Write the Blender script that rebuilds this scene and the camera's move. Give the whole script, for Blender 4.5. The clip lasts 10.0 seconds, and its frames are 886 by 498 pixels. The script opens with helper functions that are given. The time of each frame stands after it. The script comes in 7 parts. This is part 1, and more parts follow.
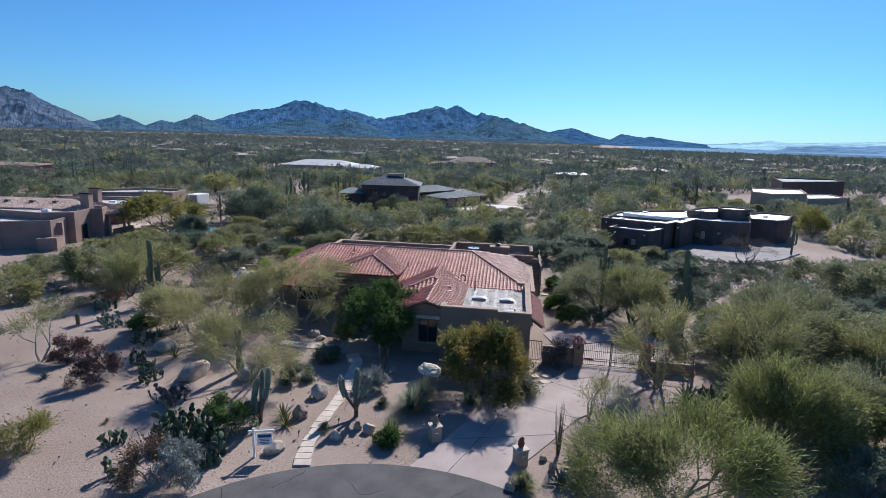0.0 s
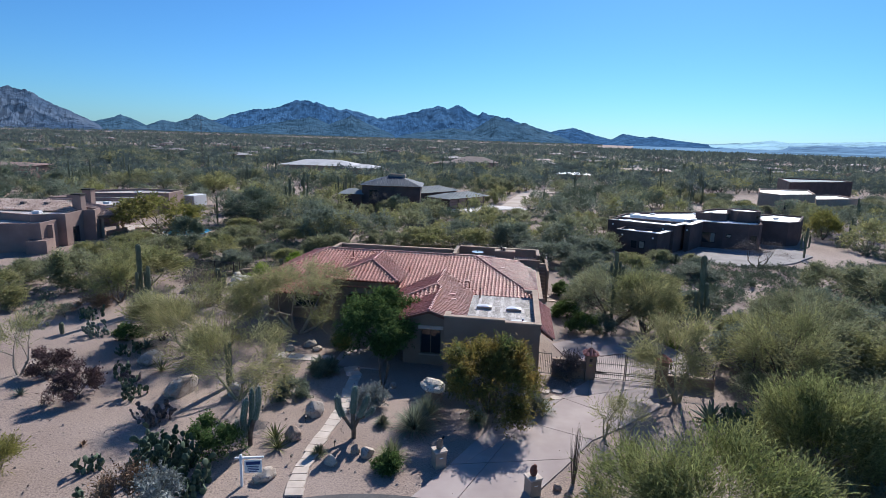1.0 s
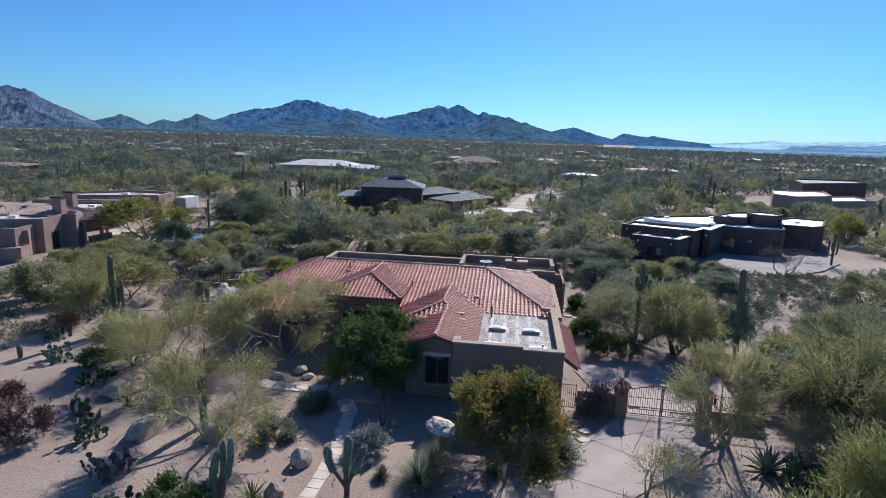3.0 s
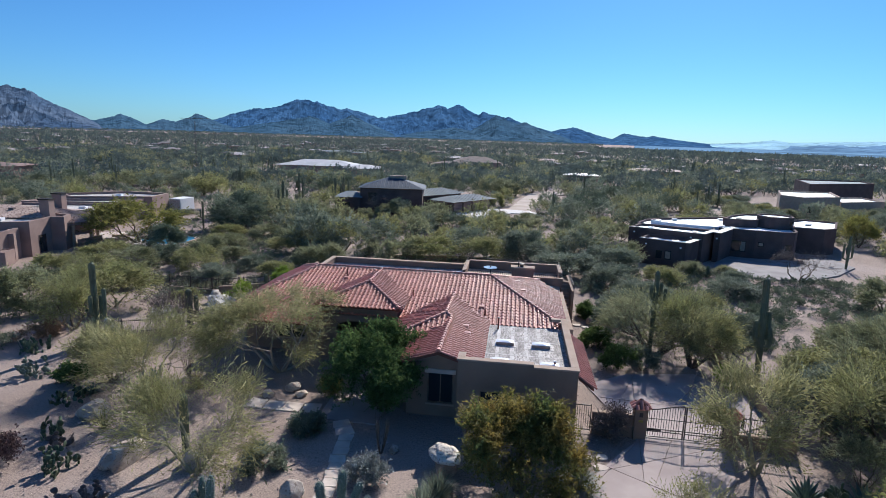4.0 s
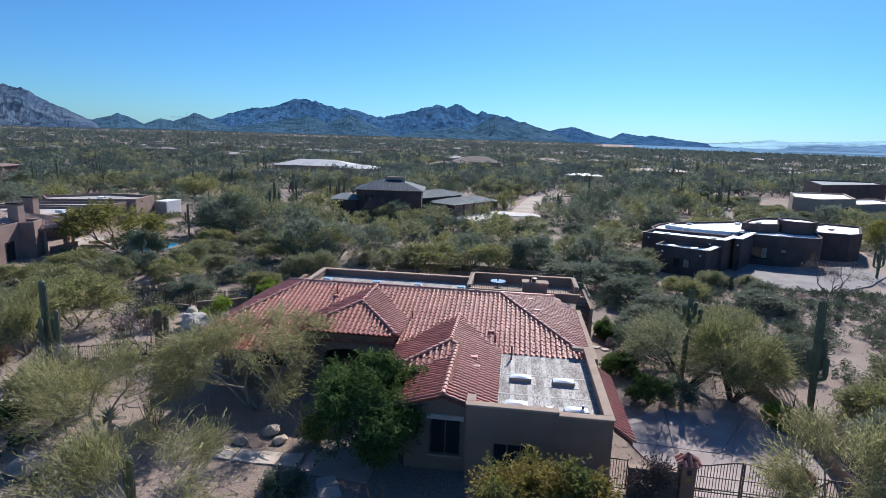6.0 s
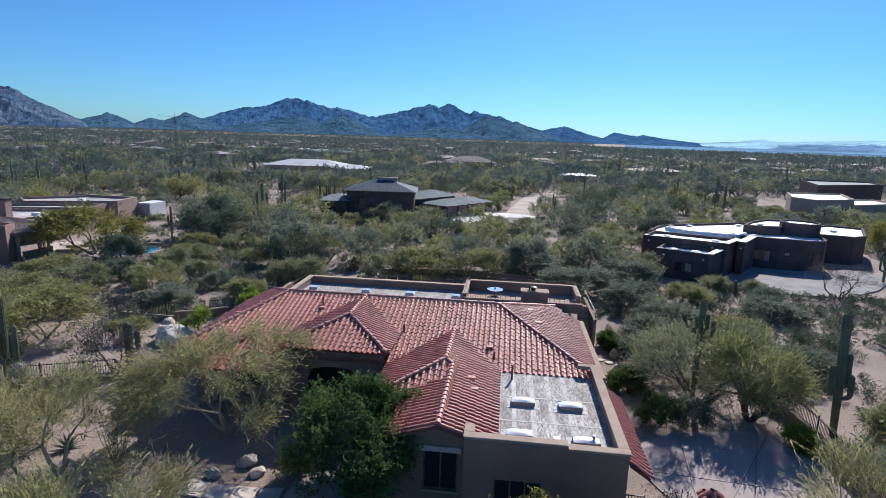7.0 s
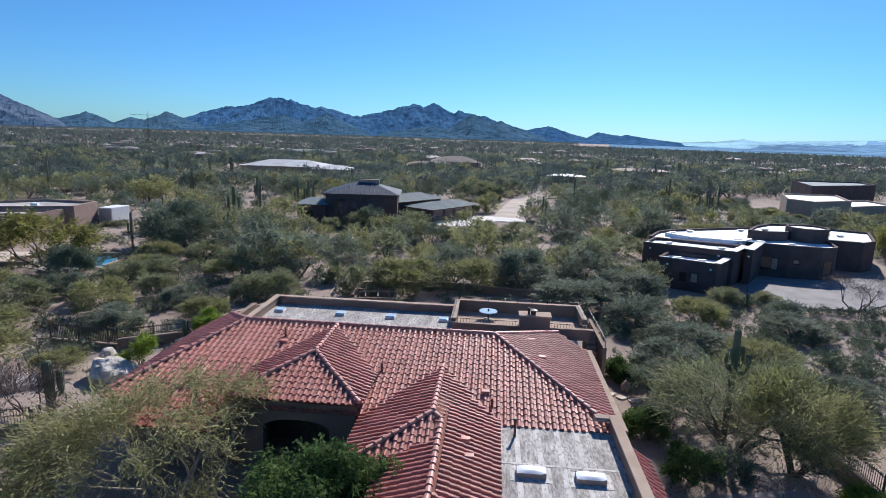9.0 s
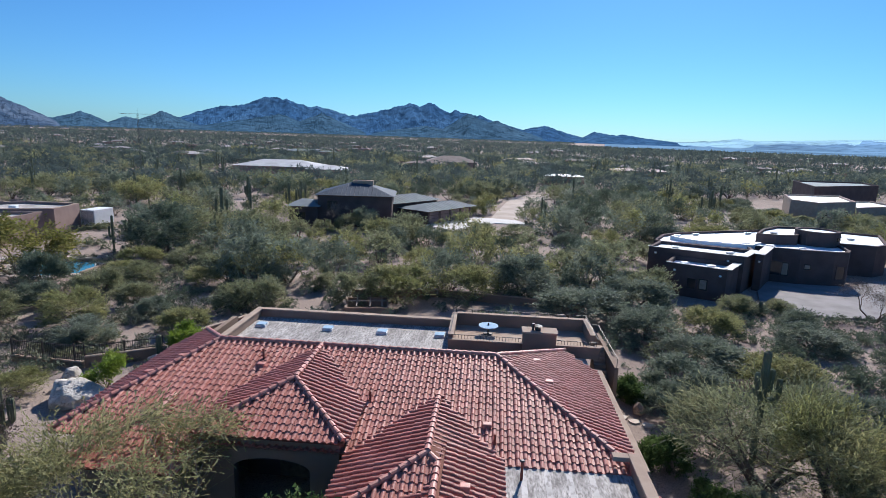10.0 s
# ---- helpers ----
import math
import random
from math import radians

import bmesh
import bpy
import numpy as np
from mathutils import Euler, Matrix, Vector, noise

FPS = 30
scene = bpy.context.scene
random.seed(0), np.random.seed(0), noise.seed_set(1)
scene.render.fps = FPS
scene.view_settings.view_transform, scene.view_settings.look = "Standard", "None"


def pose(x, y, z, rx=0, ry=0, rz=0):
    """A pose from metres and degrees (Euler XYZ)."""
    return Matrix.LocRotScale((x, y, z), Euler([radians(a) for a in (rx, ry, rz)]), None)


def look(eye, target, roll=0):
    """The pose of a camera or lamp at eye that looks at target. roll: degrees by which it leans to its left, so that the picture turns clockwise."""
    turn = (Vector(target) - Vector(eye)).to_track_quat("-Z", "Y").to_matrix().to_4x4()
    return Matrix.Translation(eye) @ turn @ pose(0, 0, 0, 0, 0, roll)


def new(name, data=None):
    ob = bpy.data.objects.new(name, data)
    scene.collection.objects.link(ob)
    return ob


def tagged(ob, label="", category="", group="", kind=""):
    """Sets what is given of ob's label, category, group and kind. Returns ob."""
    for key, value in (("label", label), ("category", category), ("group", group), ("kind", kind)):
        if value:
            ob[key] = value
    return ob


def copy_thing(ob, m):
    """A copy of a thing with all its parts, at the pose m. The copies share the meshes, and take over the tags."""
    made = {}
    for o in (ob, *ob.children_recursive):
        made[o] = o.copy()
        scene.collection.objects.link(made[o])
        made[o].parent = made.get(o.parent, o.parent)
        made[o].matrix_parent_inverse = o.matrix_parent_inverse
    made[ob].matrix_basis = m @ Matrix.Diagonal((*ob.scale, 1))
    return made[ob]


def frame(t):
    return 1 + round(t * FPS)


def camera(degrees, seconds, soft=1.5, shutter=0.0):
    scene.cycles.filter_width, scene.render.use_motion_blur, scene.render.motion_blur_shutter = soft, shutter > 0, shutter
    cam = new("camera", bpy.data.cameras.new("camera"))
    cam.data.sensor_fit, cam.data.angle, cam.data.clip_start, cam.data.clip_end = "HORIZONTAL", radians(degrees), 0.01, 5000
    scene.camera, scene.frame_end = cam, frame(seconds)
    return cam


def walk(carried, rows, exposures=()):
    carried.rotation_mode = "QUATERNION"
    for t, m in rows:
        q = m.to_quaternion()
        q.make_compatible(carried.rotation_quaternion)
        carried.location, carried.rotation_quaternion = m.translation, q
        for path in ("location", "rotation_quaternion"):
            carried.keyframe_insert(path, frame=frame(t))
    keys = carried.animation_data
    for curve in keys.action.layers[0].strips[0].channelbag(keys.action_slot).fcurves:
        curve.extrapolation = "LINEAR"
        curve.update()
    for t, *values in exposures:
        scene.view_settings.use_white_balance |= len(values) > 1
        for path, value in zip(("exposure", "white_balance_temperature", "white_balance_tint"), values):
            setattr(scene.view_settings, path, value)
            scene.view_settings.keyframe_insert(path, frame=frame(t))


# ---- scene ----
cam = camera(76.3, 10.0, soft=0.5)
ROWS = [
    (0.0, 0.291, -1.27, 15.108, 0.41, -11.17, -1.78),
    (0.5, 0.202, -0.127, 15.095, 0.49, -11.19, -1.78),
    (1.0, 0.096, 1.04, 15.082, 0.52, -11.19, -1.79),
    (1.5, -0.02, 2.228, 15.069, 0.55, -11.22, -1.8),
    (2.0, -0.144, 3.434, 15.057, 0.57, -11.23, -1.8),
    (2.5, -0.27, 4.655, 15.046, 0.58, -11.23, -1.8),
    (4.0, -0.635, 8.4, 15.014, 0.56, -11.24, -1.82),
    (4.5, -0.742, 9.672, 15.005, 0.6, -11.24, -1.82),
    (5.0, -0.838, 10.957, 14.996, 0.62, -11.27, -1.83),
    (6.5, -1.04, 14.896, 14.972, 0.11, -11.3, -1.84),
    (7.0, -1.075, 16.243, 14.966, -0.34, -11.31, -1.85),
    (7.5, -1.093, 17.611, 14.959, -0.89, -11.29, -1.86),
    (8.0, -1.094, 19.005, 14.954, -1.35, -11.28, -1.86),
    (8.5, -1.077, 20.427, 14.948, -1.67, -11.27, -1.86),
    (9.0, -1.044, 21.883, 14.944, -1.86, -11.29, -1.87),
    (9.5, -0.995, 23.376, 14.939, -2.05, -11.29, -1.88),
    (10.0, -0.932, 24.913, 14.936, -2.25, -11.32, -1.88),
]
walk(cam, [(t, pose(x, y, z, 90 + pitch, roll, yaw)) for t, x, y, z, yaw, pitch, roll in ROWS])

# world, sun and exposure
SUN_EL, SUN_AZ = radians(36.5), radians(22.0)
world = bpy.data.worlds.new("desert_sky")
scene.world = world
world.use_nodes = True
wn = world.node_tree
wn.nodes.clear()
sky = wn.nodes.new("ShaderNodeTexSky")
sky.sky_type = "NISHITA"
sky.sun_disc = False
sky.sun_elevation, sky.sun_rotation = SUN_EL, SUN_AZ
sky.altitude, sky.air_density, sky.dust_density, sky.ozone_density = 300, 1.0, 0.3, 9.0
bg = wn.nodes.new("ShaderNodeBackground")
bg.inputs["Strength"].default_value = 0.075
wo = wn.nodes.new("ShaderNodeOutputWorld")
tint = wn.nodes.new("ShaderNodeMix")
tint.data_type, tint.blend_type = "RGBA", "MULTIPLY"
tint.inputs[0].default_value = 1.0
tint.inputs[7].default_value = (0.64, 1.05, 1.29, 1)
wn.links.new(sky.outputs[0], tint.inputs[6])
wn.links.new(tint.outputs[2], bg.inputs[0])
wn.links.new(bg.outputs[0], wo.inputs[0])

sun = new("sun", bpy.data.lights.new("sun", "SUN"))
sun.data.energy, sun.data.angle, sun.data.color = 4.8, radians(0.5), (1.0, 0.965, 0.935)
sun.matrix_basis = look((30, 80, 60), (30 - math.cos(SUN_EL) * math.sin(SUN_AZ), 80 - math.cos(SUN_EL) * math.cos(SUN_AZ), 60 - math.sin(SUN_EL)))
scene.view_settings.exposure = 0.35

# materials
def mat(name, c1, c2, scale=2.0, rough=0.85, bump=0.3, fine=None, c3=None, metal=0.0, island=0.0, objrand=0.0, spot=0.5, through_light=0.0, position=False, spec=0.3, speck=0.0, speck_scale=40.0, detail=6.0, depth=0.02, stretch=None):
    """Two-scale mottled surface: c1 and c2 blended by broad noise, c3 in fine specks, brightness varied by piece."""
    m = bpy.data.materials.new(name)
    m.use_nodes = True
    nt = m.node_tree
    n, l = nt.nodes, nt.links
    b = n["Principled BSDF"]
    if position:
        vec = n.new("ShaderNodeNewGeometry").outputs["Position"]
    else:
        vec = n.new("ShaderNodeTexCoord").outputs["Object"]
    if stretch:
        mp = n.new("ShaderNodeMapping")
        mp.inputs["Scale"].default_value = stretch
        l.new(vec, mp.inputs["Vector"])
        vec = mp.outputs[0]
    big = n.new("ShaderNodeTexNoise")
    big.inputs["Scale"].default_value, big.inputs["Detail"].default_value = scale, detail
    l.new(vec, big.inputs["Vector"])
    ramp = n.new("ShaderNodeValToRGB")
    ramp.color_ramp.elements[0].position, ramp.color_ramp.elements[1].position = 0.35, 0.65
    ramp.color_ramp.elements[0].color, ramp.color_ramp.elements[1].color = (*c1, 1), (*c2, 1)
    l.new(big.outputs["Fac"], ramp.inputs["Fac"])
    col = ramp.outputs["Color"]
    small = n.new("ShaderNodeTexNoise")
    small.inputs["Scale"].default_value, small.inputs["Detail"].default_value = fine or scale * 12, 3.0
    l.new(vec, small.inputs["Vector"])
    if c3:
        r2 = n.new("ShaderNodeValToRGB")
        r2.color_ramp.elements[0].position, r2.color_ramp.elements[1].position = spot, min(1.0, spot + 0.12)
        r2.color_ramp.elements[0].color, r2.color_ramp.elements[1].color = (0, 0, 0, 1), (1, 1, 1, 1)
        l.new(small.outputs["Fac"], r2.inputs["Fac"])
        mx = n.new("ShaderNodeMix")
        mx.data_type = "RGBA"
        l.new(r2.outputs["Color"], mx.inputs[0])
        l.new(col, mx.inputs[6])
        mx.inputs[7].default_value = (*c3, 1)
        col = mx.outputs[2]
    for amount, source in ((island, "island"), (objrand, "object")):
        if amount:
            rnd = n.new("ShaderNodeNewGeometry").outputs["Random Per Island"] if source == "island" else n.new("ShaderNodeObjectInfo").outputs["Random"]
            mr = n.new("ShaderNodeMapRange")
            mr.inputs[3].default_value, mr.inputs[4].default_value = 1 - amount, 1 + amount
            l.new(rnd, mr.inputs[0])
            hs = n.new("ShaderNodeHueSaturation")
            l.new(mr.outputs[0], hs.inputs["Value"])
            l.new(col, hs.inputs["Color"])
            col = hs.outputs["Color"]
    if speck:
        sp = n.new("ShaderNodeTexNoise")
        sp.inputs["Scale"].default_value, sp.inputs["Detail"].default_value = speck_scale, 2.0
        l.new(vec, sp.inputs["Vector"])
        mr = n.new("ShaderNodeMapRange")
        mr.inputs[1].default_value, mr.inputs[2].default_value = 0.3, 0.7
        mr.inputs[3].default_value, mr.inputs[4].default_value = 1 - speck, 1 + speck
        l.new(sp.outputs["Fac"], mr.inputs[0])
        hs = n.new("ShaderNodeHueSaturation")
        l.new(mr.outputs[0], hs.inputs["Value"])
        l.new(col, hs.inputs["Color"])
        col = hs.outputs["Color"]
    l.new(col, b.inputs["Base Color"])
    b.inputs["Roughness"].default_value, b.inputs["Metallic"].default_value = rough, metal
    b.inputs["Specular IOR Level"].default_value = spec
    if bump:
        bp = n.new("ShaderNodeBump")
        bp.inputs["Strength"].default_value, bp.inputs["Distance"].default_value = bump, depth
        l.new(small.outputs["Fac"], bp.inputs["Height"])
        l.new(bp.outputs[0], b.inputs["Normal"])
    if through_light:
        tr = n.new("ShaderNodeBsdfTranslucent")
        l.new(col, tr.inputs["Color"])
        ms = n.new("ShaderNodeMixShader")
        ms.inputs[0].default_value = through_light
        l.new(b.outputs[0], ms.inputs[1])
        l.new(tr.outputs[0], ms.inputs[2])
        l.new(ms.outputs[0], n["Material Output"].inputs["Surface"])
    return m


M = {}
M["ground"] = mat("desert_soil", (0.265, 0.20, 0.166), (0.35, 0.277, 0.238), 0.12, 0.95, 0.6, fine=9.0, c3=(0.15, 0.115, 0.10), spot=0.56, speck=0.38, speck_scale=16.0, position=True)
M["asphalt"] = mat("asphalt", (0.078, 0.075, 0.078), (0.112, 0.108, 0.111), 0.8, 0.9, 0.5, fine=60.0, speck=0.25, speck_scale=30.0, position=True)
M["concrete"] = mat("driveway_concrete", (0.325, 0.265, 0.25), (0.40, 0.335, 0.315), 0.6, 0.85, 0.15, fine=20.0, position=True, objrand=0.05)
M["flagstone"] = mat("pale_flagstone", (0.48, 0.40, 0.34), (0.60, 0.52, 0.45), 1.5, 0.85, 0.3, objrand=0.08)
M["stucco"] = mat("brown_stucco", (0.235, 0.165, 0.125), (0.285, 0.205, 0.155), 0.7, 0.95, 0.35, fine=45.0)
M["stucco_cap"] = mat("tan_stucco_cap", (0.36, 0.265, 0.205), (0.42, 0.32, 0.25), 1.5, 0.95, 0.3, fine=40.0)
M["dark_stucco"] = mat("dark_brown_stucco", (0.095, 0.066, 0.062), (0.125, 0.088, 0.082), 0.7, 0.95, 0.3, fine=40.0)
M["mauve_stucco"] = mat("mauve_brown_stucco", (0.24, 0.165, 0.145), (0.29, 0.205, 0.18), 0.7, 0.95, 0.3, fine=40.0)
M["tile"] = mat("terracotta_tile", (0.365, 0.122, 0.090), (0.455, 0.182, 0.144), 1.2, 0.55, 0.25, spec=0.4, fine=14.0, c3=(0.555, 0.288, 0.235), spot=0.6, island=0.14, objrand=0.12)
M["tile_under"] = mat("roof_underlay", (0.16, 0.06, 0.04), (0.22, 0.085, 0.06), 2.0)
M["cap_tile"] = mat("ridge_cap_tile", (0.395, 0.147, 0.113), (0.495, 0.225, 0.176), 2.0, 0.5, 0.25, spec=0.5, objrand=0.2, island=0.2)
M["flat_roof"] = mat("weathered_roof_coating", (0.24, 0.22, 0.205), (0.46, 0.43, 0.405), 0.55, 0.8, 0.2, fine=4.5, c3=(0.235, 0.21, 0.195), spot=0.53, detail=12.0, speck=0.42, speck_scale=5.0, stretch=(2.6, 0.75, 1.0))
M["smear"] = mat("pale_roof_sealant", (0.42, 0.395, 0.375), (0.56, 0.53, 0.51), 2.5, 0.75, 0.2, fine=7.0, c3=(0.30, 0.275, 0.26), spot=0.52, stretch=(1.0, 0.6, 1.0), detail=10.0)
M["paver"] = mat("grey_pavers", (0.20, 0.185, 0.185), (0.27, 0.25, 0.25), 0.5, 0.85, 0.2, fine=6.0, position=True)
M["white_roof"] = mat("white_roof_coating", (0.66, 0.68, 0.70), (0.80, 0.81, 0.82), 0.5, 0.55, 0.1, spec=0.5)
M["coping"] = mat("grey_metal_coping", (0.30, 0.30, 0.31), (0.38, 0.38, 0.39), 1.0, 0.6, 0.1, spec=0.4)
M["tan_flat_roof"] = mat("tan_flat_roof_coating", (0.36, 0.32, 0.29), (0.58, 0.54, 0.50), 0.35, 0.8, 0.15, fine=3.0, c3=(0.28, 0.25, 0.23), spot=0.58, detail=10.0)
M["pale_concrete"] = mat("pale_concrete", (0.56, 0.53, 0.50), (0.66, 0.63, 0.60), 0.3, 0.85, 0.1, fine=6.0, position=True)
M["dirt"] = mat("pale_dirt", (0.40, 0.33, 0.28), (0.50, 0.42, 0.36), 0.3, 0.95, 0.3, fine=5.0, position=True)
M["grey_roof"] = mat("pale_grey_roof", (0.42, 0.42, 0.42), (0.55, 0.55, 0.55), 0.3, 0.7, 0.1)
M["pale_tile"] = mat("pale_roof_tile", (0.38, 0.29, 0.25), (0.50, 0.40, 0.35), 0.6, 0.8, 0.4, fine=3.0, c3=(0.25, 0.18, 0.16))
M["dull_tile"] = mat("dull_brown_tile", (0.15, 0.115, 0.105), (0.21, 0.165, 0.15), 0.6, 0.85, 0.2)
M["metal_roof"] = mat("grey_green_metal_roof", (0.17, 0.20, 0.21), (0.22, 0.25, 0.26), 0.4, 0.75, 0.1, spec=0.2)
M["dark_metal_roof"] = mat("dark_blue_metal_roof", (0.035, 0.055, 0.085), (0.055, 0.08, 0.115), 0.5, 0.7, 0.1, spec=0.2)
M["iron"] = mat("dark_iron", (0.035, 0.028, 0.026), (0.055, 0.045, 0.04), 6.0, 0.55, 0.1, spec=0.5)
M["white"] = mat("white_paint", (0.76, 0.76, 0.75), (0.82, 0.82, 0.82), 3.0, 0.5, 0.05, spec=0.5)
M["acrylic"] = mat("white_acrylic_dome", (0.78, 0.80, 0.83), (0.84, 0.86, 0.88), 3.0, 0.25, 0.0, spec=0.5)
M["blue_acrylic"] = mat("pale_blue_skylight", (0.38, 0.52, 0.62), (0.46, 0.60, 0.70), 3.0, 0.2, 0.0, spec=0.5)
M["blue"] = mat("navy_panel", (0.03, 0.05, 0.16), (0.04, 0.07, 0.2), 4.0, 0.5, 0.0)
M["yellow"] = mat("yellow_plate", (0.26, 0.235, 0.05), (0.33, 0.28, 0.07), 4.0, 0.5, 0.0)
M["tan_roof"] = mat("tan_far_roof", (0.20, 0.18, 0.17), (0.34, 0.31, 0.30), 0.02, 0.8, 0.0, island=0.7, position=True)
M["dark_void"] = mat("dark_interior", (0.02, 0.018, 0.017), (0.03, 0.027, 0.025), 2.0)
M["rock"] = mat("pale_boulder", (0.34, 0.28, 0.23), (0.56, 0.49, 0.42), 1.4, 0.95, 0.7, fine=11.0, c3=(0.24, 0.185, 0.15), spot=0.56, depth=0.05)
M["rock_tan"] = mat("tan_rock", (0.32, 0.235, 0.18), (0.45, 0.35, 0.28), 2.0, 0.95, 0.7, fine=14.0, c3=(0.22, 0.16, 0.13), depth=0.04)
M["white_rock"] = mat("white_weathered_rock", (0.50, 0.44, 0.37), (0.74, 0.69, 0.62), 1.6, 0.95, 0.8, fine=9.0, c3=(0.26, 0.21, 0.17), spot=0.58, depth=0.08)
M["pebble"] = mat("loose_stone", (0.22, 0.17, 0.15), (0.42, 0.35, 0.31), 0.5, 0.95, 0.0, island=0.5, position=True)
M["bark"] = mat("grey_brown_bark", (0.10, 0.075, 0.058), (0.17, 0.135, 0.105), 4.0, 0.95, 0.5)
M["green_bark"] = mat("green_bark", (0.24, 0.22, 0.14), (0.33, 0.30, 0.21), 4.0, 0.9, 0.4)
M["pale_bark"] = mat("pale_bark", (0.28, 0.23, 0.18), (0.36, 0.30, 0.24), 4.0, 0.9, 0.4)
M["saguaro"] = mat("saguaro_skin", (0.10, 0.115, 0.07), (0.15, 0.165, 0.105), 1.5, 0.75, 0.3, fine=30.0, c3=(0.2, 0.19, 0.14), spot=0.62)
M["cereus"] = mat("blue_green_cactus_skin", (0.09, 0.14, 0.10), (0.16, 0.21, 0.16), 2.0, 0.75, 0.3, fine=30.0, c3=(0.36, 0.36, 0.32), spot=0.6)
M["pad"] = mat("prickly_pear_pad", (0.055, 0.085, 0.05), (0.10, 0.135, 0.085), 3.0, 0.6, 0.2, fine=40.0, objrand=0.3)
M["pad_purple"] = mat("purple_grey_pad", (0.10, 0.085, 0.08), (0.16, 0.13, 0.125), 3.0, 0.6, 0.2, fine=40.0, objrand=0.3)
M["agave"] = mat("blue_green_agave", (0.10, 0.14, 0.11), (0.17, 0.21, 0.17), 3.0, 0.55, 0.1, objrand=0.25)
M["yucca"] = mat("yellow_green_yucca", (0.16, 0.17, 0.06), (0.25, 0.24, 0.10), 3.0, 0.6, 0.1, objrand=0.25)
M["pool"] = mat("pool_water", (0.05, 0.32, 0.52), (0.07, 0.40, 0.60), 1.0, 0.1, 0.1, spec=0.5)
LEAF = {
    "palo": mat("palo_verde_leaf", (0.245, 0.252, 0.10), (0.32, 0.305, 0.145), 0.35, 0.7, 0.0, island=0.45, through_light=0.4, position=True),
    "wisp": mat("pale_palo_verde_leaf", (0.27, 0.262, 0.115), (0.35, 0.325, 0.165), 0.35, 0.7, 0.0, island=0.4, through_light=0.5, position=True),
    "mesquite": mat("mesquite_leaf", (0.215, 0.228, 0.12), (0.275, 0.278, 0.16), 0.35, 0.7, 0.0, island=0.45, through_light=0.4, position=True),
    "grey": mat("grey_green_leaf", (0.165, 0.198, 0.14), (0.225, 0.252, 0.185), 0.35, 0.75, 0.0, island=0.4, through_light=0.38, position=True),
    "dark": mat("dark_green_leaf", (0.075, 0.12, 0.04), (0.12, 0.18, 0.06), 0.6, 0.85, 0.0, spec=0.1, island=0.5, through_light=0.35, position=True),
    "rust": mat("rusty_green_leaf", (0.10, 0.13, 0.042), (0.25, 0.18, 0.05), 0.7, 0.6, 0.0, island=0.45, through_light=0.5, position=True),
    "yellow": mat("yellow_green_leaf", (0.185, 0.185, 0.05), (0.25, 0.23, 0.07), 0.5, 0.65, 0.0, island=0.4, through_light=0.5, position=True),
    "silver": mat("silver_leaf", (0.22, 0.24, 0.22), (0.32, 0.34, 0.32), 0.8, 0.8, 0.0, island=0.35, through_light=0.15, position=True),
    "purple": mat("purple_brown_twig", (0.11, 0.065, 0.06), (0.17, 0.105, 0.095), 0.8, 0.85, 0.0, island=0.4, position=True),
    "brown": mat("dry_brown_twig", (0.20, 0.125, 0.075), (0.28, 0.18, 0.11), 0.8, 0.85, 0.0, island=0.4, position=True),
    "bare": mat("bare_grey_twig", (0.15, 0.115, 0.10), (0.21, 0.17, 0.15), 0.8, 0.85, 0.0, island=0.3, position=True),
    "green": mat("fresh_green_leaf", (0.20, 0.225, 0.08), (0.28, 0.285, 0.12), 0.35, 0.7, 0.0, island=0.45, through_light=0.4, position=True),
    "citrus": mat("bright_citrus_leaf", (0.16, 0.235, 0.03), (0.24, 0.32, 0.05), 0.8, 0.5, 0.0, island=0.35, through_light=0.4, position=True),
    "low": mat("dark_shrub_leaf", (0.125, 0.155, 0.10), (0.175, 0.205, 0.14), 0.6, 0.85, 0.0, island=0.4, through_light=0.2, position=True),
    # leaf of the far trees, with the blue of distance haze mixed into its colour
    "far": mat("hazed_far_leaf", (0.085, 0.118, 0.105), (0.12, 0.15, 0.135), 0.02, 0.9, 0.0, island=0.25, through_light=0.3, position=True),
    "scrub": mat("bursage_leaf", (0.136, 0.148, 0.104), (0.184, 0.192, 0.136), 0.6, 0.8, 0.0, island=0.4, through_light=0.15, position=True),
}
glass = bpy.data.materials.new("window_glass")
glass.use_nodes = True
gb = glass.node_tree.nodes["Principled BSDF"]
gb.inputs["Base Color"].default_value = (0.02, 0.025, 0.03, 1)
gb.inputs["Roughness"].default_value, gb.inputs["Specular IOR Level"].default_value = 0.05, 0.6
M["glass"] = glass


# mesh helpers
def part(name, bm, material, parent, label="", smooth=False):
    me = bpy.data.meshes.new(name)
    bm.to_mesh(me)
    bm.free()
    if smooth:
        me.shade_smooth()
    me.materials.append(material)
    ob = new(name, me)
    ob.parent = parent
    if label:
        tagged(ob, label)
    return ob


def shared(name, me, parent, m=None):
    ob = new(name, me)
    ob.parent = parent
    if m is not None:
        ob.matrix_basis = m
    return ob


def thing(name, m, label, category, group="", kind=""):
    e = new(name)
    e.empty_display_size = 0.3
    e.matrix_basis = m
    return tagged(e, label, category, group, kind)


def solo(name, bm, material, label, category, kind="", m=None, smooth=False):
    """A thing that is one mesh."""
    ob = part(name, bm, material, None, "", smooth)
    if m is not None:
        ob.matrix_basis = m
    return tagged(ob, label, category, "", kind)


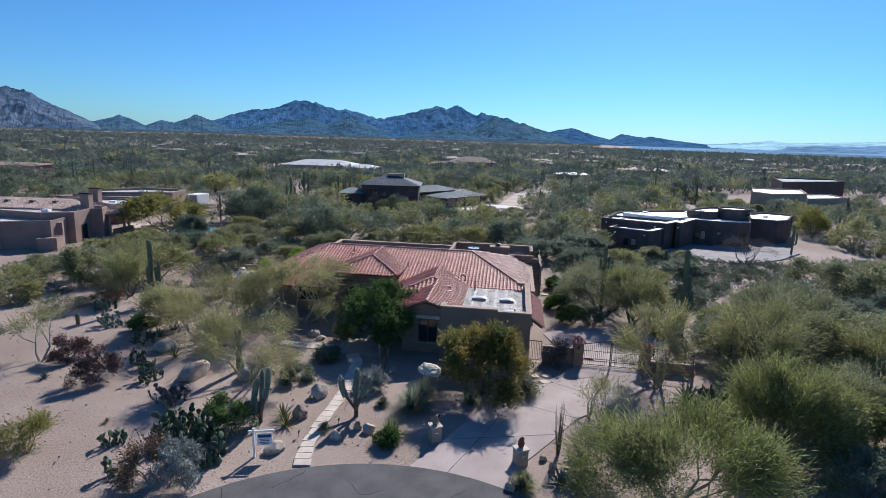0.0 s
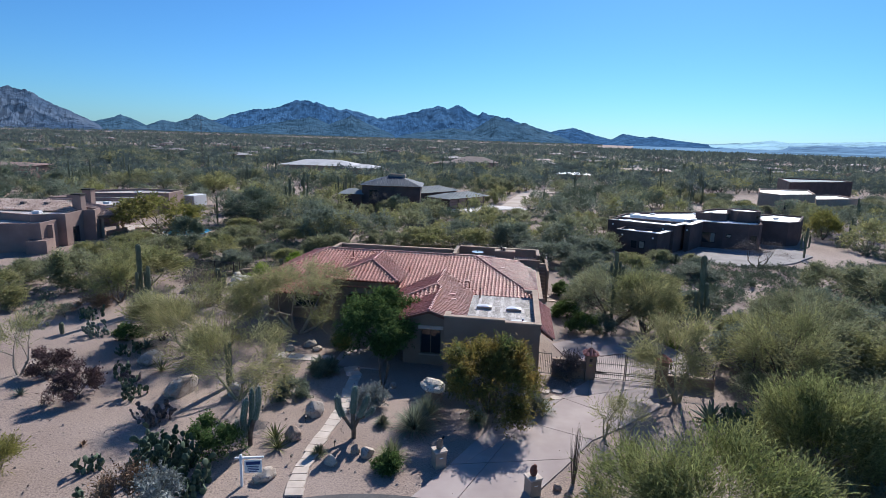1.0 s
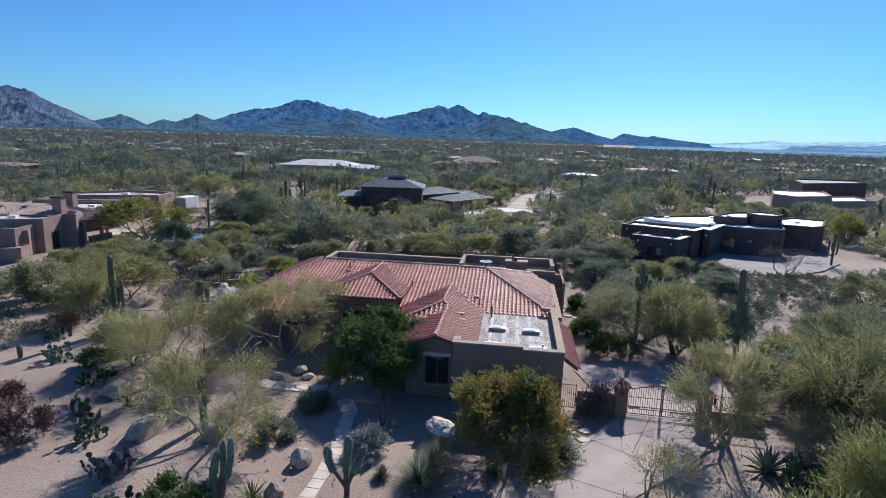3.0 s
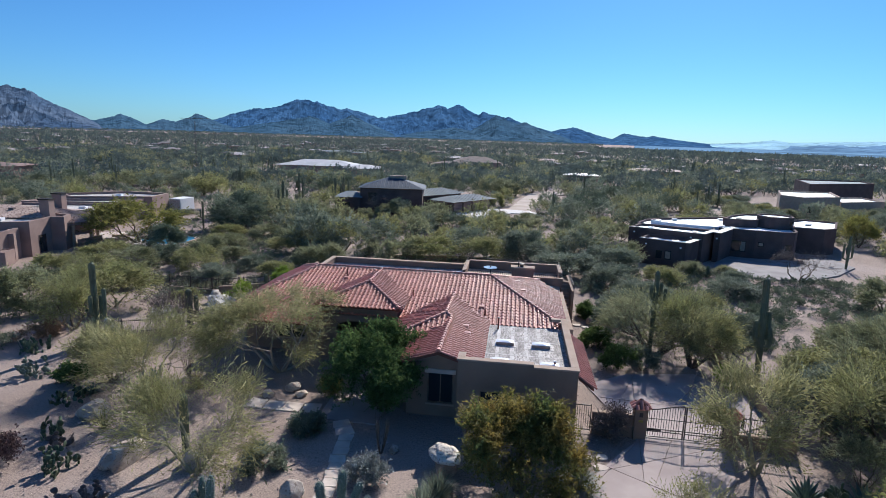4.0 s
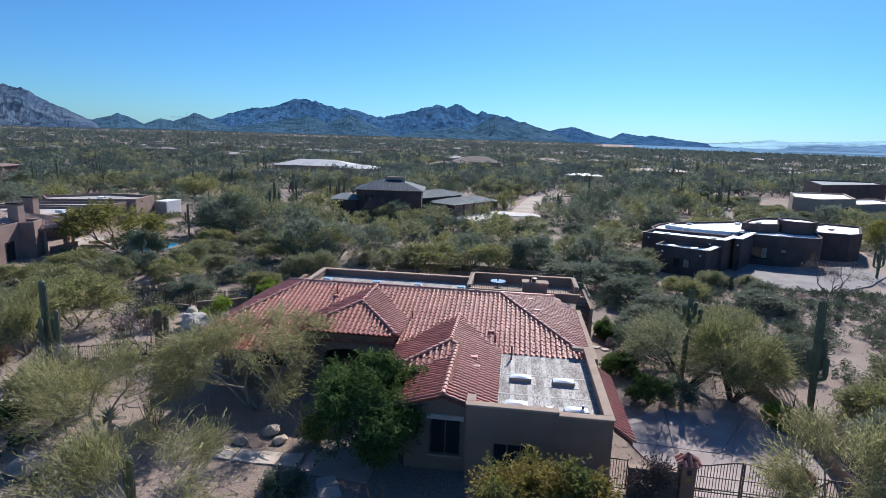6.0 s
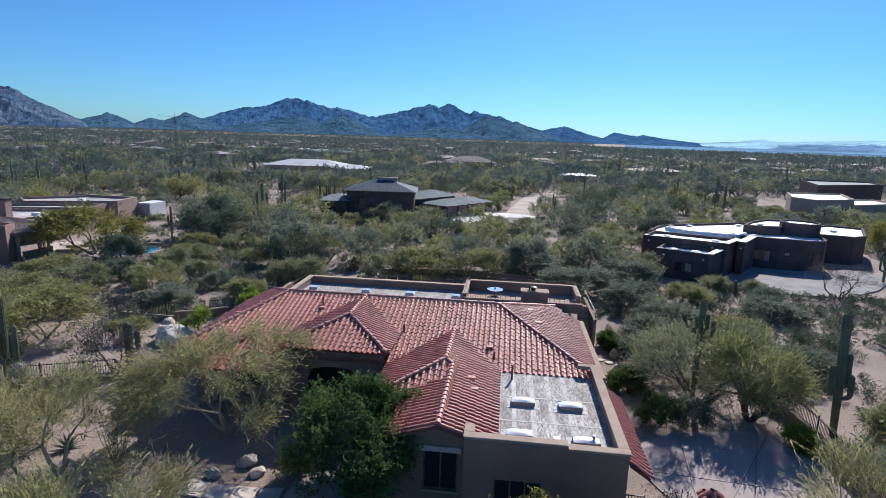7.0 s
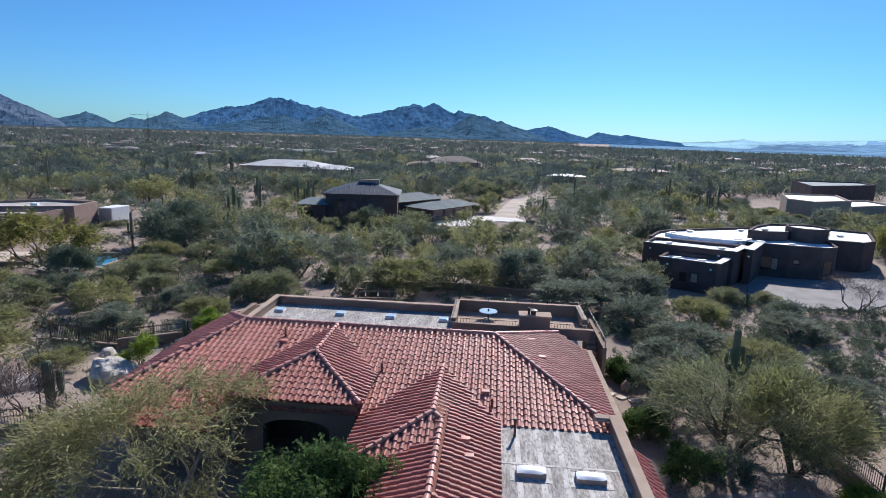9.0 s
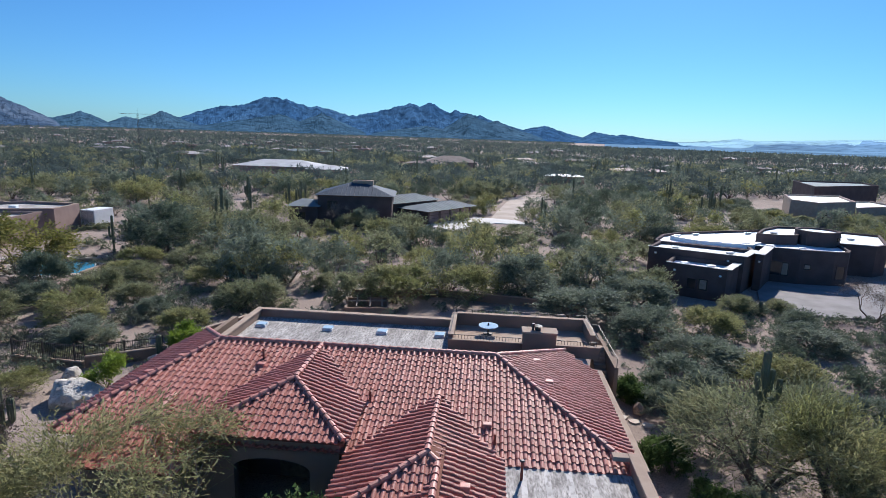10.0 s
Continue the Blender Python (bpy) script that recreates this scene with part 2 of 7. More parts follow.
def box(bm, x0, x1, y0, y1, z0, z1, m=None):
    v = [Vector(c) for c in ((x0, y0, z0), (x1, y0, z0), (x1, y1, z0), (x0, y1, z0), (x0, y0, z1), (x1, y0, z1), (x1, y1, z1), (x0, y1, z1))]
    v = [bm.verts.new(m @ c if m is not None else c) for c in v]
    for f in ((3, 2, 1, 0), (4, 5, 6, 7), (0, 1, 5, 4), (1, 2, 6, 5), (2, 3, 7, 6), (3, 0, 4, 7)):
        bm.faces.new([v[i] for i in f])
    return bm


def pierced(outer, holes, lo, hi, axis="v"):
    """A wall from its outline in (along, up) with openings through it, thick from lo to hi."""
    bm = bmesh.new()
    edges = []
    for loop in (outer, *holes):
        vs = [bm.verts.new((a, lo, z)) for a, z in loop]
        edges += [bm.edges.new((vs[i - 1], vs[i])) for i in range(len(vs))]
    bmesh.ops.triangle_fill(bm, edges=edges, use_beauty=True)
    made = bmesh.ops.extrude_face_region(bm, geom=bm.faces[:])
    bmesh.ops.translate(bm, verts=[g for g in made["geom"] if isinstance(g, bmesh.types.BMVert)], vec=(0, hi - lo, 0))
    bmesh.ops.recalc_face_normals(bm, faces=bm.faces[:])
    return bm


def rect(a, b, lo, hi):
    return ((a, lo), (b, lo), (b, hi), (a, hi))


def each(name, material, parent, label, *rows):
    for r in rows:
        part(name, boxes(r), material, parent, label)


def boxes(*rows):
    bm = bmesh.new()
    for r in rows:
        box(bm, *r)
    return bm


def soften(bm, width, segments=2):
    bmesh.ops.bevel(bm, geom=bm.edges[:], offset=width, segments=segments, affect="EDGES", profile=0.6)
    return bm


def rbox(x0, x1, y0, y1, z0, z1, r=0.02, m=None):
    return soften(box(bmesh.new(), x0, x1, y0, y1, z0, z1, m), r)


def prism(bm, pts, z0, z1):
    """An upright prism over a plan polygon, anticlockwise."""
    lo = [bm.verts.new((x, y, z0)) for x, y in pts]
    hi = [bm.verts.new((x, y, z1)) for x, y in pts]
    bm.faces.new(hi)
    bm.faces.new(lo[::-1])
    n = len(pts)
    for i in range(n):
        j = (i + 1) % n
        bm.faces.new((lo[i], lo[j], hi[j], hi[i]))
    return bm


def rod(bm, a, b, ra, rb=None, sides=8):
    a, b = Vector(a), Vector(b)
    rb = ra if rb is None else rb
    d = b - a
    q = d.to_track_quat("Z", "Y").to_matrix()
    rings = []
    for p, r in ((a, ra), (b, rb)):
        rings.append([bm.verts.new(p + q @ Vector((r * math.cos(k * math.tau / sides), r * math.sin(k * math.tau / sides), 0))) for k in range(sides)])
    for k in range(sides):
        j = (k + 1) % sides
        bm.faces.new((rings[0][k], rings[0][j], rings[1][j], rings[1][k]))
    bm.faces.new(rings[1])
    bm.faces.new(rings[0][::-1])
    return bm


def tri_mesh(name, verts, tris, materials, slots=None):
    """A mesh from arrays of corners and triangles."""
    me = bpy.data.meshes.new(name)
    v, f = np.asarray(verts, np.float32), np.asarray(tris, np.int32)
    me.vertices.add(len(v))
    me.vertices.foreach_set("co", v.ravel())
    me.loops.add(f.size)
    me.loops.foreach_set("vertex_index", f.ravel())
    me.polygons.add(len(f))
    me.polygons.foreach_set("loop_start", np.arange(0, f.size, 3, dtype=np.int32))
    me.polygons.foreach_set("loop_total", np.full(len(f), 3, np.int32))
    for m in materials:
        me.materials.append(m)
    if slots is not None:
        me.polygons.foreach_set("material_index", np.asarray(slots, np.int32))
    me.update(calc_edges=True)
    me.shade_flat()
    return me

# ground, road and drive
def relief(x, y):
    """Height of the soil."""
    far = min(1.0, max(0.0, (math.hypot(x, y - 20) - 45) / 60))
    return 0.04 * noise.noise((x * 0.35, y * 0.35, 0)) + far * (0.35 * noise.noise((x * 0.03, y * 0.03, 4)) - 0.1)


def steps(near, reach, first, grow_by):
    out, d = [0.0], first
    while out[-1] < reach:
        out.append(out[-1] + d)
        if out[-1] > near:
            d *= grow_by
    return out


def ground_sheet():
    half = steps(70, 4700, 1.2, 1.13)
    xs = [-a for a in half[:0:-1]] + half
    ys = [40 - a for a in half[:0:-1]] + [40 + a for a in half]
    bm = bmesh.new()
    grid = [[bm.verts.new((x, y, relief(x, y) if abs(x) < 400 and abs(y - 40) < 400 else -0.1)) for x in xs] for y in ys]
    for j in range(len(ys) - 1):
        for i in range(len(xs) - 1):
            bm.faces.new((grid[j][i], grid[j][i + 1], grid[j + 1][i + 1], grid[j + 1][i]))
    ob = solo("ground", bm, M["ground"], "pinkish tan desert soil and gravel", "ground", "structure", smooth=True)
    return ob


ground_sheet()


def disc(name, cx, cy, r, z, material, label, category, kind="structure", n=96, depth=0.1):
    bm = bmesh.new()
    prism(bm, [(cx + r * math.cos(k * math.tau / n), cy + r * math.sin(k * math.tau / n)) for k in range(n)], z - depth, z)
    return solo(name, bm, material, label, category, kind)


road = disc("road", -2.5, 11.4, 11.2, 0.075, M["asphalt"], "dark grey asphalt turning circle with fine cracks", "road")
crack_rng = random.Random(9)
for x, y, a, n in ((-5.7, 22.0, -84, 9), (-8.9, 20.4, -70, 6), (1.6, 20.9, -100, 6), (-2.0, 20.6, 170, 10)):
    for k in range(n):
        a += crack_rng.uniform(-38, 38)
        nx, ny = x + 0.22 * math.cos(radians(a)), y + 0.22 * math.sin(radians(a))
        s = Vector((-(ny - y), nx - x)).normalized() * crack_rng.uniform(0.008, 0.018)
        part("crack", prism(bmesh.new(), ((x - s.x, y - s.y), (nx - s.x, ny - s.y), (nx + s.x, ny + s.y), (x + s.x, y + s.y)), 0.06, 0.079), M["dark_void"], road)
        x, y = nx, ny

# concrete drive, cut into slabs by straight joints
DRIVE = [(-1.1, 22.35), (0.4, 24.6), (1.6, 26.6), (3.0, 28.8), (5.2, 30.6), (6.6, 31.8), (8.2, 33.6), (9.5, 34.9), (9.7, 36.5), (9.0, 38.5), (8.4, 41.5), (11.5, 43.4), (16.2, 43.8), (18.0, 40.5), (17.2, 37.0), (14.6, 35.6), (13.9, 34.6), (13.0, 31.6), (10.4, 29.4), (8.0, 27.6), (6.0, 25.0), (4.4, 23.0), (3.2, 20.9), (1.5, 21.55), (0.2, 22.0)]


def drive_slabs():
    base = thing("driveway", pose(0, 0, 0), "pinkish tan concrete driveway cut by straight joints", "driveway", "", "structure")
    bm = bmesh.new()
    bm.faces.new([bm.verts.new((x, y, 0.07)) for x, y in DRIVE])
    for px, py, a in ((2.0, 25.2, 8), (3.6, 27.4, 62), (5.5, 29.0, -28), (6.3, 31.0, 50), (8.6, 31.4, -40), (10.5, 33.4, 20), (11.6, 36.0, -4), (11.8, 39.2, -12), (11.0, 40.0, 75), (14.2, 40.0, 60)):
        n = Vector((-math.sin(radians(a)), math.cos(radians(a)), 0))
        near = [f for f in bm.faces if (f.calc_center_median() - Vector((px, py, 0))).length < 9]
        geom = near + list({e for f in near for e in f.edges}) + list({v for f in near for v in f.verts})
        bmesh.ops.bisect_plane(bm, geom=geom, plane_co=(px, py, 0), plane_no=n)
    polys = [[v.co.copy() for v in f.verts] for f in bm.faces]
    bm.free()
    for pts in polys:
        c = sum(pts, Vector()) / len(pts)
        area = abs(sum(pts[i].x * pts[i - 1].y - pts[i - 1].x * pts[i].y for i in range(len(pts)))) / 2
        if area < 0.05:
            continue
        b = bmesh.new()
        prism(b, [((p.x - c.x) * (1 - 0.03 / max(0.3, (p - c).length)) + c.x, (p.y - c.y) * (1 - 0.03 / max(0.3, (p - c).length)) + c.y) for p in pts], -0.1, 0.07)
        part("slab", b, M["concrete"], base)


drive_slabs()


def stone_path():
    base = thing("stone_path", pose(0, 0, 0), "pale flagstone garden path", "path", "", "structure")
    rng = random.Random(5)
    legs = (((-5.95, 22.3), (-6.1, 24.4), 0.72, 4), ((-6.1, 24.4), (-5.75, 27.6), 0.68, 5), ((-5.75, 27.6), (-5.3, 30.2), 0.68, 4), ((-5.3, 30.2), (-5.35, 34.6), 0.72, 7), ((-5.35, 34.6), (-5.9, 36.0), 0.9, 2))
    for (x0, y0), (x1, y1), w, n in legs:
        d = Vector((x1 - x0, y1 - y0)).normalized()
        s = Vector((d.y, -d.x))
        for k in range(n):
            a = Vector((x0, y0)).lerp(Vector((x1, y1)), k / n) + d * 0.02
            b = Vector((x0, y0)).lerp(Vector((x1, y1)), (k + 1) / n) - d * 0.02
            j = lambda: rng.uniform(-0.06, 0.06)
            q = [a - s * (w / 2 + j()), a + s * (w / 2 + j()), b + s * (w / 2 + j()), b - s * (w / 2 + j())]
            bm = prism(bmesh.new(), [tuple(p) for p in q], -0.05, 0.075 + rng.uniform(0, 0.012))
            part("flagstone", bm, M["flagstone"], base)
    # forecourt slabs by the entry and the walk to the west
    for q in (((-7.2, 36.2), (-4.0, 35.7), (-3.2, 40.5), (-6.6, 41.0)), ((-10.4, 37.1), (-9.4, 36.9), (-9.3, 37.9), (-10.3, 38.0)), ((-9.35, 36.9), (-8.3, 36.8), (-8.25, 37.8), (-9.25, 37.9)), ((-8.25, 36.8), (-7.3, 36.7), (-7.25, 37.8), (-8.2, 37.8)), ((-11.6, 37.3), (-10.5, 37.1), (-10.4, 38.1), (-11.3, 38.3))):
        part("flagstone", prism(bmesh.new(), q, -0.05, 0.07), M["concrete"] if q[0][0] == -7.2 else M["flagstone"], base)


stone_path()

# plants: arrays first, so that single plants and wide scrub share one way of growing
def tube_arrays(segs, sides=5):
    """Tapered tubes for rows of (x, y, z, x, y, z, r, r)."""
    s = np.asarray(segs, float)
    a, b, ra, rb = s[:, 0:3], s[:, 3:6], s[:, 6], s[:, 7]
    d = b - a
    d /= np.linalg.norm(d, axis=1, keepdims=True) + 1e-9
    ref = np.where(np.abs(d[:, 2:3]) > 0.9, np.array([[1.0, 0, 0]]), np.array([[0, 0, 1.0]]))
    u = np.cross(d, ref)
    u /= np.linalg.norm(u, axis=1, keepdims=True) + 1e-9
    w = np.cross(d, u)
    ang = np.arange(sides) * math.tau / sides
    ring = u[:, None, :] * np.cos(ang)[None, :, None] + w[:, None, :] * np.sin(ang)[None, :, None]
    v = np.concatenate([a[:, None, :] + ring * ra[:, None, None], b[:, None, :] + ring * rb[:, None, None]], axis=1)
    k = np.arange(sides)
    j = (k + 1) % sides
    f = np.concatenate([np.stack([k, j, k + sides], 1), np.stack([j, j + sides, k + sides], 1)])
    tris = (f[None] + (np.arange(len(s)) * 2 * sides)[:, None, None]).reshape(-1, 3)
    return v.reshape(-1, 3), tris


def sprig_arrays(rng, tips, per, spread, length, width, up=0.25, flat=0.75, brush=0.8):
    """Feathery sprays about the branch tips: each spray is a thin twig with small leaves on either side."""
    tips = np.asarray(tips, float)
    m = min(6, per)
    k = max(1, per // m)
    n = len(tips) * k
    c = np.repeat(tips, k, axis=0) + np.clip(rng.normal(size=(n, 3)), -1.7, 1.7) * np.array([spread, spread, spread * flat]) * 0.8
    out = c - tips.mean(axis=0) * np.array([1, 1, 0.7])
    out /= np.linalg.norm(out, axis=1, keepdims=True) + 1e-6
    d = rng.normal(size=(n, 3)) * 0.75 + out * brush + np.array([0, 0, up])
    d /= np.linalg.norm(d, axis=1, keepdims=True) + 1e-6
    turn = rng.normal(size=(n, 3)) * 0.3
    ln = ((1.7 * length + 0.5 * spread) * rng.uniform(0.6, 1.35, n))[:, None]
    t = np.linspace(0, 1, m + 1)[None, :, None]
    stem = (c - d * ln * 0.4)[:, None, :] + d[:, None, :] * ln[:, None, :] * t + turn[:, None, :] * ln[:, None, :] * t * t
    side = np.cross(np.repeat(d, m, axis=0), rng.normal(size=(n * m, 3)))
    side /= np.linalg.norm(side, axis=1, keepdims=True) + 1e-6
    reach = (2.2 * width * rng.uniform(0.65, 1.35, n * m))[:, None]
    leaf = 0.5 * (stem[:, :-1] + stem[:, 1:]).reshape(-1, 3) + side * reach + np.repeat(d * ln, m, axis=0) * (0.4 / m)
    v = np.concatenate([stem, leaf.reshape(n, m, 3)], axis=1).reshape(-1, 3)
    j = np.arange(m)
    f = np.stack([j, j + 1, j + m + 1], 1)
    return v, (f[None] + (np.arange(n) * (2 * m + 1))[:, None, None]).reshape(-1, 3)


def limbs(rng, stems, spreading, levels, fork=3, wiggle=0.35):
    """Segments and tips of a plant about one unit high and one unit in radius."""
    segs, tips = [], []

    def go(p, d, ln, r, level):
        for part_no in range(2):
            d2 = d + rng.normal(size=3) * wiggle * 0.5
            d2 /= np.linalg.norm(d2)
            q = p + d2 * ln / 2
            segs.append((*p, *q, r, r * 0.82))
            p, d, r = q, d2, r * 0.82
        if level >= levels:
            tips.append(p)
            return
        for _ in range(fork if level else max(2, fork - 1)):
            e = d + rng.normal(size=3) * 0.55 + np.array([0, 0, 0.12])
            e /= np.linalg.norm(e)
            go(p, e, ln * rng.uniform(0.62, 0.82), r * 0.66, level + 1)
        if level >= 1:
            tips.append(p)

    a0 = rng.uniform(0, math.tau)
    for k in range(stems):
        a = a0 + k * math.tau / stems + rng.normal() * 0.3
        d = np.array([math.cos(a) * spreading, math.sin(a) * spreading, 1.0])
        d /= np.linalg.norm(d)
        go(np.array([math.cos(a) * 0.02, math.sin(a) * 0.02, -0.02]), d, rng.uniform(0.32, 0.42), 0.022, 0)
    return np.array(segs), np.array(tips)


def plant_arrays(seed, h, radius, stems=3, spreading=0.6, levels=4, fork=3, per=20, length=0.3, width=0.035, thick=1.0, clump=0.28, up=0.25, flat=0.7, low=0.0, base=0.12, brush=0.8, sides=5, finest=0.0, dome=0):
    rng = np.random.default_rng(seed)
    segs, tips = limbs(rng, stems, spreading, levels, fork)
    if low:
        tips = np.concatenate([tips, segs[len(segs) // 3::3, 3:6]])
    top = np.percentile(tips[:, 2], 97)
    rad = np.percentile(np.hypot(tips[:, 0], tips[:, 1]), 88)
    k = np.array([radius * 0.92 / rad, radius * 0.92 / rad, (h - clump * 0.8) / top])
    segs[:, 0:3] *= k
    segs[:, 3:6] *= k
    segs[:, 6:8] *= h * thick
    tips = tips * k
    out = np.hypot(tips[:, 0], tips[:, 1]) / (radius * 1.12)
    tips[:, 2] = np.minimum(tips[:, 2], h * (0.42 + 0.58 * np.sqrt(np.maximum(0, 1 - out ** 2))) - clump * 0.3)
    tips = tips[tips[:, 2] > base * h]
    if dome:
        a, up_by = rng.uniform(0, math.tau, dome), rng.uniform(-0.35, 1.0, dome)
        side = np.sqrt(np.maximum(0, 1 - np.maximum(up_by, 0) ** 2))
        lump = 0.84 + 0.14 * np.sin(2 * a + seed) * np.sin(3 * up_by + 0.7 * seed) + rng.uniform(-0.12, 0.06, dome)
        shell = np.stack([radius * side * lump * np.cos(a), radius * side * lump * np.sin(a), h * (0.46 + 0.50 * up_by * lump)], 1)
        tips = np.concatenate([tips, shell])
    wood = tube_arrays(segs[segs[:, 6] >= min(finest, segs[:, 6].max() * 0.9)], sides)
    leaf = sprig_arrays(rng, tips, per, clump, length, width, up, flat, brush)
    return wood, leaf


def plant(name, m, label, category, leaf, wood, group="", **how):
    """A tree or bush: woody limbs and a crown of many small leaves."""
    (wv, wf), (lv, lf) = plant_arrays(**how)
    e = thing(name, m, label, category, group)
    tree = "tree" in name
    shared("trunk" if tree else "stem", tri_mesh("trunk" if tree else "stem", wv, wf, [M[wood]]), e)
    shared("crown" if tree else "foliage", tri_mesh("crown" if tree else "foliage", lv, lf, [LEAF[leaf]]), e)
    return e


def scatter(name, label, category, leaf, wood, rows, kinds, kind="stuff"):
    """Many plants in one mesh: rows of (x, y, z, scale, turn, which kind)."""
    vs, fs, ss, base = [], [], [], 0
    for x, y, z, s, turn, which in rows:
        (wv, wf), (lv, lf) = kinds[which]
        c, n = math.cos(turn) * s, math.sin(turn) * s
        rot = np.array([[c, n, 0], [-n, c, 0], [0, 0, s]])
        for v, f, slot in ((wv, wf, 1), (lv, lf, 0)):
            vs.append(v @ rot + np.array([x, y, z]))
            fs.append(f + base)
            ss.append(np.full(len(f), slot))
            base += len(v)
    me = tri_mesh(name, np.concatenate(vs), np.concatenate(fs), [LEAF[leaf], M[wood]], np.concatenate(ss))
    return tagged(new(name, me), label, category, "", kind)


def sweep(bm, pts, radii, sides=20, ribs=0, depth=0.12, close=True):
    """A ribbed column along a line of points."""
    pts = [Vector(p) for p in pts]
    rings = []
    ref = Vector((0.3, 1, 0.1)).normalized()
    for i, (p, r) in enumerate(zip(pts, radii)):
        d = (pts[min(i + 1, len(pts) - 1)] - pts[max(i - 1, 0)]).normalized()
        x = d.cross(ref)
        x = x.normalized() if x.length > 0.05 else Vector((1, 0, 0))
        y = d.cross(x)
        ring = []
        for k in range(sides):
            a = k * math.tau / sides
            rr = r * (1 - (depth if ribs and k % 2 else 0))
            ring.append(bm.verts.new(p + x * rr * math.cos(a) + y * rr * math.sin(a)))
        rings.append(ring)
    for a, b in zip(rings, rings[1:]):
        for k in range(sides):
            j = (k + 1) % sides
            bm.faces.new((a[k], a[j], b[j], b[k]))
    bm.faces.new(rings[-1])
    bmesh.ops.recalc_face_normals(bm, faces=bm.faces[:])
    return bm

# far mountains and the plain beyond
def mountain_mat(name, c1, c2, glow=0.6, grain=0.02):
    """Rock seen through miles of air: its blue colour and its own faint light stand for the air in front of it."""
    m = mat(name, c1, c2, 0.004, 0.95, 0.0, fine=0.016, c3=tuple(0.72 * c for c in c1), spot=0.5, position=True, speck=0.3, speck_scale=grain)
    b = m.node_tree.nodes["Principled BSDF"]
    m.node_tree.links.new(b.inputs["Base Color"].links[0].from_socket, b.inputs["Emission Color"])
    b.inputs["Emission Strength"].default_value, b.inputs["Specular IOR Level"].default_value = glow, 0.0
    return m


def mountains(name, peaks, dist, material, label, rough=0.16, lo=-60.0, hi=60.0, n=760, rows=20, calm=False):
    """A range with its summits at (azimuth, elevation, reach to the west, reach to the east) in degrees as seen from the garden."""
    bm = bmesh.new()
    grid = []
    for j in range(rows):
        f = j / (rows - 1)
        line = []
        for i in range(n):
            az = lo + (hi - lo) * i / (n - 1)
            el = max([0.0] + [e * min(1 - (p - az) / wl if az < p else 1 - (az - p) / wr, 1.0) for p, e, wl, wr in peaks])
            up = f * el
            rug = noise.fractal((az * 0.5, f * 1.6, dist * 0.01), 1.1, 2.1, 5)
            jag = noise.noise((az * 2.6, up * 2.6, dist * 0.02)) + 0.7 * noise.noise((az * 6.5, up * 6.5, 1.5)) + 0.4 * noise.noise((az * 14.0, up * 14.0, 2.5))
            gully = abs(noise.noise((az * 0.7 + up * 0.8, up * 0.7, 7))) + 0.7 * abs(noise.noise((az * 1.7 - up * 0.9, up * 1.5, 3))) + 0.4 * abs(noise.noise((az * 4.2 + up, up * 4.2, 9)))
            h = el * (f ** 1.1) * (1 + rough * rug * (0.25 + f)) + rough * 0.55 * jag * f * min(el, 1.4) - (1 - f) * f * 1.3 * el * gully
            if calm:
                h = el * f * (1 + rough * rug)
            d = dist * (0.80 + 0.20 * f)
            line.append(bm.verts.new((d * math.sin(radians(az)), d * math.cos(radians(az)), d * math.tan(radians(h)) + 15 * f * min(1.0, el * 6) - (4 if j == 0 else 0))))
        grid.append(line)
    for j in range(rows - 1):
        for i in range(n - 1):
            bm.faces.new((grid[j][i], grid[j][i + 1], grid[j + 1][i + 1], grid[j + 1][i]))
    return solo(name, bm, material, label, "mountain", "structure")


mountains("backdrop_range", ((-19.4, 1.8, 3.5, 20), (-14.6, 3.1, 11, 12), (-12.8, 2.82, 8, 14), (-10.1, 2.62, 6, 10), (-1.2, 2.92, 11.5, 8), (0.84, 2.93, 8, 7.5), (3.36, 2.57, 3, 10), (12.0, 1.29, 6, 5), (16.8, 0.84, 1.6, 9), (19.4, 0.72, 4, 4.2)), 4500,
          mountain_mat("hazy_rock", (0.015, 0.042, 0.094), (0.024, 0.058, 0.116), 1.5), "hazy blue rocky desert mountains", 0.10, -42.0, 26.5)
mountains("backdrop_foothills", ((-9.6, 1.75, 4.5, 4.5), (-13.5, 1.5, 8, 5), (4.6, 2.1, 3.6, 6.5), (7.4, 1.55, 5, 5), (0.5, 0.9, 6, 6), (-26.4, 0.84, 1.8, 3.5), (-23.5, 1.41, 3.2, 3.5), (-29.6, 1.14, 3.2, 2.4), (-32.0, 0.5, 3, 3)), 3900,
          mountain_mat("hazy_foothill_rock", (0.017, 0.040, 0.070), (0.026, 0.053, 0.086), 1.5), "hazy dark blue desert foothills", 0.10, -36.0, 12.4)
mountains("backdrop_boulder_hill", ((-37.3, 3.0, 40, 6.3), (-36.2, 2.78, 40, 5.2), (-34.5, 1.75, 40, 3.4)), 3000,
          mountain_mat("hazy_boulder_hillside", (0.024, 0.044, 0.080), (0.052, 0.074, 0.112), 1.1, 0.05), "hazy grey boulder-strewn hillside", 0.09, -60.0, -28.0, 420)
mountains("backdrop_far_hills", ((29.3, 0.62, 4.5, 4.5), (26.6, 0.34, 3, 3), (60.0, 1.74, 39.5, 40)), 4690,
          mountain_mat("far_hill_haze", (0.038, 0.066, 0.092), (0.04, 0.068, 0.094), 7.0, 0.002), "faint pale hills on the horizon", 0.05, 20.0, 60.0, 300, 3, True)
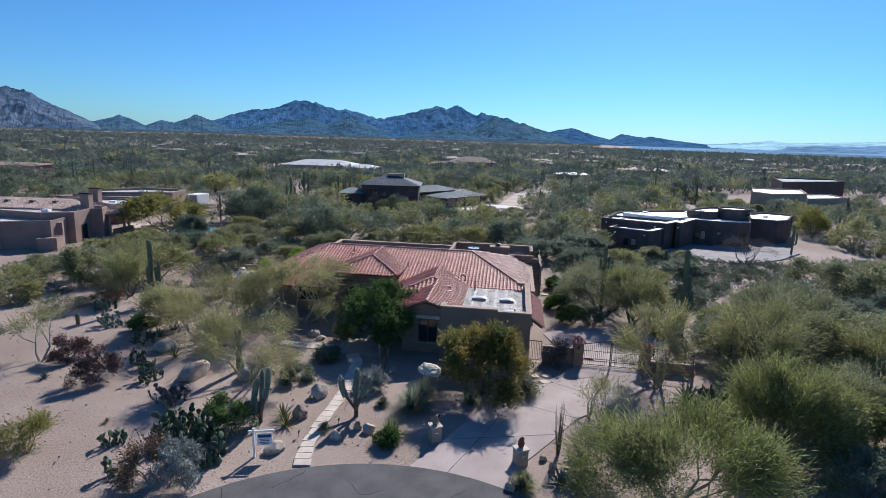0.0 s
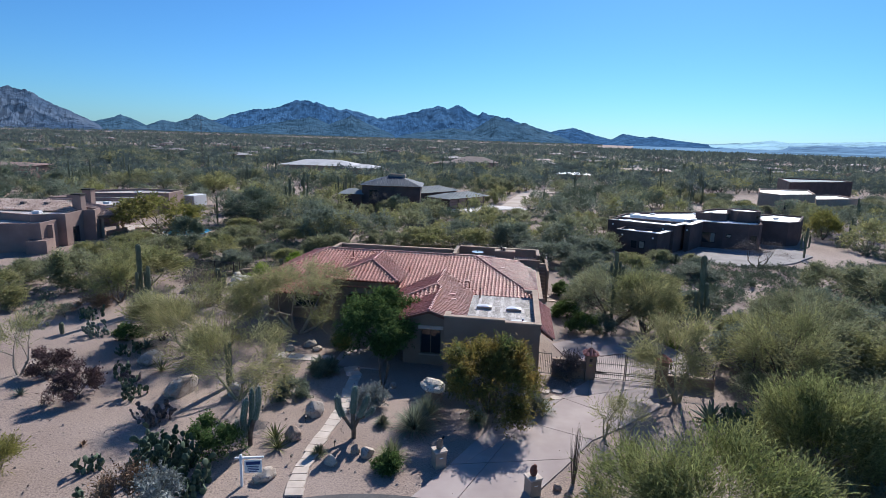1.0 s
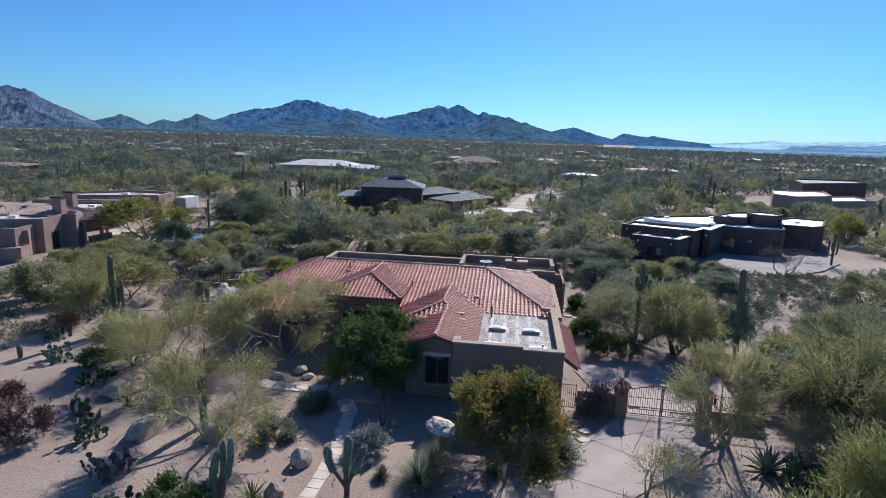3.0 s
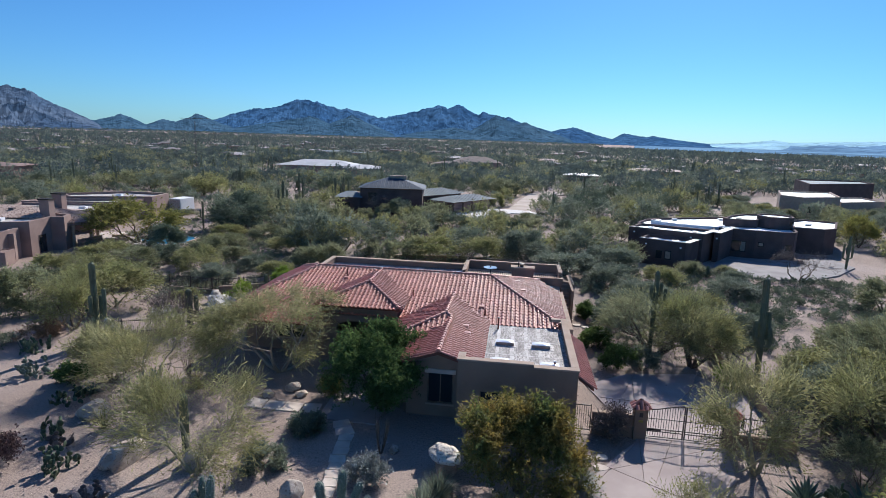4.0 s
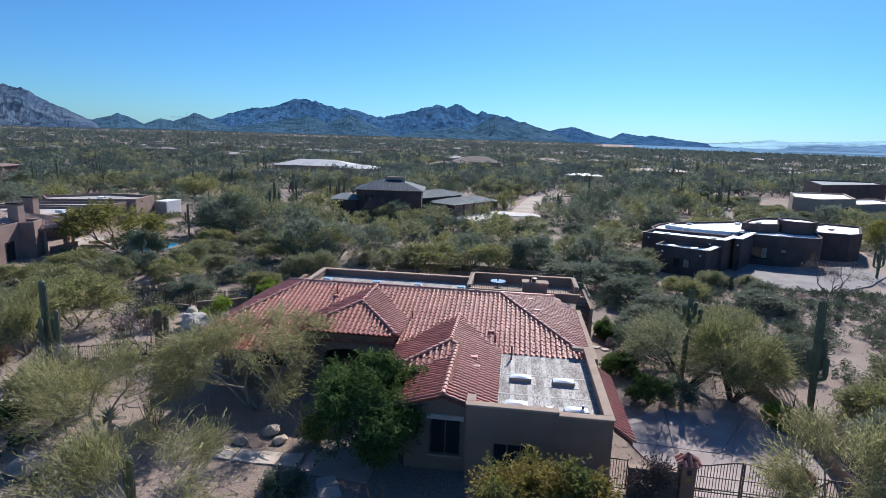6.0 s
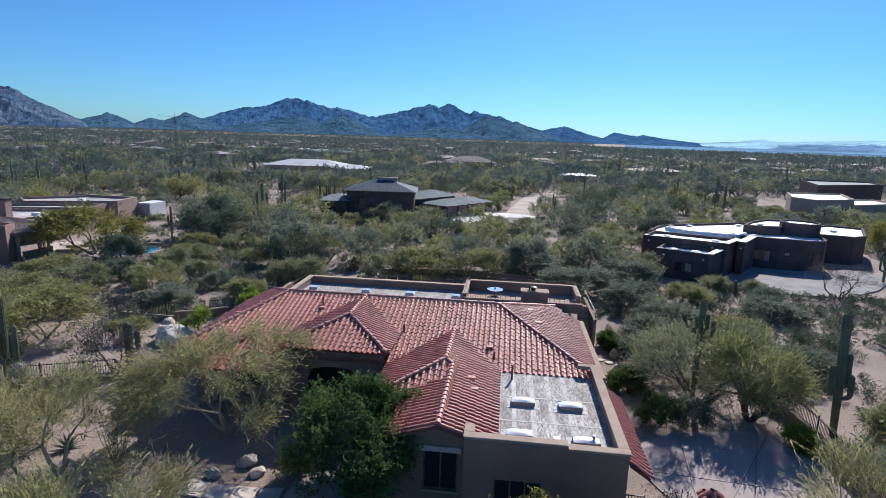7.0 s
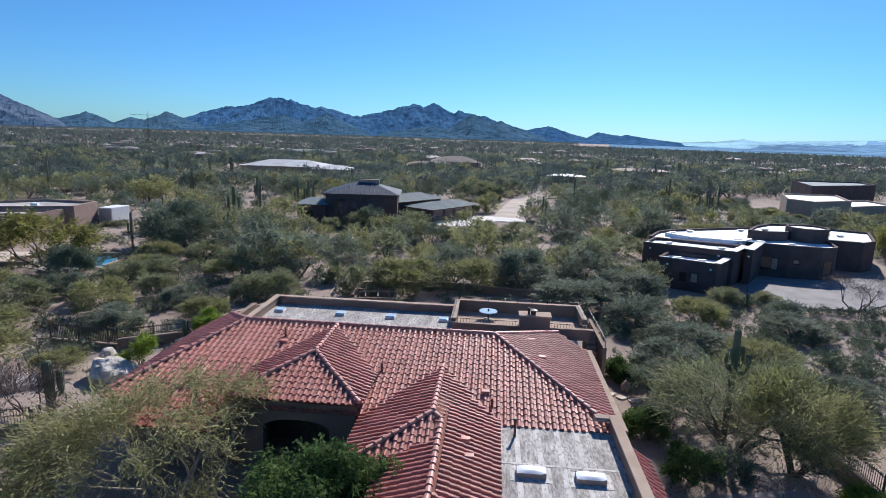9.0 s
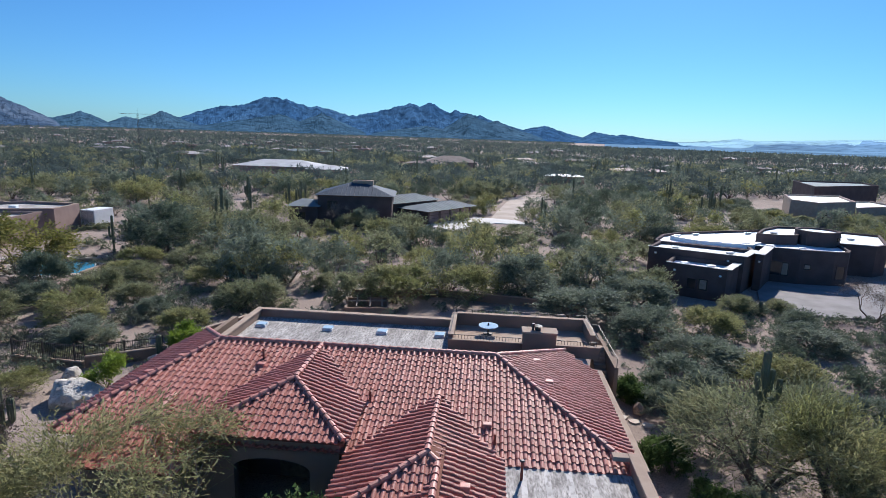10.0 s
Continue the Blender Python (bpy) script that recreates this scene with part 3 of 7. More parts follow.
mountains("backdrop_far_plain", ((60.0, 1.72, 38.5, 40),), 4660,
          mountain_mat("far_haze", (0.02, 0.038, 0.066), (0.023, 0.042, 0.07), 7.0, 0.002), "hazy pale blue distant plain", 0.0, 21.0, 60.0, 120, 3, True)

# the valley floor beyond the settlement, its distance haze put in as a pale blue glow
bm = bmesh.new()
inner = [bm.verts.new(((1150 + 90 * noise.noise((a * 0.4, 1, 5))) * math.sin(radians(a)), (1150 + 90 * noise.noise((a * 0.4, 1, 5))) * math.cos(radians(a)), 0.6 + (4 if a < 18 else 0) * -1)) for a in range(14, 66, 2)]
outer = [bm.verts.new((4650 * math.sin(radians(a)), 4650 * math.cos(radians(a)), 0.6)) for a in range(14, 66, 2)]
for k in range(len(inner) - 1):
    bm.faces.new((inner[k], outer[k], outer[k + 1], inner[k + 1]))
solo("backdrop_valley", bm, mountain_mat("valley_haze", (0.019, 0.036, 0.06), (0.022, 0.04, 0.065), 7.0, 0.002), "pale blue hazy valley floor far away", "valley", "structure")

# the house: u runs along its front, v to its back
HOUSE = pose(0.25, 36.1, 0, 0, 0, -7.0)
house = thing("house", HOUSE, "low brown stucco house with red clay tile and flat roofs", "house")


def wall_front(u0, u1, v0, v1, z0, z1, holes=()):
    """A wall along u with openings (u0, u1, z0, z1) cut through."""
    return pierced(rect(u0, u1, z0, z1), [rect(*h) for h in holes], v0, v1)


# walls
part("wall", wall_front(-15.9, -10.1, 8.4, 8.7, -0.2, 3.06, ((-13.6, -11.6, 0.9, 2.2),)), M["stucco"], house)
part("wall", boxes((-15.9, -15.6, 8.7, 22.6, -0.2, 3.06)), M["stucco"], house)
part("wall", boxes((-14.2, 6.0, 22.6, 22.9, -0.2, 3.1)), M["stucco"], house)
part("wall", boxes((5.7, 6.0, 8.3, 22.6, -0.2, 3.06)), M["stucco"], house)
part("wall", boxes((-4.6, -2.95, 8.0, 8.3, -0.2, 3.1)), M["stucco"], house)
each("wall", M["stucco"], house, "", (-4.3, -2.9, 4.6, 4.9, -0.2, 3.05), (-4.3, -4.0, 4.9, 8.0, -0.2, 3.05))


def arch_wall():
    """The tall entry front with its arched opening."""
    u0, u1, spring, rise = -9.1, -6.1, 2.15, 0.45
    arch = [((u0 + u1) / 2 - (u1 - u0) / 2 * math.cos(math.pi * k / 16), spring + rise * math.sin(math.pi * k / 16)) for k in range(17)]
    bm = pierced([(-10.1, -0.2), (u0, -0.2)] + arch + [(u1, -0.2), (-4.95, -0.2), (-4.95, 3.74), (-10.1, 3.74)], [], 7.8, 8.15)
    part("wall", bm, M["stucco"], house, "tall stucco entry front with an arched opening")
    each("wall", M["stucco"], house, "", (-10.1, -9.8, 8.15, 11.5, -0.2, 3.74), (-5.25, -4.95, 8.15, 11.5, -0.2, 3.74))
    part("entry_back", boxes((-9.8, -5.25, 10.6, 10.8, 0, 3.0)), M["dark_stucco"], house)
    door = part("door", rbox(-8.3, -6.9, 10.5, 10.6, 0.05, 2.3, 0.01), M["bark"], house, "dark wooden double entry door")
    for a in (-7.68, -7.52):
        part("door_handle", rod(bmesh.new(), (a, 10.46, 1.0), (a, 10.46, 1.3), 0.015), M["iron"], door)
    part("ceiling", boxes((-9.8, -5.25, 8.15, 10.6, 3.0, 3.1)), M["stucco"], house)


arch_wall()

# gabled front wing with its window
wing = pierced([(-2.87, -0.2), (0.0, -0.2), (0.0, 3.4), (-1.1, 3.74), (-2.87, 3.2)], [rect(-1.7, -0.3, 0.75, 2.5)], 0.75, 1.05)
part("wall", wing, M["stucco"], house)
part("wall", boxes((-2.87, -2.57, 1.05, 8.3, -0.2, 3.2)), M["stucco"], house)


def window(u0, u1, z0, z1, v, mullions=1, sill=True, parent=house, deep=0.12):
    w = part("window", boxes((u0, u1, v + deep, v + deep + 0.03, z0, z1)), M["glass"], parent, "dark glass window")
    step = (u1 - u0 - 0.06) / (mullions + 1)
    fr = pierced(rect(u0, u1, z0, z1), [rect(u0 + 0.06 + step * k, u0 + step * (k + 1), z0 + 0.06, z1 - 0.06) for k in range(mullions + 1)], v + deep - 0.04, v + deep)
    part("frame", fr, M["bark"], w)
    if sill:
        part("sill", rbox(u0 - 0.08, u1 + 0.08, v - 0.06, v + 0.05, z0 - 0.1, z0, 0.015), M["stucco_cap"], w)
    return w


window(-1.7, -0.3, 0.75, 2.5, 0.75)
part("window_lintel", rbox(-1.85, -0.15, 0.66, 0.755, 2.5, 2.74, 0.03), M["flagstone"], house, "cream carved lintel")
window(-13.6, -11.6, 0.9, 2.2, 8.4)
# near-black sheets behind the windows: the rooms' shade is put into their colour
part("wall", boxes((-15.6, -10.1, 8.72, 8.76, 0.6, 2.6)), M["dark_void"], house, "near-black panel standing for the unlit room behind the window")
part("wall", boxes((-2.5, -0.05, 1.5, 1.54, 0.4, 2.8)), M["dark_void"], house, "near-black panel standing for the unlit room behind the window")

# flat-roofed front wing: walls that rise to parapets
part("wall", wall_front(0.0, 3.9, -0.2, 0.1, -0.2, 3.72, ((1.2, 3.0, 0.9, 2.1),)), M["stucco"], house)
window(1.2, 3.0, 0.9, 2.1, -0.2, 2)
part("wall", boxes((0.05, 3.85, 0.4, 0.44, 0.4, 2.8)), M["dark_void"], house, "near-black panel standing for the unlit room behind the window")
part("wall", boxes((3.9, 6.15, -0.2, 0.1, -0.2, 3.58)), M["stucco"], house)
part("wall", boxes((5.85, 6.15, 0.1, 8.25, -0.2, 3.58)), M["stucco"], house)
part("wall", boxes((0.0, 0.3, 0.1, 0.75, -0.2, 3.72)), M["stucco"], house)
part("parapet_cap", rbox(-0.05, 3.9, -0.26, 0.16, 3.72, 3.82, 0.03), M["stucco_cap"], house)
part("parapet_cap", rbox(-0.05, 0.36, 0.16, 0.8, 3.72, 3.82, 0.03), M["stucco_cap"], house)
part("parapet_cap", rbox(3.903, 6.21, -0.26, 0.16, 3.58, 3.68, 0.03), M["stucco_cap"], house)
part("parapet_cap", rbox(5.79, 6.21, 0.16, 8.25, 3.58, 3.68, 0.03), M["stucco_cap"], house)
part("parapet_cap", rbox(5.2, 5.79, 7.9, 8.25, 3.5, 3.68, 0.03), M["stucco_cap"], house)
part("flat_roof", boxes((0.3, 5.85, 0.1, 8.3, 2.95, 3.1)), M["flat_roof"], house, "grey weathered flat roof coating with pale seams")
for u in (1.9, 2.75, 3.55, 4.35):
    part("roof_seam", boxes((u - 0.07, u + 0.14, 0.15, 7.9, 3.1, 3.105)), M["smear"], house)
for v in (2.6, 4.9):
    part("roof_seam", boxes((1.0, 5.8, v, v + 0.12, 3.1, 3.109)), M["smear"], house)


def skylight(u, v, z, lu=1.05, lv=0.52, parent=house):
    s = part("skylight", boxes((u, u + lu, v, v + lv, z, z + 0.2)), M["stucco_cap"], parent, "white domed skylight on a curb")
    bm = bmesh.new()
    n = 6
    g = [[bm.verts.new((u + lu * i / n, v + lv * j / n, z + 0.2 + 0.08 * (1 - (2 * i / n - 1) ** 4) * (1 - (2 * j / n - 1) ** 4))) for i in range(n + 1)] for j in range(n + 1)]
    for j in range(n):
        for i in range(n):
            bm.faces.new((g[j][i], g[j][i + 1], g[j + 1][i + 1], g[j + 1][i]))
    part("dome", bm, M["acrylic"], s, "", True)


for u, v in ((1.82, 4.05), (3.92, 3.95), (1.6, 1.1), (4.25, 0.95)):
    part("roof_patch", boxes((u - 0.22, u + 1.27, v - 0.2, v + 0.74, 3.1, 3.113)), M["smear"], house, "pale sealant patch round a skylight")
    skylight(u, v, 3.1)
part("roof_hatch", rbox(3.45, 3.7, 0.85, 1.1, 3.1, 3.42, 0.02), M["white"], house)
for u, v, h in ((1.85, 6.9, 0.75), (5.05, 1.2, 0.4)):
    p = part("vent_pipe", rod(bmesh.new(), (u, v, 3.05), (u, v, 3.1 + h), 0.05, sides=10), M["tile_under"], house)
    part("vent_cap", rod(bmesh.new(), (u, v, 3.1 + h), (u, v, 3.14 + h), 0.1, 0.06, sides=10), M["white"] if h < 0.5 else M["iron"], p)

# back flat roof, roof deck and outer stair
part("flat_roof", boxes((-14.2, 6.0, 14.4, 22.6, 3.0, 3.12)), M["flat_roof"], house, "pale weathered flat roof coating")
each("parapet", M["stucco"], house, "", (-14.3, -14.0, 17.6, 22.9, 3.12, 3.58), (-14.0, -1.6, 22.6, 22.9, 3.12, 3.58))
each("parapet_cap", M["stucco_cap"], house, "", (-14.34, -13.96, 17.56, 22.94, 3.58, 3.66), (-13.96, -1.7, 22.56, 22.94, 3.58, 3.66))
for u in (-13.6, -9.45, -6.1, -2.6):
    s = part("skylight", boxes((u, u + 0.62, 20.6, 21.2, 3.12, 3.24)), M["white"], house, "small pale blue skylight")
    part("dome", soften(boxes((u + 0.02, u + 0.60, 20.62, 21.18, 3.24, 3.31)), 0.025), M["blue_acrylic"], s)
part("deck_floor", boxes((-1.4, 6.5, 19.0, 23.0, 3.12, 3.2)), M["stucco_cap"], house)
each("deck_wall", M["stucco"], house, "", (-1.65, 6.75, 18.75, 19.0, 3.1, 3.75), (-1.65, -1.4, 19.0, 23.0, 3.1, 3.95), (-1.65, 6.75, 23.0, 23.25, 3.1, 3.95), (6.5, 6.75, 20.2, 23.0, 3.1, 3.95))
each("deck_cap", M["stucco_cap"], house, "", (-1.69, 6.79, 18.71, 18.99, 3.75, 3.8), (-1.69, -1.36, 18.99, 23.04, 3.95, 4.0), (-1.36, 6.79, 22.96, 23.29, 3.95, 4.0), (6.46, 6.79, 20.2, 22.96, 3.95, 4.0))
chim = part("chimney", boxes((2.5, 4.3, 18.45, 19.25, 3.1, 4.5)), M["stucco"], house, "wide stucco chimney block on the roof deck")
part("chimney_cap", rbox(2.42, 4.38, 18.37, 19.33, 4.5, 4.6, 0.02), M["stucco_cap"], chim)
part("flue", rod(rod(bmesh.new(), (3.3, 18.8, 4.6), (3.3, 18.8, 4.85), 0.16, sides=12), (3.3, 18.8, 4.85), (3.3, 18.8, 4.91), 0.26, 0.05, sides=12), M["iron"], chim)
part("spark_guard", boxes((2.98, 3.1, 18.7, 18.85, 4.6, 4.97)), M["iron"], chim)
rail = part("deck_rail", boxes((-1.5, 2.42, 18.86, 18.89, 4.02, 4.05)), M["iron"], house, "thin iron railing round the roof deck")
each("deck_rail", M["iron"], house, "", (4.38, 6.65, 18.86, 18.89, 4.02, 4.05), (-1.55, -1.52, 18.9, 23.1, 4.2, 4.23), (-1.5, 6.7, 23.1, 23.13, 4.2, 4.23), (6.62, 6.65, 18.9, 23.1, 4.2, 4.23))
for k in range(22):
    u = -1.45 + k * 0.177
    part("baluster", boxes((u, u + 0.02, 18.865, 18.885, 3.8, 4.02)), M["iron"], rail)
for k in range(13):
    u = 4.45 + k * 0.175
    part("baluster", boxes((u, u + 0.02, 18.865, 18.885, 3.8, 4.02)), M["iron"], rail)
for k in range(9):
    u = -1.45 + k * 1.0
    part("rail_post", boxes((u, u + 0.03, 23.1, 23.13, 4.0, 4.2)), M["iron"], rail)
for k in range(12):
    part("stair_step", rbox(6.78, 7.45, 17.6 + k * 0.30, 17.9 + k * 0.30, -0.1, 0.35 + k * 0.245, 0.02), M["stucco_cap"], house)
part("stair_wall", prism(bmesh.new(), ((7.45, 18.0), (7.65, 18.0), (7.65, 23.6), (7.45, 23.6)), -0.2, 3.0), M["stucco"], house)
each("stair_rail", M["iron"], house, "", (7.54, 7.57, 18.0, 23.6, 3.5, 3.53), (6.78, 7.57, 23.57, 23.6, 3.5, 3.53), (7.54, 7.57, 18.0, 18.03, 3.0, 3.5))
part("side_ledge", rbox(6.15, 6.7, 8.25, 17.6, -0.2, 2.98, 0.04), M["stucco_cap"], house, "pale stucco ledge along the east side")


# tile roofs
TILE_W, TILE_L = 0.295, 0.37


def tile_arrays():
    """One barrel tile with its pan: x across, y up the slope, z out."""
    v, f = [], []
    n, r, hgt = 6, 0.09, 0.085
    for y, lift in ((0.0, 0.035), (TILE_L + 0.05, 0.0)):
        for k in range(n + 1):
            a = math.pi * k / n
            v.append((-r * math.cos(a), y, lift + hgt * math.sin(a)))
    for k in range(n):
        f += [(k, k + 1, k + n + 2), (k, k + n + 2, k + n + 1)]
    f += [(0, k + 1, k) for k in range(1, n)]
    b = len(v)
    v += [(r, 0, 0.03), (TILE_W - r, 0, 0.03), (TILE_W - r, TILE_L + 0.05, 0.0), (r, TILE_L + 0.05, 0.0), (r, 0, -0.01), (TILE_W - r, 0, -0.01)]
    f += [(b, b + 1, b + 2), (b, b + 2, b + 3), (b, b + 4, b + 5), (b, b + 5, b + 1)]
    return np.array(v), np.array(f)


TILE_V, TILE_F = tile_arrays()
tile_mesh = tri_mesh("roof_tile", TILE_V, TILE_F, [M["tile"]])
cap_v, cap_f = [], []
for yy, rr in ((0.0, 0.13), (0.46, 0.105)):
    for kk in range(7):
        aa = math.pi * kk / 6
        cap_v.append((-rr * math.cos(aa) * 1.05, yy, rr * math.sin(aa) + (0.025 if yy == 0 else 0)))
for kk in range(6):
    cap_f += [(kk, kk + 1, kk + 8), (kk, kk + 8, kk + 7)]
cap_f += [(0, kk + 1, kk) for kk in range(1, 6)]
cap_mesh = tri_mesh("ridge_cap", cap_v, cap_f, [M["cap_tile"]])
loose = {"n": 0}
rest_v, rest_f = [], []


def inside(poly, x, y):
    c = False
    for i in range(len(poly)):
        (x0, y0), (x1, y1) = poly[i - 1], poly[i]
        if (y0 > y) != (y1 > y) and x < (x1 - x0) * (y - y0) / (y1 - y0) + x0:
            c = not c
    return c


def roof_slope(pts, eave, seed=0, near=False, overhang=0.12):
    """A tiled slope over the plan polygon pts [(u, v, z)], its eave running along the edge from eave[0] to eave[1]."""
    rng = random.Random(seed)
    o, e1 = Vector(pts[eave[0]]), Vector(pts[eave[1]])
    ex = (e1 - o).normalized()
    far = max((Vector(p) for p in pts), key=lambda p: (p - o - ex * (p - o).dot(ex)).length)
    sy = far - o - ex * (far - o).dot(ex)
    sy.normalize()
    nz = ex.cross(sy)
    if nz.z < 0:
        ex, o = -ex, e1
        nz = ex.cross(sy)
    bm = bmesh.new()
    top = [bm.verts.new(p) for p in pts]
    bot = [bm.verts.new(Vector(p) - Vector((0, 0, 0.14))) for p in pts]
    bm.faces.new(top)
    bm.faces.new(bot[::-1])
    for i in range(len(pts)):
        bm.faces.new((top[i - 1], top[i], bot[i], bot[i - 1]))
    bmesh.ops.recalc_face_normals(bm, faces=bm.faces[:])
    base = part("roof_slope", bm, M["tile_under"], house)
    flat = [((Vector(p) - o).dot(ex), (Vector(p) - o).dot(sy)) for p in pts]
    x0, x1 = min(p[0] for p in flat), max(p[0] for p in flat)
    y1 = max(p[1] for p in flat)
    frame_m = Matrix((ex, sy, nz)).transposed()
    for j in range(int(y1 / TILE_L) + 1):
        for i in range(int((x1 - x0) / TILE_W) + 1):
            x, y = x0 + (i + 0.5) * TILE_W, j * TILE_L
            if not inside(flat, x, max(0.02, y + 0.12)):
                continue
            p = o + ex * (x - 0.06) + sy * (y - overhang) + nz * (0.012 + rng.uniform(-0.006, 0.008))
            turn = frame_m @ Euler((rng.uniform(-0.02, 0.02), rng.uniform(-0.02, 0.02), rng.uniform(-0.02, 0.02))).to_matrix()
            if near and loose["n"] < 300:
                shared("tile", tile_mesh, base, Matrix.Translation(p) @ turn.to_4x4())
                loose["n"] += 1
            else:
                rest_f.append(TILE_F + len(rest_v) * len(TILE_V))
                rest_v.append(TILE_V @ np.array(turn).T + np.array(p))
    return base


def cap_row(a, b, parent, lift=0.05):
    a, b = Vector(a), Vector(b)
    d = b - a
    n = max(1, round(d.length / 0.40))
    y = d.normalized()
    x = y.cross(Vector((0, 0, 1))).normalized()
    z = x.cross(y)
    m = Matrix((x, y, z)).transposed().to_4x4()
    for k in range(n):
        shared("ridge_cap", cap_mesh, parent, Matrix.Translation(a + d * (k / n) + Vector((0, 0, lift))) @ m @ pose(0, 0, 0, 0, random.uniform(-2, 2), random.uniform(-2, 2)))


RIDGE, EAVE = 4.75, 3.1
# front gable wing and the hip behind it
g2b_r = roof_slope([(1.15, 0.25, 3.15), (1.15, 7.8, 3.15), (-1.0, 7.8, 3.84), (-1.1, 0.25, 3.87)], (0, 1), 1, True)
g2b_l = roof_slope([(-3.05, 0.25, 3.25), (-3.05, 4.2, 3.25), (-1.1, 5.0, 3.87), (-1.1, 0.25, 3.87)], (0, 1), 2, True)
g2_f = roof_slope([(-4.6, 3.8, 3.08), (-1.1, 3.8, 3.08), (-1.1, 6.3, 3.87), (-1.5, 6.7, 4.0)], (0, 1), 3)
g2_l = roof_slope([(-4.6, 3.8, 3.08), (-4.6, 8.0, 3.08), (-1.5, 11.35, 4.0), (-1.5, 6.7, 4.0)], (0, 1), 4)
g2_r = roof_slope([(1.15, 7.8, 3.15), (1.16, 7.9, 3.15), (-1.5, 11.35, 4.0), (-1.5, 6.7, 4.0), (-1.1, 6.3, 3.87), (-1.0, 7.75, 3.84)], (0, 1), 5)
# entry hip
g1_f = roof_slope([(-10.45, 7.3, 3.8), (-4.65, 7.3, 3.8), (-7.5, 10.4, 4.75)], (0, 1), 6)
g1_l = roof_slope([(-10.45, 7.3, 3.8), (-10.45, 10.5, 3.8), (-7.5, 14.2, 4.75), (-7.5, 10.4, 4.75)], (0, 1), 7)
g1_r = roof_slope([(-4.65, 7.3, 3.8), (-4.65, 10.5, 3.8), (-7.5, 14.2, 4.75), (-7.5, 10.4, 4.75)], (0, 1), 8)
# west porch hip
g0_f = roof_slope([(-15.0, 6.2, 2.75), (-10.6, 6.2, 2.75), (-12.7, 8.8, 3.62)], (0, 1), 9)
g0_r = roof_slope([(-10.6, 6.2, 2.75), (-10.6, 8.4, 2.75), (-12.7, 10.2, 3.68), (-12.7, 8.8, 3.62)], (0, 1), 10)
g0_l = roof_slope([(-15.0, 6.2, 2.75), (-15.0, 8.4, 2.75), (-12.7, 10.2, 3.68), (-12.7, 8.8, 3.62)], (0, 1), 11)
# main hipped roof
main_f = roof_slope([(-16.6, 7.8, EAVE), (6.15, 7.8, EAVE), (0.96, 14.25, RIDGE), (-12.6, 14.25, RIDGE)], (0, 1), 12)
main_e = roof_slope([(6.2, 7.8, EAVE), (6.2, 17.0, EAVE), (4.8, 18.6, 3.54), (0.96, 14.25, RIDGE)], (0, 1), 13)
main_w = roof_slope([(-16.6, 7.8, EAVE), (-16.6, 17.0, EAVE), (-15.5, 18.5, 3.55), (-12.6, 14.25, RIDGE)], (0, 1), 14)
skirt = roof_slope([(6.95, -0.3, 2.8), (6.95, 6.5, 2.8), (6.18, 6.5, 3.32), (6.18, -0.3, 3.32)], (0, 1), 15, True)
part("roof_back", prism(bmesh.new(), ((-12.6, 14.25), (0.96, 14.25), (0.9, 14.4), (-12.5, 14.4)), 3.1, 4.72), M["tile_under"], house)
for a, b, par in (((-1.1, 0.25, 3.87), (-1.1, 6.3, 3.87), g2b_r), ((-4.6, 3.8, 3.08), (-1.5, 6.7, 4.0), g2_f), ((-1.1, 6.3, 3.87), (-1.5, 6.7, 4.0), g2_f), ((-1.5, 6.7, 4.0), (-1.5, 11.35, 4.0), g2_r),
                  ((-10.45, 7.3, 3.8), (-7.5, 10.4, 4.75), g1_f), ((-4.65, 7.3, 3.8), (-7.5, 10.4, 4.75), g1_f), ((-7.5, 10.4, 4.75), (-7.5, 14.2, 4.75), g1_r),
                  ((-15.0, 6.2, 2.75), (-12.7, 8.8, 3.62), g0_f), ((-10.6, 6.2, 2.75), (-12.7, 8.8, 3.62), g0_f), ((-12.7, 8.8, 3.62), (-12.7, 10.2, 3.68), g0_r),
                  ((6.15, 7.8, EAVE), (0.96, 14.25, RIDGE), main_e), ((4.8, 18.6, 3.54), (0.96, 14.25, RIDGE), main_e), ((-16.6, 7.8, EAVE), (-12.6, 14.25, RIDGE), main_w), ((-15.5, 18.5, 3.55), (-12.6, 14.25, RIDGE), main_w), ((-12.6, 14.25, RIDGE), (0.96, 14.25, RIDGE), main_f)):
    cap_row(a, b, par)
tagged(shared("roof_tiles", tri_mesh("roof_tiles", np.concatenate(rest_v), np.concatenate(rest_f), [M["tile"]]), house), "red clay barrel roof tiles", "", "", "stuff")
# small vents on the tiles
for u, v, z in ((0.6, 9.6, 3.6), (-0.1, 5.4, 3.6), (0.1, 4.4, 3.5), (3.4, 13.2, 4.0), (3.0, 15.4, 4.1), (-13.9, 13.0, 4.2), (-15.0, 12.0, 3.75), (-9.8, 12.4, 4.3)):
    part("roof_vent", rbox(u - 0.18, u + 0.18, v - 0.14, v + 0.14, z - 0.1, z + 0.16, 0.04), M["cap_tile"], house)
for u, v, z in ((-9.9, 12.9, 4.4), (0.9, 8.6, 3.3), (-4.35, 10.6, 3.75)):
    p = part("vent_pipe", rod(bmesh.new(), (u, v, z - 0.1), (u, v, z + 0.55), 0.05, sides=10), M["tile_under"], house)


# garden walls, gate and fences
def line_frame(a, b):
    """A pose at a whose x runs to b in plan, and the length."""
    a, b = Vector(a), Vector(b)
    d = b - a
    return pose(a.x, a.y, 0, 0, 0, math.degrees(math.atan2(d.y, d.x))), d.length


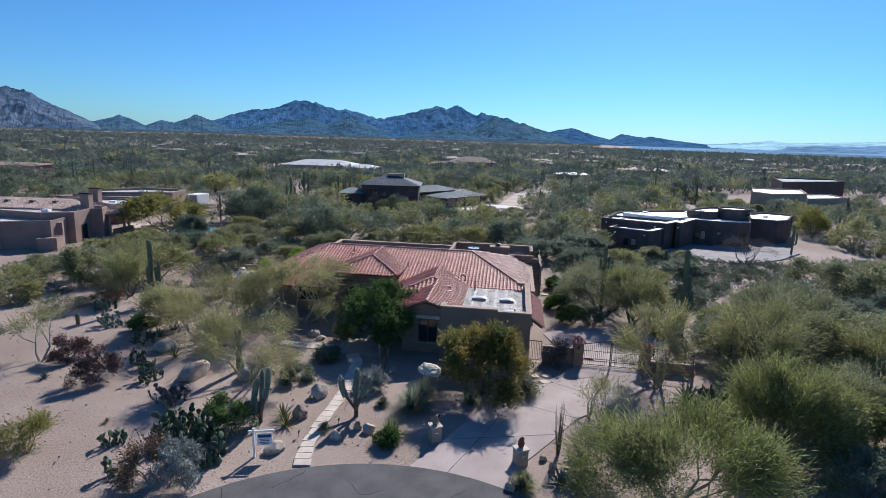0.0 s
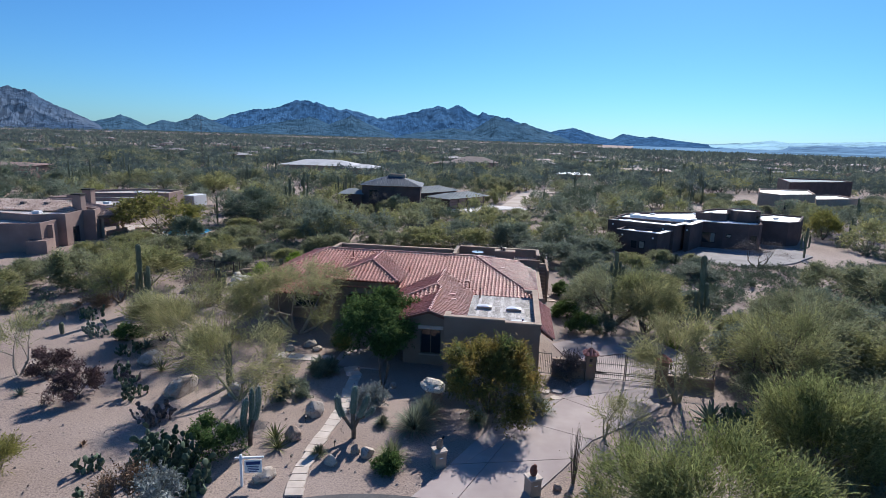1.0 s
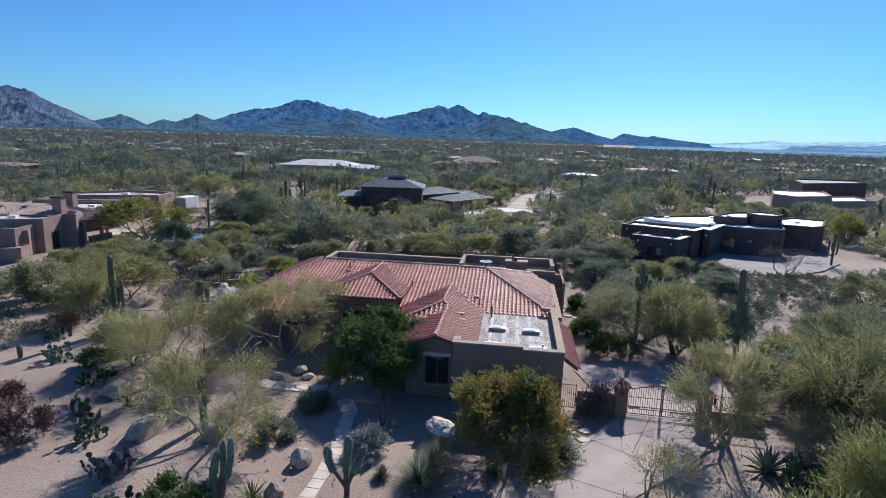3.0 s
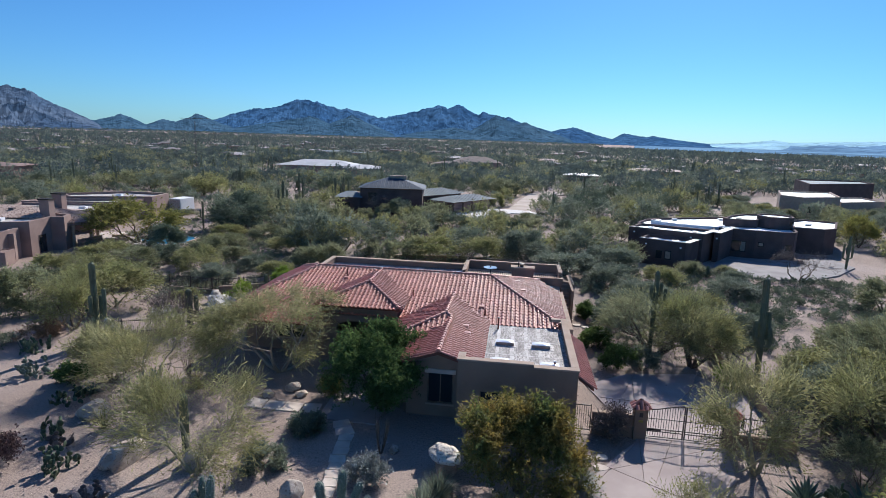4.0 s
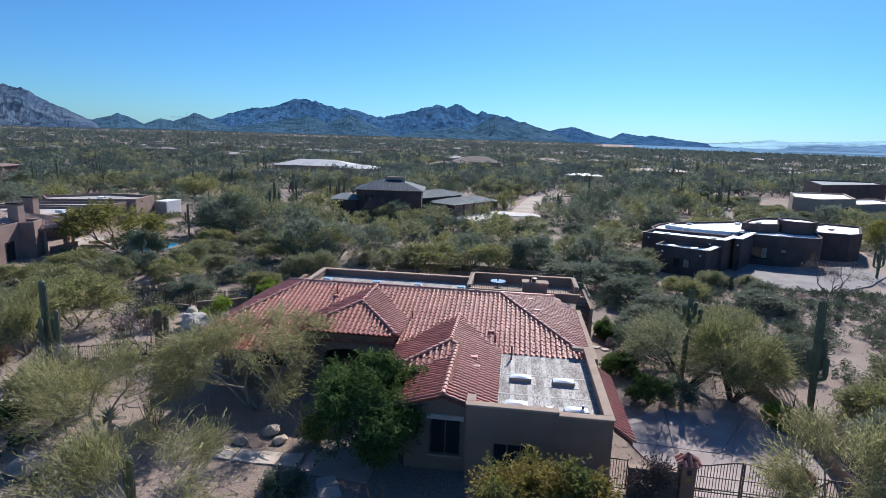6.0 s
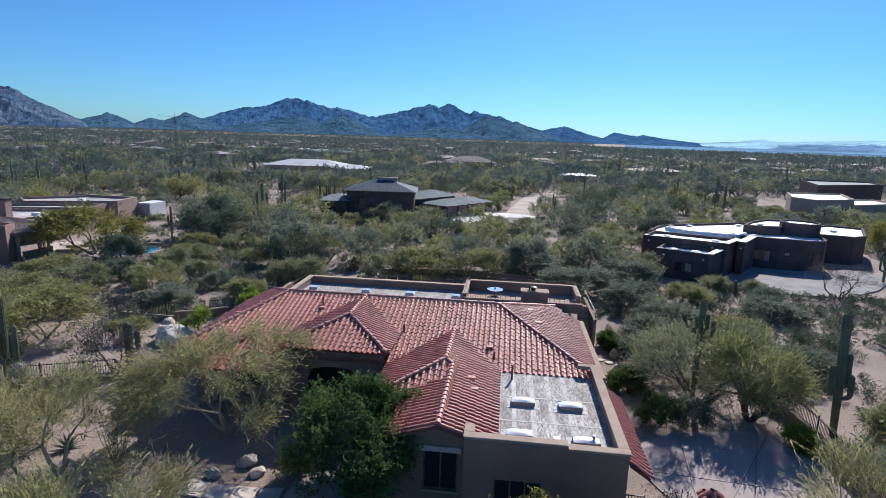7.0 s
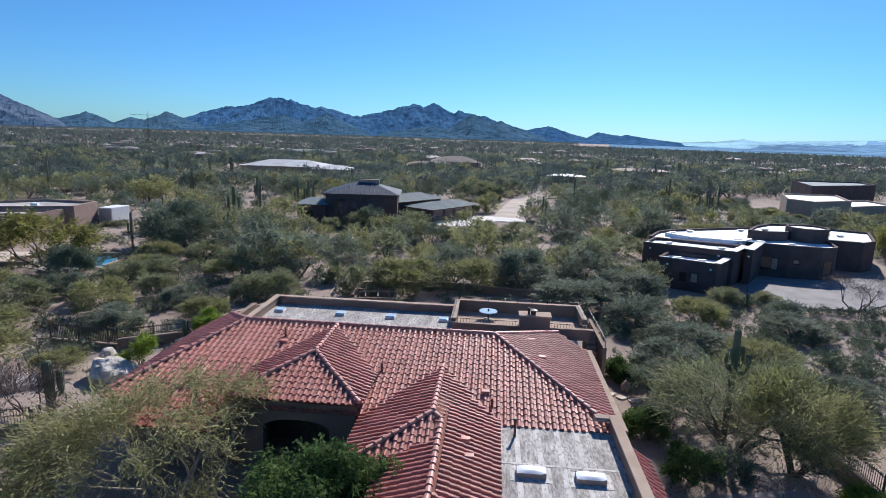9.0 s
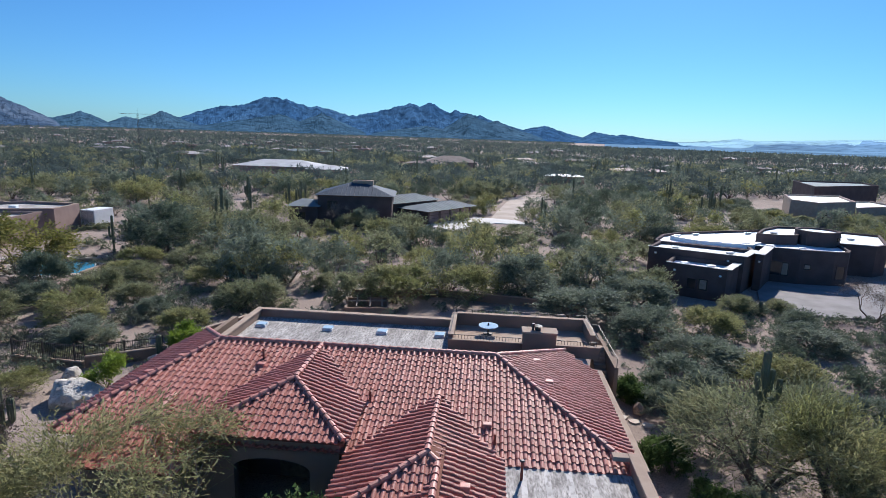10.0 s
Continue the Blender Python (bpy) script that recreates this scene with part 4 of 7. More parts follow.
def garden_wall(a, b, z, thick=0.22, cap=True, label="brown stucco garden wall"):
    m, ln = line_frame(a, b)
    w = thing("garden_wall", m, label, "wall", "garden walls")
    part("wall_body", boxes((0, ln, -thick / 2, thick / 2, -0.2, z)), M["stucco"], w)
    if cap:
        part("wall_cap", rbox(-0.03, ln + 0.03, -thick / 2 - 0.03, thick / 2 + 0.03, z, z + 0.07, 0.02), M["stucco_cap"], w)
    return w


PICKET = {}


def iron_fence(a, b, z0, z1, gap=0.13, every=2.2):
    m, ln = line_frame(a, b)
    f = thing("iron_fence", m, "dark iron picket fence on a low wall", "fence", "iron fences")
    part("rail", boxes((0, ln, -0.02, 0.02, z1 - 0.12, z1 - 0.08)), M["iron"], f)
    part("rail", boxes((0, ln, -0.02, 0.02, z0 + 0.08, z0 + 0.12)), M["iron"], f)
    key = round(z1 - z0, 2)
    if key not in PICKET:
        me = bpy.data.meshes.new("picket")
        bm = boxes((-0.01, 0.01, -0.01, 0.01, 0, z1 - z0))
        bm.to_mesh(me)
        bm.free()
        me.materials.append(M["iron"])
        PICKET[key] = me
    for k in range(int(ln / gap)):
        shared("picket", PICKET[key], f, pose(0.06 + k * gap, 0, z0))
    for k in range(int(ln / every) + 1):
        x = min(ln - 0.03, k * every)
        part("post", boxes((x - 0.03, x + 0.03, -0.03, 0.03, z0 - 0.1, z1 + 0.06)), M["iron"], f)
    return f


def gate_pillar(x, y, plate):
    p = thing("gate_pillar", pose(x, y, 0, 0, 0, -7), "square stucco gate pillar with a small clay tile cap", "pillar", "gate pillars")
    part("shaft", rbox(-0.31, 0.31, -0.31, 0.31, -0.2, 1.72, 0.03), M["stucco"], p)
    bm = bmesh.new()
    lo = [bm.verts.new((sx * 0.40, sy * 0.40, 1.72)) for sx, sy in ((-1, -1), (1, -1), (1, 1), (-1, 1))]
    hi = bm.verts.new((0, 0, 2.1))
    for i in range(4):
        bm.faces.new((lo[i - 1], lo[i], hi))
    bm.faces.new(lo[::-1])
    cap = part("cap", bm, M["tile_under"], p)
    for k in range(4):
        a = 90 * k
        for off in (-0.22, 0.0, 0.22):
            s = 1 - abs(off) * 2.2
            shared("tile", cap_mesh, cap, pose(0, 0, 0, 0, 0, a) @ Matrix.Translation((off, -0.44, 1.70)) @ pose(0, 0, 0, 42, 0, 0) @ Matrix.Diagonal((0.8, max(0.35, s) * 1.15, 0.8, 1)))
    if plate:
        part("lamp_niche", rbox(-0.09, 0.09, -0.34, -0.30, 1.28, 1.52, 0.015), M["iron"], p)
        part("plate", rbox(-0.11, 0.11, -0.335, -0.305, 1.0, 1.12, 0.01), M["yellow"], p, "yellow plate")
    else:
        part("lantern", rod(rod(bmesh.new(), (0.5, -0.1, 1.2), (0.5, -0.1, 1.5), 0.08, sides=8), (0.5, -0.1, 1.5), (0.5, -0.1, 1.6), 0.12, 0.02, sides=8), M["iron"], p)
    return p


gate_pillar(9.72, 35.42, True)
gate_pillar(14.1, 34.72, False)


def gate_leaf(hinge, to, flip):
    m, ln = line_frame(hinge, to)
    g = thing("driveway_gate", m, "closed dark iron driveway gate leaf with a curved top", "gate", "driveway gate leaves")
    rise = lambda x: 1.62 + 0.30 * (0.5 - 0.5 * math.cos(math.pi * x / ln))
    part("stile", boxes((0, 0.06, -0.03, 0.03, 0.1, rise(0) + 0.05)), M["iron"], g)
    part("stile", boxes((ln - 0.06, ln, -0.03, 0.03, 0.1, rise(ln) + 0.05)), M["iron"], g)
    for z in (0.12, 0.42, 0.55):
        part("cross_rail", boxes((0.06, ln - 0.06, -0.02, 0.02, z, z + 0.045)), M["iron"], g)
    part("cross_rail", boxes((0.06, ln - 0.06, -0.02, 0.02, 1.12, 1.15)), M["iron"], g)
    xs = [0.06 + (ln - 0.12) * k / 12 for k in range(13)]
    top = sweep(bmesh.new(), [(x, 0, rise(x)) for x in xs], [0.028] * 13, 6)
    part("top_rail", top, M["iron"], g)
    for k in range(1, int(ln / 0.125)):
        x = k * 0.125
        part("bar", boxes((x - 0.011, x + 0.011, -0.011, 0.011, 0.12, rise(x))), M["iron"], g)
    part("gate_opener", rbox(0.1, 0.75, 0.06, 0.14, 0.45, 0.52, 0.01), M["iron"], g)
    return g


gate_leaf((10.05, 35.36), (11.9, 35.07), False)
gate_leaf((13.78, 34.77), (11.93, 35.065), True)
garden_wall((7.35, 35.72), (9.41, 35.47), 1.2)
m, ln = line_frame((6.25, 35.9), (7.3, 35.74))
side_gate = thing("side_gate", m, "narrow dark iron side gate", "gate")
part("gate_frame", boxes((0, 0.04, -0.02, 0.02, 0.1, 1.6), (ln - 0.04, ln, -0.02, 0.02, 0.1, 1.6), (0.04, ln - 0.04, -0.02, 0.02, 0.14, 0.18), (0.04, ln - 0.04, -0.02, 0.02, 1.5, 1.54)), M["iron"], side_gate)
for k in range(1, 9):
    part("bar", boxes((k * 0.115 - 0.01, k * 0.115 + 0.01, -0.01, 0.01, 0.14, 1.5)), M["iron"], side_gate)
garden_wall((14.42, 34.68), (17.1, 34.2), 0.72)
iron_fence((14.45, 34.68), (17.1, 34.2), 0.79, 1.72)
garden_wall((17.2, 34.3), (18.6, 42.5), 0.7)
iron_fence((17.2, 34.3), (18.6, 42.5), 0.77, 1.65)
garden_wall((18.6, 42.5), (19.6, 54.8), 0.7)
iron_fence((18.6, 42.5), (19.6, 54.8), 0.77, 1.65)
garden_wall((-25.8, 46.3), (-20.0, 48.0), 0.35)
iron_fence((-25.8, 46.3), (-20.0, 48.0), 0.4, 1.4)
iron_fence((-20.0, 48.0), (-17.5, 46.2), 0.1, 1.3)
garden_wall((-26.5, 59.8), (-21.6, 58.9), 0.35)
garden_wall((-21.5, 58.9), (-17.3, 60.8), 0.7)
garden_wall((-17.2, 60.9), (-13.6, 66.2), 1.2)
iron_fence((-26.5, 59.8), (-21.6, 58.9), 0.4, 1.5)
iron_fence((-21.5, 58.9), (-17.3, 60.8), 0.77, 1.5)
garden_wall((-6.9, 75.7), (1.0, 76.4), 0.7)
garden_wall((1.1, 76.4), (14.0, 72.5), 0.7)
garden_wall((-24.0, 40.9), (-21.6, 41.0), 0.6)
bed = thing("timber_frame", pose(-5.1, 71.2, 0, 0, 0, 4), "low brown walled planting bed with a timber frame on top", "planter")
for r in ((-1.8, 1.8, -1.5, -1.35, 0, 0.9), (-1.8, 1.8, 1.35, 1.5, 0, 0.9), (-1.8, -1.65, -1.35, 1.35, 0, 0.9), (1.65, 1.8, -1.35, 1.35, 0, 0.9)):
    part("side", boxes(r), M["stucco"], bed)
for x in (-0.9, 0.2, 1.2):
    part("beam", boxes((x, x + 0.1, -1.4, 1.4, 0.9, 1.0)), M["pale_bark"], bed)
part("beam", boxes((-1.6, 1.6, -0.1, 0.0, 1.0, 1.1)), M["pale_bark"], bed)


# rocks
def boulder(x, y, w, h, seed, material="rock", name="boulder", label="pale weathered boulder on gravel", rough=0.22, deep=None, z=0.0, turn=None):
    bm = bmesh.new()
    bmesh.ops.create_icosphere(bm, subdivisions=4, radius=1.0)
    off = Vector((seed * 3.7, seed * 1.3, 0))
    cut_rng = random.Random(seed)
    cuts = [(Vector((cut_rng.uniform(-1, 1), cut_rng.uniform(-1, 1), cut_rng.uniform(-0.3, 1))).normalized(), cut_rng.uniform(0.62, 0.88)) for _ in range(9)]
    for v in bm.verts:
        n = v.co.normalized()
        k = 1 + rough * noise.noise(n * 1.3 + off) + rough * 0.8 * noise.noise(n * 2.9 + off) + rough * 0.35 * noise.noise(n * 7 + off) - rough * 0.5 * max(0, 0.12 - abs(noise.noise(n * 2.0 + off * 2))) * 4
        p = n * k
        for face, reach in cuts:
            over = p.dot(face) - reach
            if over > 0:
                p -= face * over * 0.9
        n, k = p, 1.12
        v.co = Vector((n.x * k * w / 2, n.y * k * (deep or w * 0.8) / 2, max(-0.06, n.z * k * h * 0.6 + h * 0.38)))
    ob = solo(name, bm, M[material], label, "rock", "", pose(x, y, z, 0, 0, seed * 47 if turn is None else turn), True)
    return tagged(ob, "", "", "garden boulders")


for x, y, w, h, s in ((-19.0, 35.7, 1.75, 0.95, 1), (-15.1, 31.7, 2.2, 1.15, 2), (-11.8, 31.6, 1.25, 0.85, 3), (-7.2, 26.9, 0.85, 0.85, 4), (-7.6, 23.5, 1.15, 0.6, 5), (-6.7, 29.6, 1.3, 0.9, 6), (-4.9, 24.8, 0.72, 0.55, 7), (-3.9, 25.9, 0.55, 0.45, 8), (-3.3, 25.6, 0.8, 0.55, 9), (-2.8, 33.3, 0.6, 0.4, 10), (5.4, 23.4, 0.4, 0.35, 11), (3.6, 21.0, 0.6, 0.5, 12), (5.7, 22.7, 0.45, 0.45, 13), (11.7, 53.8, 0.8, 0.75, 14), (-10.5, 38.6, 0.8, 0.5, 15), (-9.4, 39.6, 1.0, 0.5, 16), (-8.7, 38.9, 0.9, 0.35, 17), (9.9, 56.5, 0.7, 0.7, 18)):
    boulder(x, y, w * 0.88, h * 0.85, s, "rock_tan" if s in (4, 8, 11, 12, 13, 14, 18) else "rock")
boulder(-0.3, 31.6, 1.15, 1.0, 21, "rock_tan", "sculpted_rock", "tan rock pedestal boulder with a white hollowed top", 0.15)
boulder(-0.3, 31.6, 1.45, 0.55, 22, "white_rock", "white_rock", "white hollowed rock resting on a tan boulder", 0.4, z=0.78)
boulder(-19.4, 54.5, 2.9, 1.35, 23, "white_rock", "white_rock", "large white sculptural rock in the side garden", 0.4)
boulder(-20.9, 56.6, 1.0, 1.1, 24, "white_rock", "white_rock", "upright white sculptural rock in the side garden", 0.35)
boulder(-23.9, 53.0, 1.8, 0.8, 25, "white_rock", "white_rock", "white sculptural rock in the side garden", 0.35)
boulder(-17.2, 59.2, 1.2, 0.8, 26, "white_rock", "white_rock", "white rock by the garden wall", 0.3)
# stepping stones along the east side
steps_base = thing("stepping_stones", pose(0, 0, 0), "pale stepping stones in gravel", "path", "", "structure")
for k, (x, y) in enumerate(((10.5, 53.2), (11.1, 52.7), (11.7, 52.3), (10.2, 54.6), (10.1, 56.0), (10.6, 57.4), (7.0, 32.4), (6.5, 33.2), (7.3, 33.3))):
    rr = random.Random(k)
    part("stone", prism(bmesh.new(), [(x + (0.34 + rr.uniform(-0.08, 0.08)) * math.cos(a * math.tau / 7), y + (0.26 + rr.uniform(-0.06, 0.06)) * math.sin(a * math.tau / 7)) for a in range(7)], -0.05, 0.085), M["flagstone"], steps_base)

# pedestals with small statues at the drive's mouth
for x, y, s in ((0.15, 25.0, 1), (4.25, 23.1, 2)):
    p = thing("pedestal", pose(x, y, 0, 0, 0, 24), "square pinkish stucco pedestal beside the drive", "pedestal", "drive pedestals")
    part("shaft", rbox(-0.27, 0.27, -0.27, 0.27, -0.1, 0.78, 0.02), M["stucco_cap"], p)
    part("top", rbox(-0.31, 0.31, -0.31, 0.31, 0.78, 0.86, 0.015), M["flagstone"], p)
    part("light_slot", boxes((-0.09, 0.09, -0.278, -0.268, 0.5, 0.54)), M["white"], p)
    bm = bmesh.new()
    bmesh.ops.create_icosphere(bm, subdivisions=3, radius=0.2)
    for v in bm.verts:
        n = v.co.normalized()
        v.co = Vector((v.co.x * 0.8, v.co.y * 0.7, v.co.z * 1.3 + 0.22 + 0.0)) * (1 + 0.2 * noise.noise(n * 2 + Vector((s, 0, 0))))
    bmesh.ops.create_icosphere(bm, subdivisions=2, radius=0.1, matrix=Matrix.Translation((0.02, -0.05, 0.47)))
    solo("statue", bm, M["stucco" if s == 1 else "tile_under"], "small weathered stone statue standing on a pedestal", "statue", "", pose(x, y, 0.86, 0, 0, 24), True)

# realty sign
sign = thing("yard_sign", pose(-8.35, 22.95, 0, 0, 0, 8), "white hanging yard sign with navy printing on a post", "sign")
part("post", rbox(-0.05, 0.05, -0.05, 0.05, -0.2, 1.5, 0.01), M["white"], sign)
part("arm", rbox(-0.25, 0.95, -0.04, 0.04, 1.3, 1.38, 0.01), M["white"], sign)
board = part("board", rbox(0.14, 0.86, -0.015, 0.015, 0.62, 1.22, 0.005), M["white"], sign)
part("print", boxes((0.2, 0.8, -0.022, -0.016, 1.0, 1.15)), M["blue"], board)
for z, w in ((0.92, 0.5), (0.84, 0.44), (0.76, 0.5), (0.68, 0.36)):
    part("print", boxes((0.5 - w / 2, 0.5 + w / 2, -0.021, -0.016, z - 0.018, z + 0.018)), M["blue"], board)
for x in (0.25, 0.75):
    part("hook", rod(bmesh.new(), (x, 0, 1.21), (x, 0, 1.31), 0.01, sides=6), M["iron"], sign)

# ornament on a post, patio things, path lights
orn = thing("gourd_ornament", pose(-23.9, 45.6, 0), "pale gourd-shaped ornament on a thin post", "ornament")
part("post", rod(bmesh.new(), (0, 0, -0.1), (0, 0, 1.05), 0.03, sides=8), M["iron"], orn)
bm = bmesh.new()
bmesh.ops.create_uvsphere(bm, u_segments=20, v_segments=14, radius=0.34)
for v in bm.verts:
    t = (v.co.z + 0.34) / 0.68
    v.co = Vector((v.co.x * (1.05 - 0.75 * max(0, t - 0.45)), v.co.y * (1.05 - 0.75 * max(0, t - 0.45)), v.co.z * 1.45 + 1.5))
part("gourd", bm, M["flagstone"], orn, "", True)
umb = thing("patio_table", HOUSE @ pose(0.6, 21.6, 3.2), "round pale blue patio table on the roof deck", "table")
part("tabletop", rod(bmesh.new(), (0, 0, 0.52), (0, 0, 0.56), 0.6, sides=32), M["blue_acrylic"], umb)
part("leg", rod(bmesh.new(), (0, 0, 0), (0, 0, 0.7), 0.05, sides=10), M["iron"], umb)
part("foot", rod(bmesh.new(), (0, 0, 0), (0, 0, 0.04), 0.28, sides=16), M["iron"], umb)
for x, y in ((-6.75, 24.9), (-7.0, 28.6), (-5.0, 26.3), (-9.6, 29.6), (0.3, 27.0), (-4.4, 31.5)):
    pl = thing("path_light", pose(x, y, 0), "small dark garden spotlight on a stake", "lamp", "garden lights")
    part("stake", rod(bmesh.new(), (0, 0, -0.1), (0, 0, 0.28), 0.015, sides=6), M["iron"], pl)
    part("head", rod(bmesh.new(), (0, 0, 0.26), (0.06, -0.04, 0.38), 0.05, 0.06, sides=10), M["iron"], pl)
mast = thing("radio_mast", pose(-92.0, 215.0, 0), "tall thin lattice radio mast with crossed aerials", "mast")
for a in range(3):
    x, y = 0.25 * math.cos(a * math.tau / 3), 0.25 * math.sin(a * math.tau / 3)
    part("leg", rod(bmesh.new(), (x, y, -0.2), (x, y, 19.0), 0.035, sides=5), M["iron"], mast)
lat = bmesh.new()
for k in range(24):
    a, b = k % 3, (k + 1) % 3
    rod(lat, (0.25 * math.cos(a * math.tau / 3), 0.25 * math.sin(a * math.tau / 3), k * 0.78), (0.25 * math.cos(b * math.tau / 3), 0.25 * math.sin(b * math.tau / 3), (k + 1) * 0.78), 0.02, sides=4)
part("bracing", lat, M["iron"], mast)
part("boom", rod(bmesh.new(), (-5.2, 0, 18.6), (5.2, 0, 18.8), 0.05, sides=6), M["iron"], mast)
part("pole", rod(bmesh.new(), (0, 0, 19.0), (0, 0, 20.4), 0.04, sides=6), M["iron"], mast)
for x in (-4.8, -1.6, 1.6, 4.8):
    part("aerial", rod(bmesh.new(), (x, -2.2, 18.7), (x, 2.2, 18.7), 0.03, sides=5), M["iron"], mast)


# cacti, agaves and grasses
def column(h, r, n=12, foot=0.8):
    """Points and radii of an upright stem with a round head."""
    pts, rad = [], []
    for k in range(n + 1):
        t = k / n
        z = h * (1 - (1 - t) ** 1.6)
        pts.append((0, 0, z - 0.05 if k == 0 else z))
        left = h - z
        rad.append(r * (foot + (1 - foot) * min(1, t * 3)) * (1 if left > r else math.sqrt(max(0.02, 1 - (1 - left / r) ** 2))))
    return pts, rad


def arm_path(z0, out, rise, az, r, body):
    pts, rad = [], []
    c, s = math.cos(az), math.sin(az)
    for k in range(6):
        a = k / 5 * math.pi / 2
        d = body * 0.6 + (out - body * 0.6) * math.sin(a)
        pts.append((c * d, s * d, z0 + 0.45 * out * (1 - math.cos(a))))
        rad.append(r * 0.85)
    top = pts[-1][2]
    for k in range(1, 9):
        t = 1 - (1 - k / 8) ** 1.6
        z = top + rise * t
        left = rise * (1 - t)
        pts.append((c * out, s * out, z))
        rad.append(r * (1 if left > r else math.sqrt(max(0.03, 1 - (1 - left / r) ** 2))))
    return pts, rad


def saguaro(x, y, h, r, arms, label="tall ribbed saguaro cactus with upright arms", lean=0.0, sides=28):
    c = thing("saguaro_cactus", pose(x, y, relief(x, y), lean, lean * 0.5, 0), label, "cactus", "saguaro cacti")
    pts, rad = column(h, r)
    part("stem", sweep(bmesh.new(), pts, rad, sides, 1), M["saguaro"], c)
    for z0, out, rise, az in arms:
        p, q = arm_path(z0, out, rise, az, r * 0.72, r)
        part("arm", sweep(bmesh.new(), p, q, 20, 1), M["saguaro"], c)
    return c


saguaro(14.72, 47.93, 6.1, 0.17, ((4.2, 0.36, 0.85, 0.1), (4.0, 0.36, 0.95, 3.3), (3.8, 0.62, 0.8, -0.4)))
saguaro(20.3, 43.6, 6.8, 0.215, ((2.6, 0.42, 1.2, 3.2), (2.8, 0.42, 1.6, 0.1), (2.2, 0.5, 1.1, -0.6)), lean=-2.0)
saguaro(-25.1, 46.3, 5.75, 0.2, ((1.9, 0.42, 1.3, 0.2), (1.7, 0.8, 1.9, -0.2), (2.0, 0.4, 1.3, 4.6)))
saguaro(-20.0, 49.6, 3.1, 0.24, ((1.2, 0.5, 1.1, 0.4),), "short saguaro cactus among mesquite")
saguaro(-12.6, 32.7, 2.9, 0.2, (), "slim saguaro cactus under a palo verde")
for x, y, h in ((-27.9, 40.4, 0.9), (29.9, 72.3, 1.4), (32.4, 70.1, 1.2), (-17.6, 60.4, 1.7), (44.0, 60.0, 1.6)):
    saguaro(x, y, h, 0.17, (), "short barrel-shaped young saguaro cactus", sides=20)
far_a = saguaro(-29.7, 108.3, 6.6, 0.25, ((2.4, 0.7, 2.2, 0.4), (2.2, 0.8, 2.6, 3.3), (3.0, 0.6, 1.4, 1.9)), sides=16)
far_b = saguaro(-23.5, 124.0, 6.2, 0.22, ((2.6, 0.6, 1.6, 2.8),), sides=16)
far_c = saguaro(-30.4, 124.8, 5.9, 0.2, (), "single-stem saguaro cactus among desert trees", sides=16)
for k, (x, y, h) in enumerate(((-27.9, 100.2, 4.0), (-37.8, 93.7, 4.4), (-47.5, 124.0, 3.2), (-51.4, 147.2, 6.2), (-22.6, 125.6, 5.0), (-21.6, 128.6, 6.0), (-33.8, 135.1, 5.9), (20.4, 118.6, 4.4), (34.5, 153.5, 6.8), (50.5, 78.9, 4.2), (65.5, 91.4, 4.6), (-85.9, 128.8, 4.0), (-81.8, 126.9, 4.4), (22.6, 131.3, 4.3), (-61.5, 175.9, 6.1), (-24.0, 136.3, 5.2), (-104.1, 182.4, 5.4), (-105.3, 215.1, 6.4), (33.1, 190.5, 5.7), (55.1, 134.2, 5.0), (73.4, 166.0, 6.6), (60.2, 140.1, 5.6), (67.5, 150.3, 6.2), (-40.2, 131.0, 5.4), (-57.0, 139.0, 5.8), (81.0, 182.0, 6.4))):
    copy_thing((far_a, far_b, far_c)[k % 3], pose(x, y, -0.1, 0, 0, k * 77) @ Matrix.Scale(h / 6.2, 4))


def spine_fuzz(rng, pts, radii, per, length):
    out = []
    p, r = np.array(pts, float), np.array(radii, float)
    i = rng.integers(0, len(p) - 1, per)
    f = rng.random(per)[:, None]
    c = p[i] * (1 - f) + p[i + 1] * f
    n = rng.normal(size=(per, 3))
    n /= np.linalg.norm(n, axis=1, keepdims=True)
    rr = r[i][:, None]
    w = np.cross(n, rng.normal(size=(per, 3)))
    w /= np.linalg.norm(w, axis=1, keepdims=True) + 1e-6
    v = np.stack([c + n * rr * 0.95 - w * 0.012, c + n * rr * 0.95 + w * 0.012, c + n * (rr + length)], axis=1).reshape(-1, 3)
    return v, np.arange(len(v)).reshape(-1, 3)


def fuzzy_cactus(x, y, branches, label):
    c = thing("branching_cactus", pose(x, y, 0), label, "cactus", "branching garden cacti")
    rng = np.random.default_rng(int(abs(x * 10)))
    for pts, r, woody in branches:
        fine, rad = [], []
        n = 14
        for k in range(n + 1):
            t = k / n * (len(pts) - 1)
            i = min(int(t), len(pts) - 2)
            fine.append(tuple(Vector(pts[i]).lerp(Vector(pts[i + 1]), t - i)))
            rad.append(r * (1 if k < n - 1 or woody else (0.8 if k == n - 1 else 0.35)))
        part("trunk" if woody else "arm", sweep(bmesh.new(), fine, rad, 16, 0 if woody else 1), M["bark"] if woody else M["cereus"], c, "" if woody else "blue-green arm bristling with pale spines", woody)
        if not woody:
            v, f = spine_fuzz(rng, fine, rad, 900, 0.07)
            shared("bristle", tri_mesh("bristle", v, f, [LEAF["silver"]]), c)
    return c


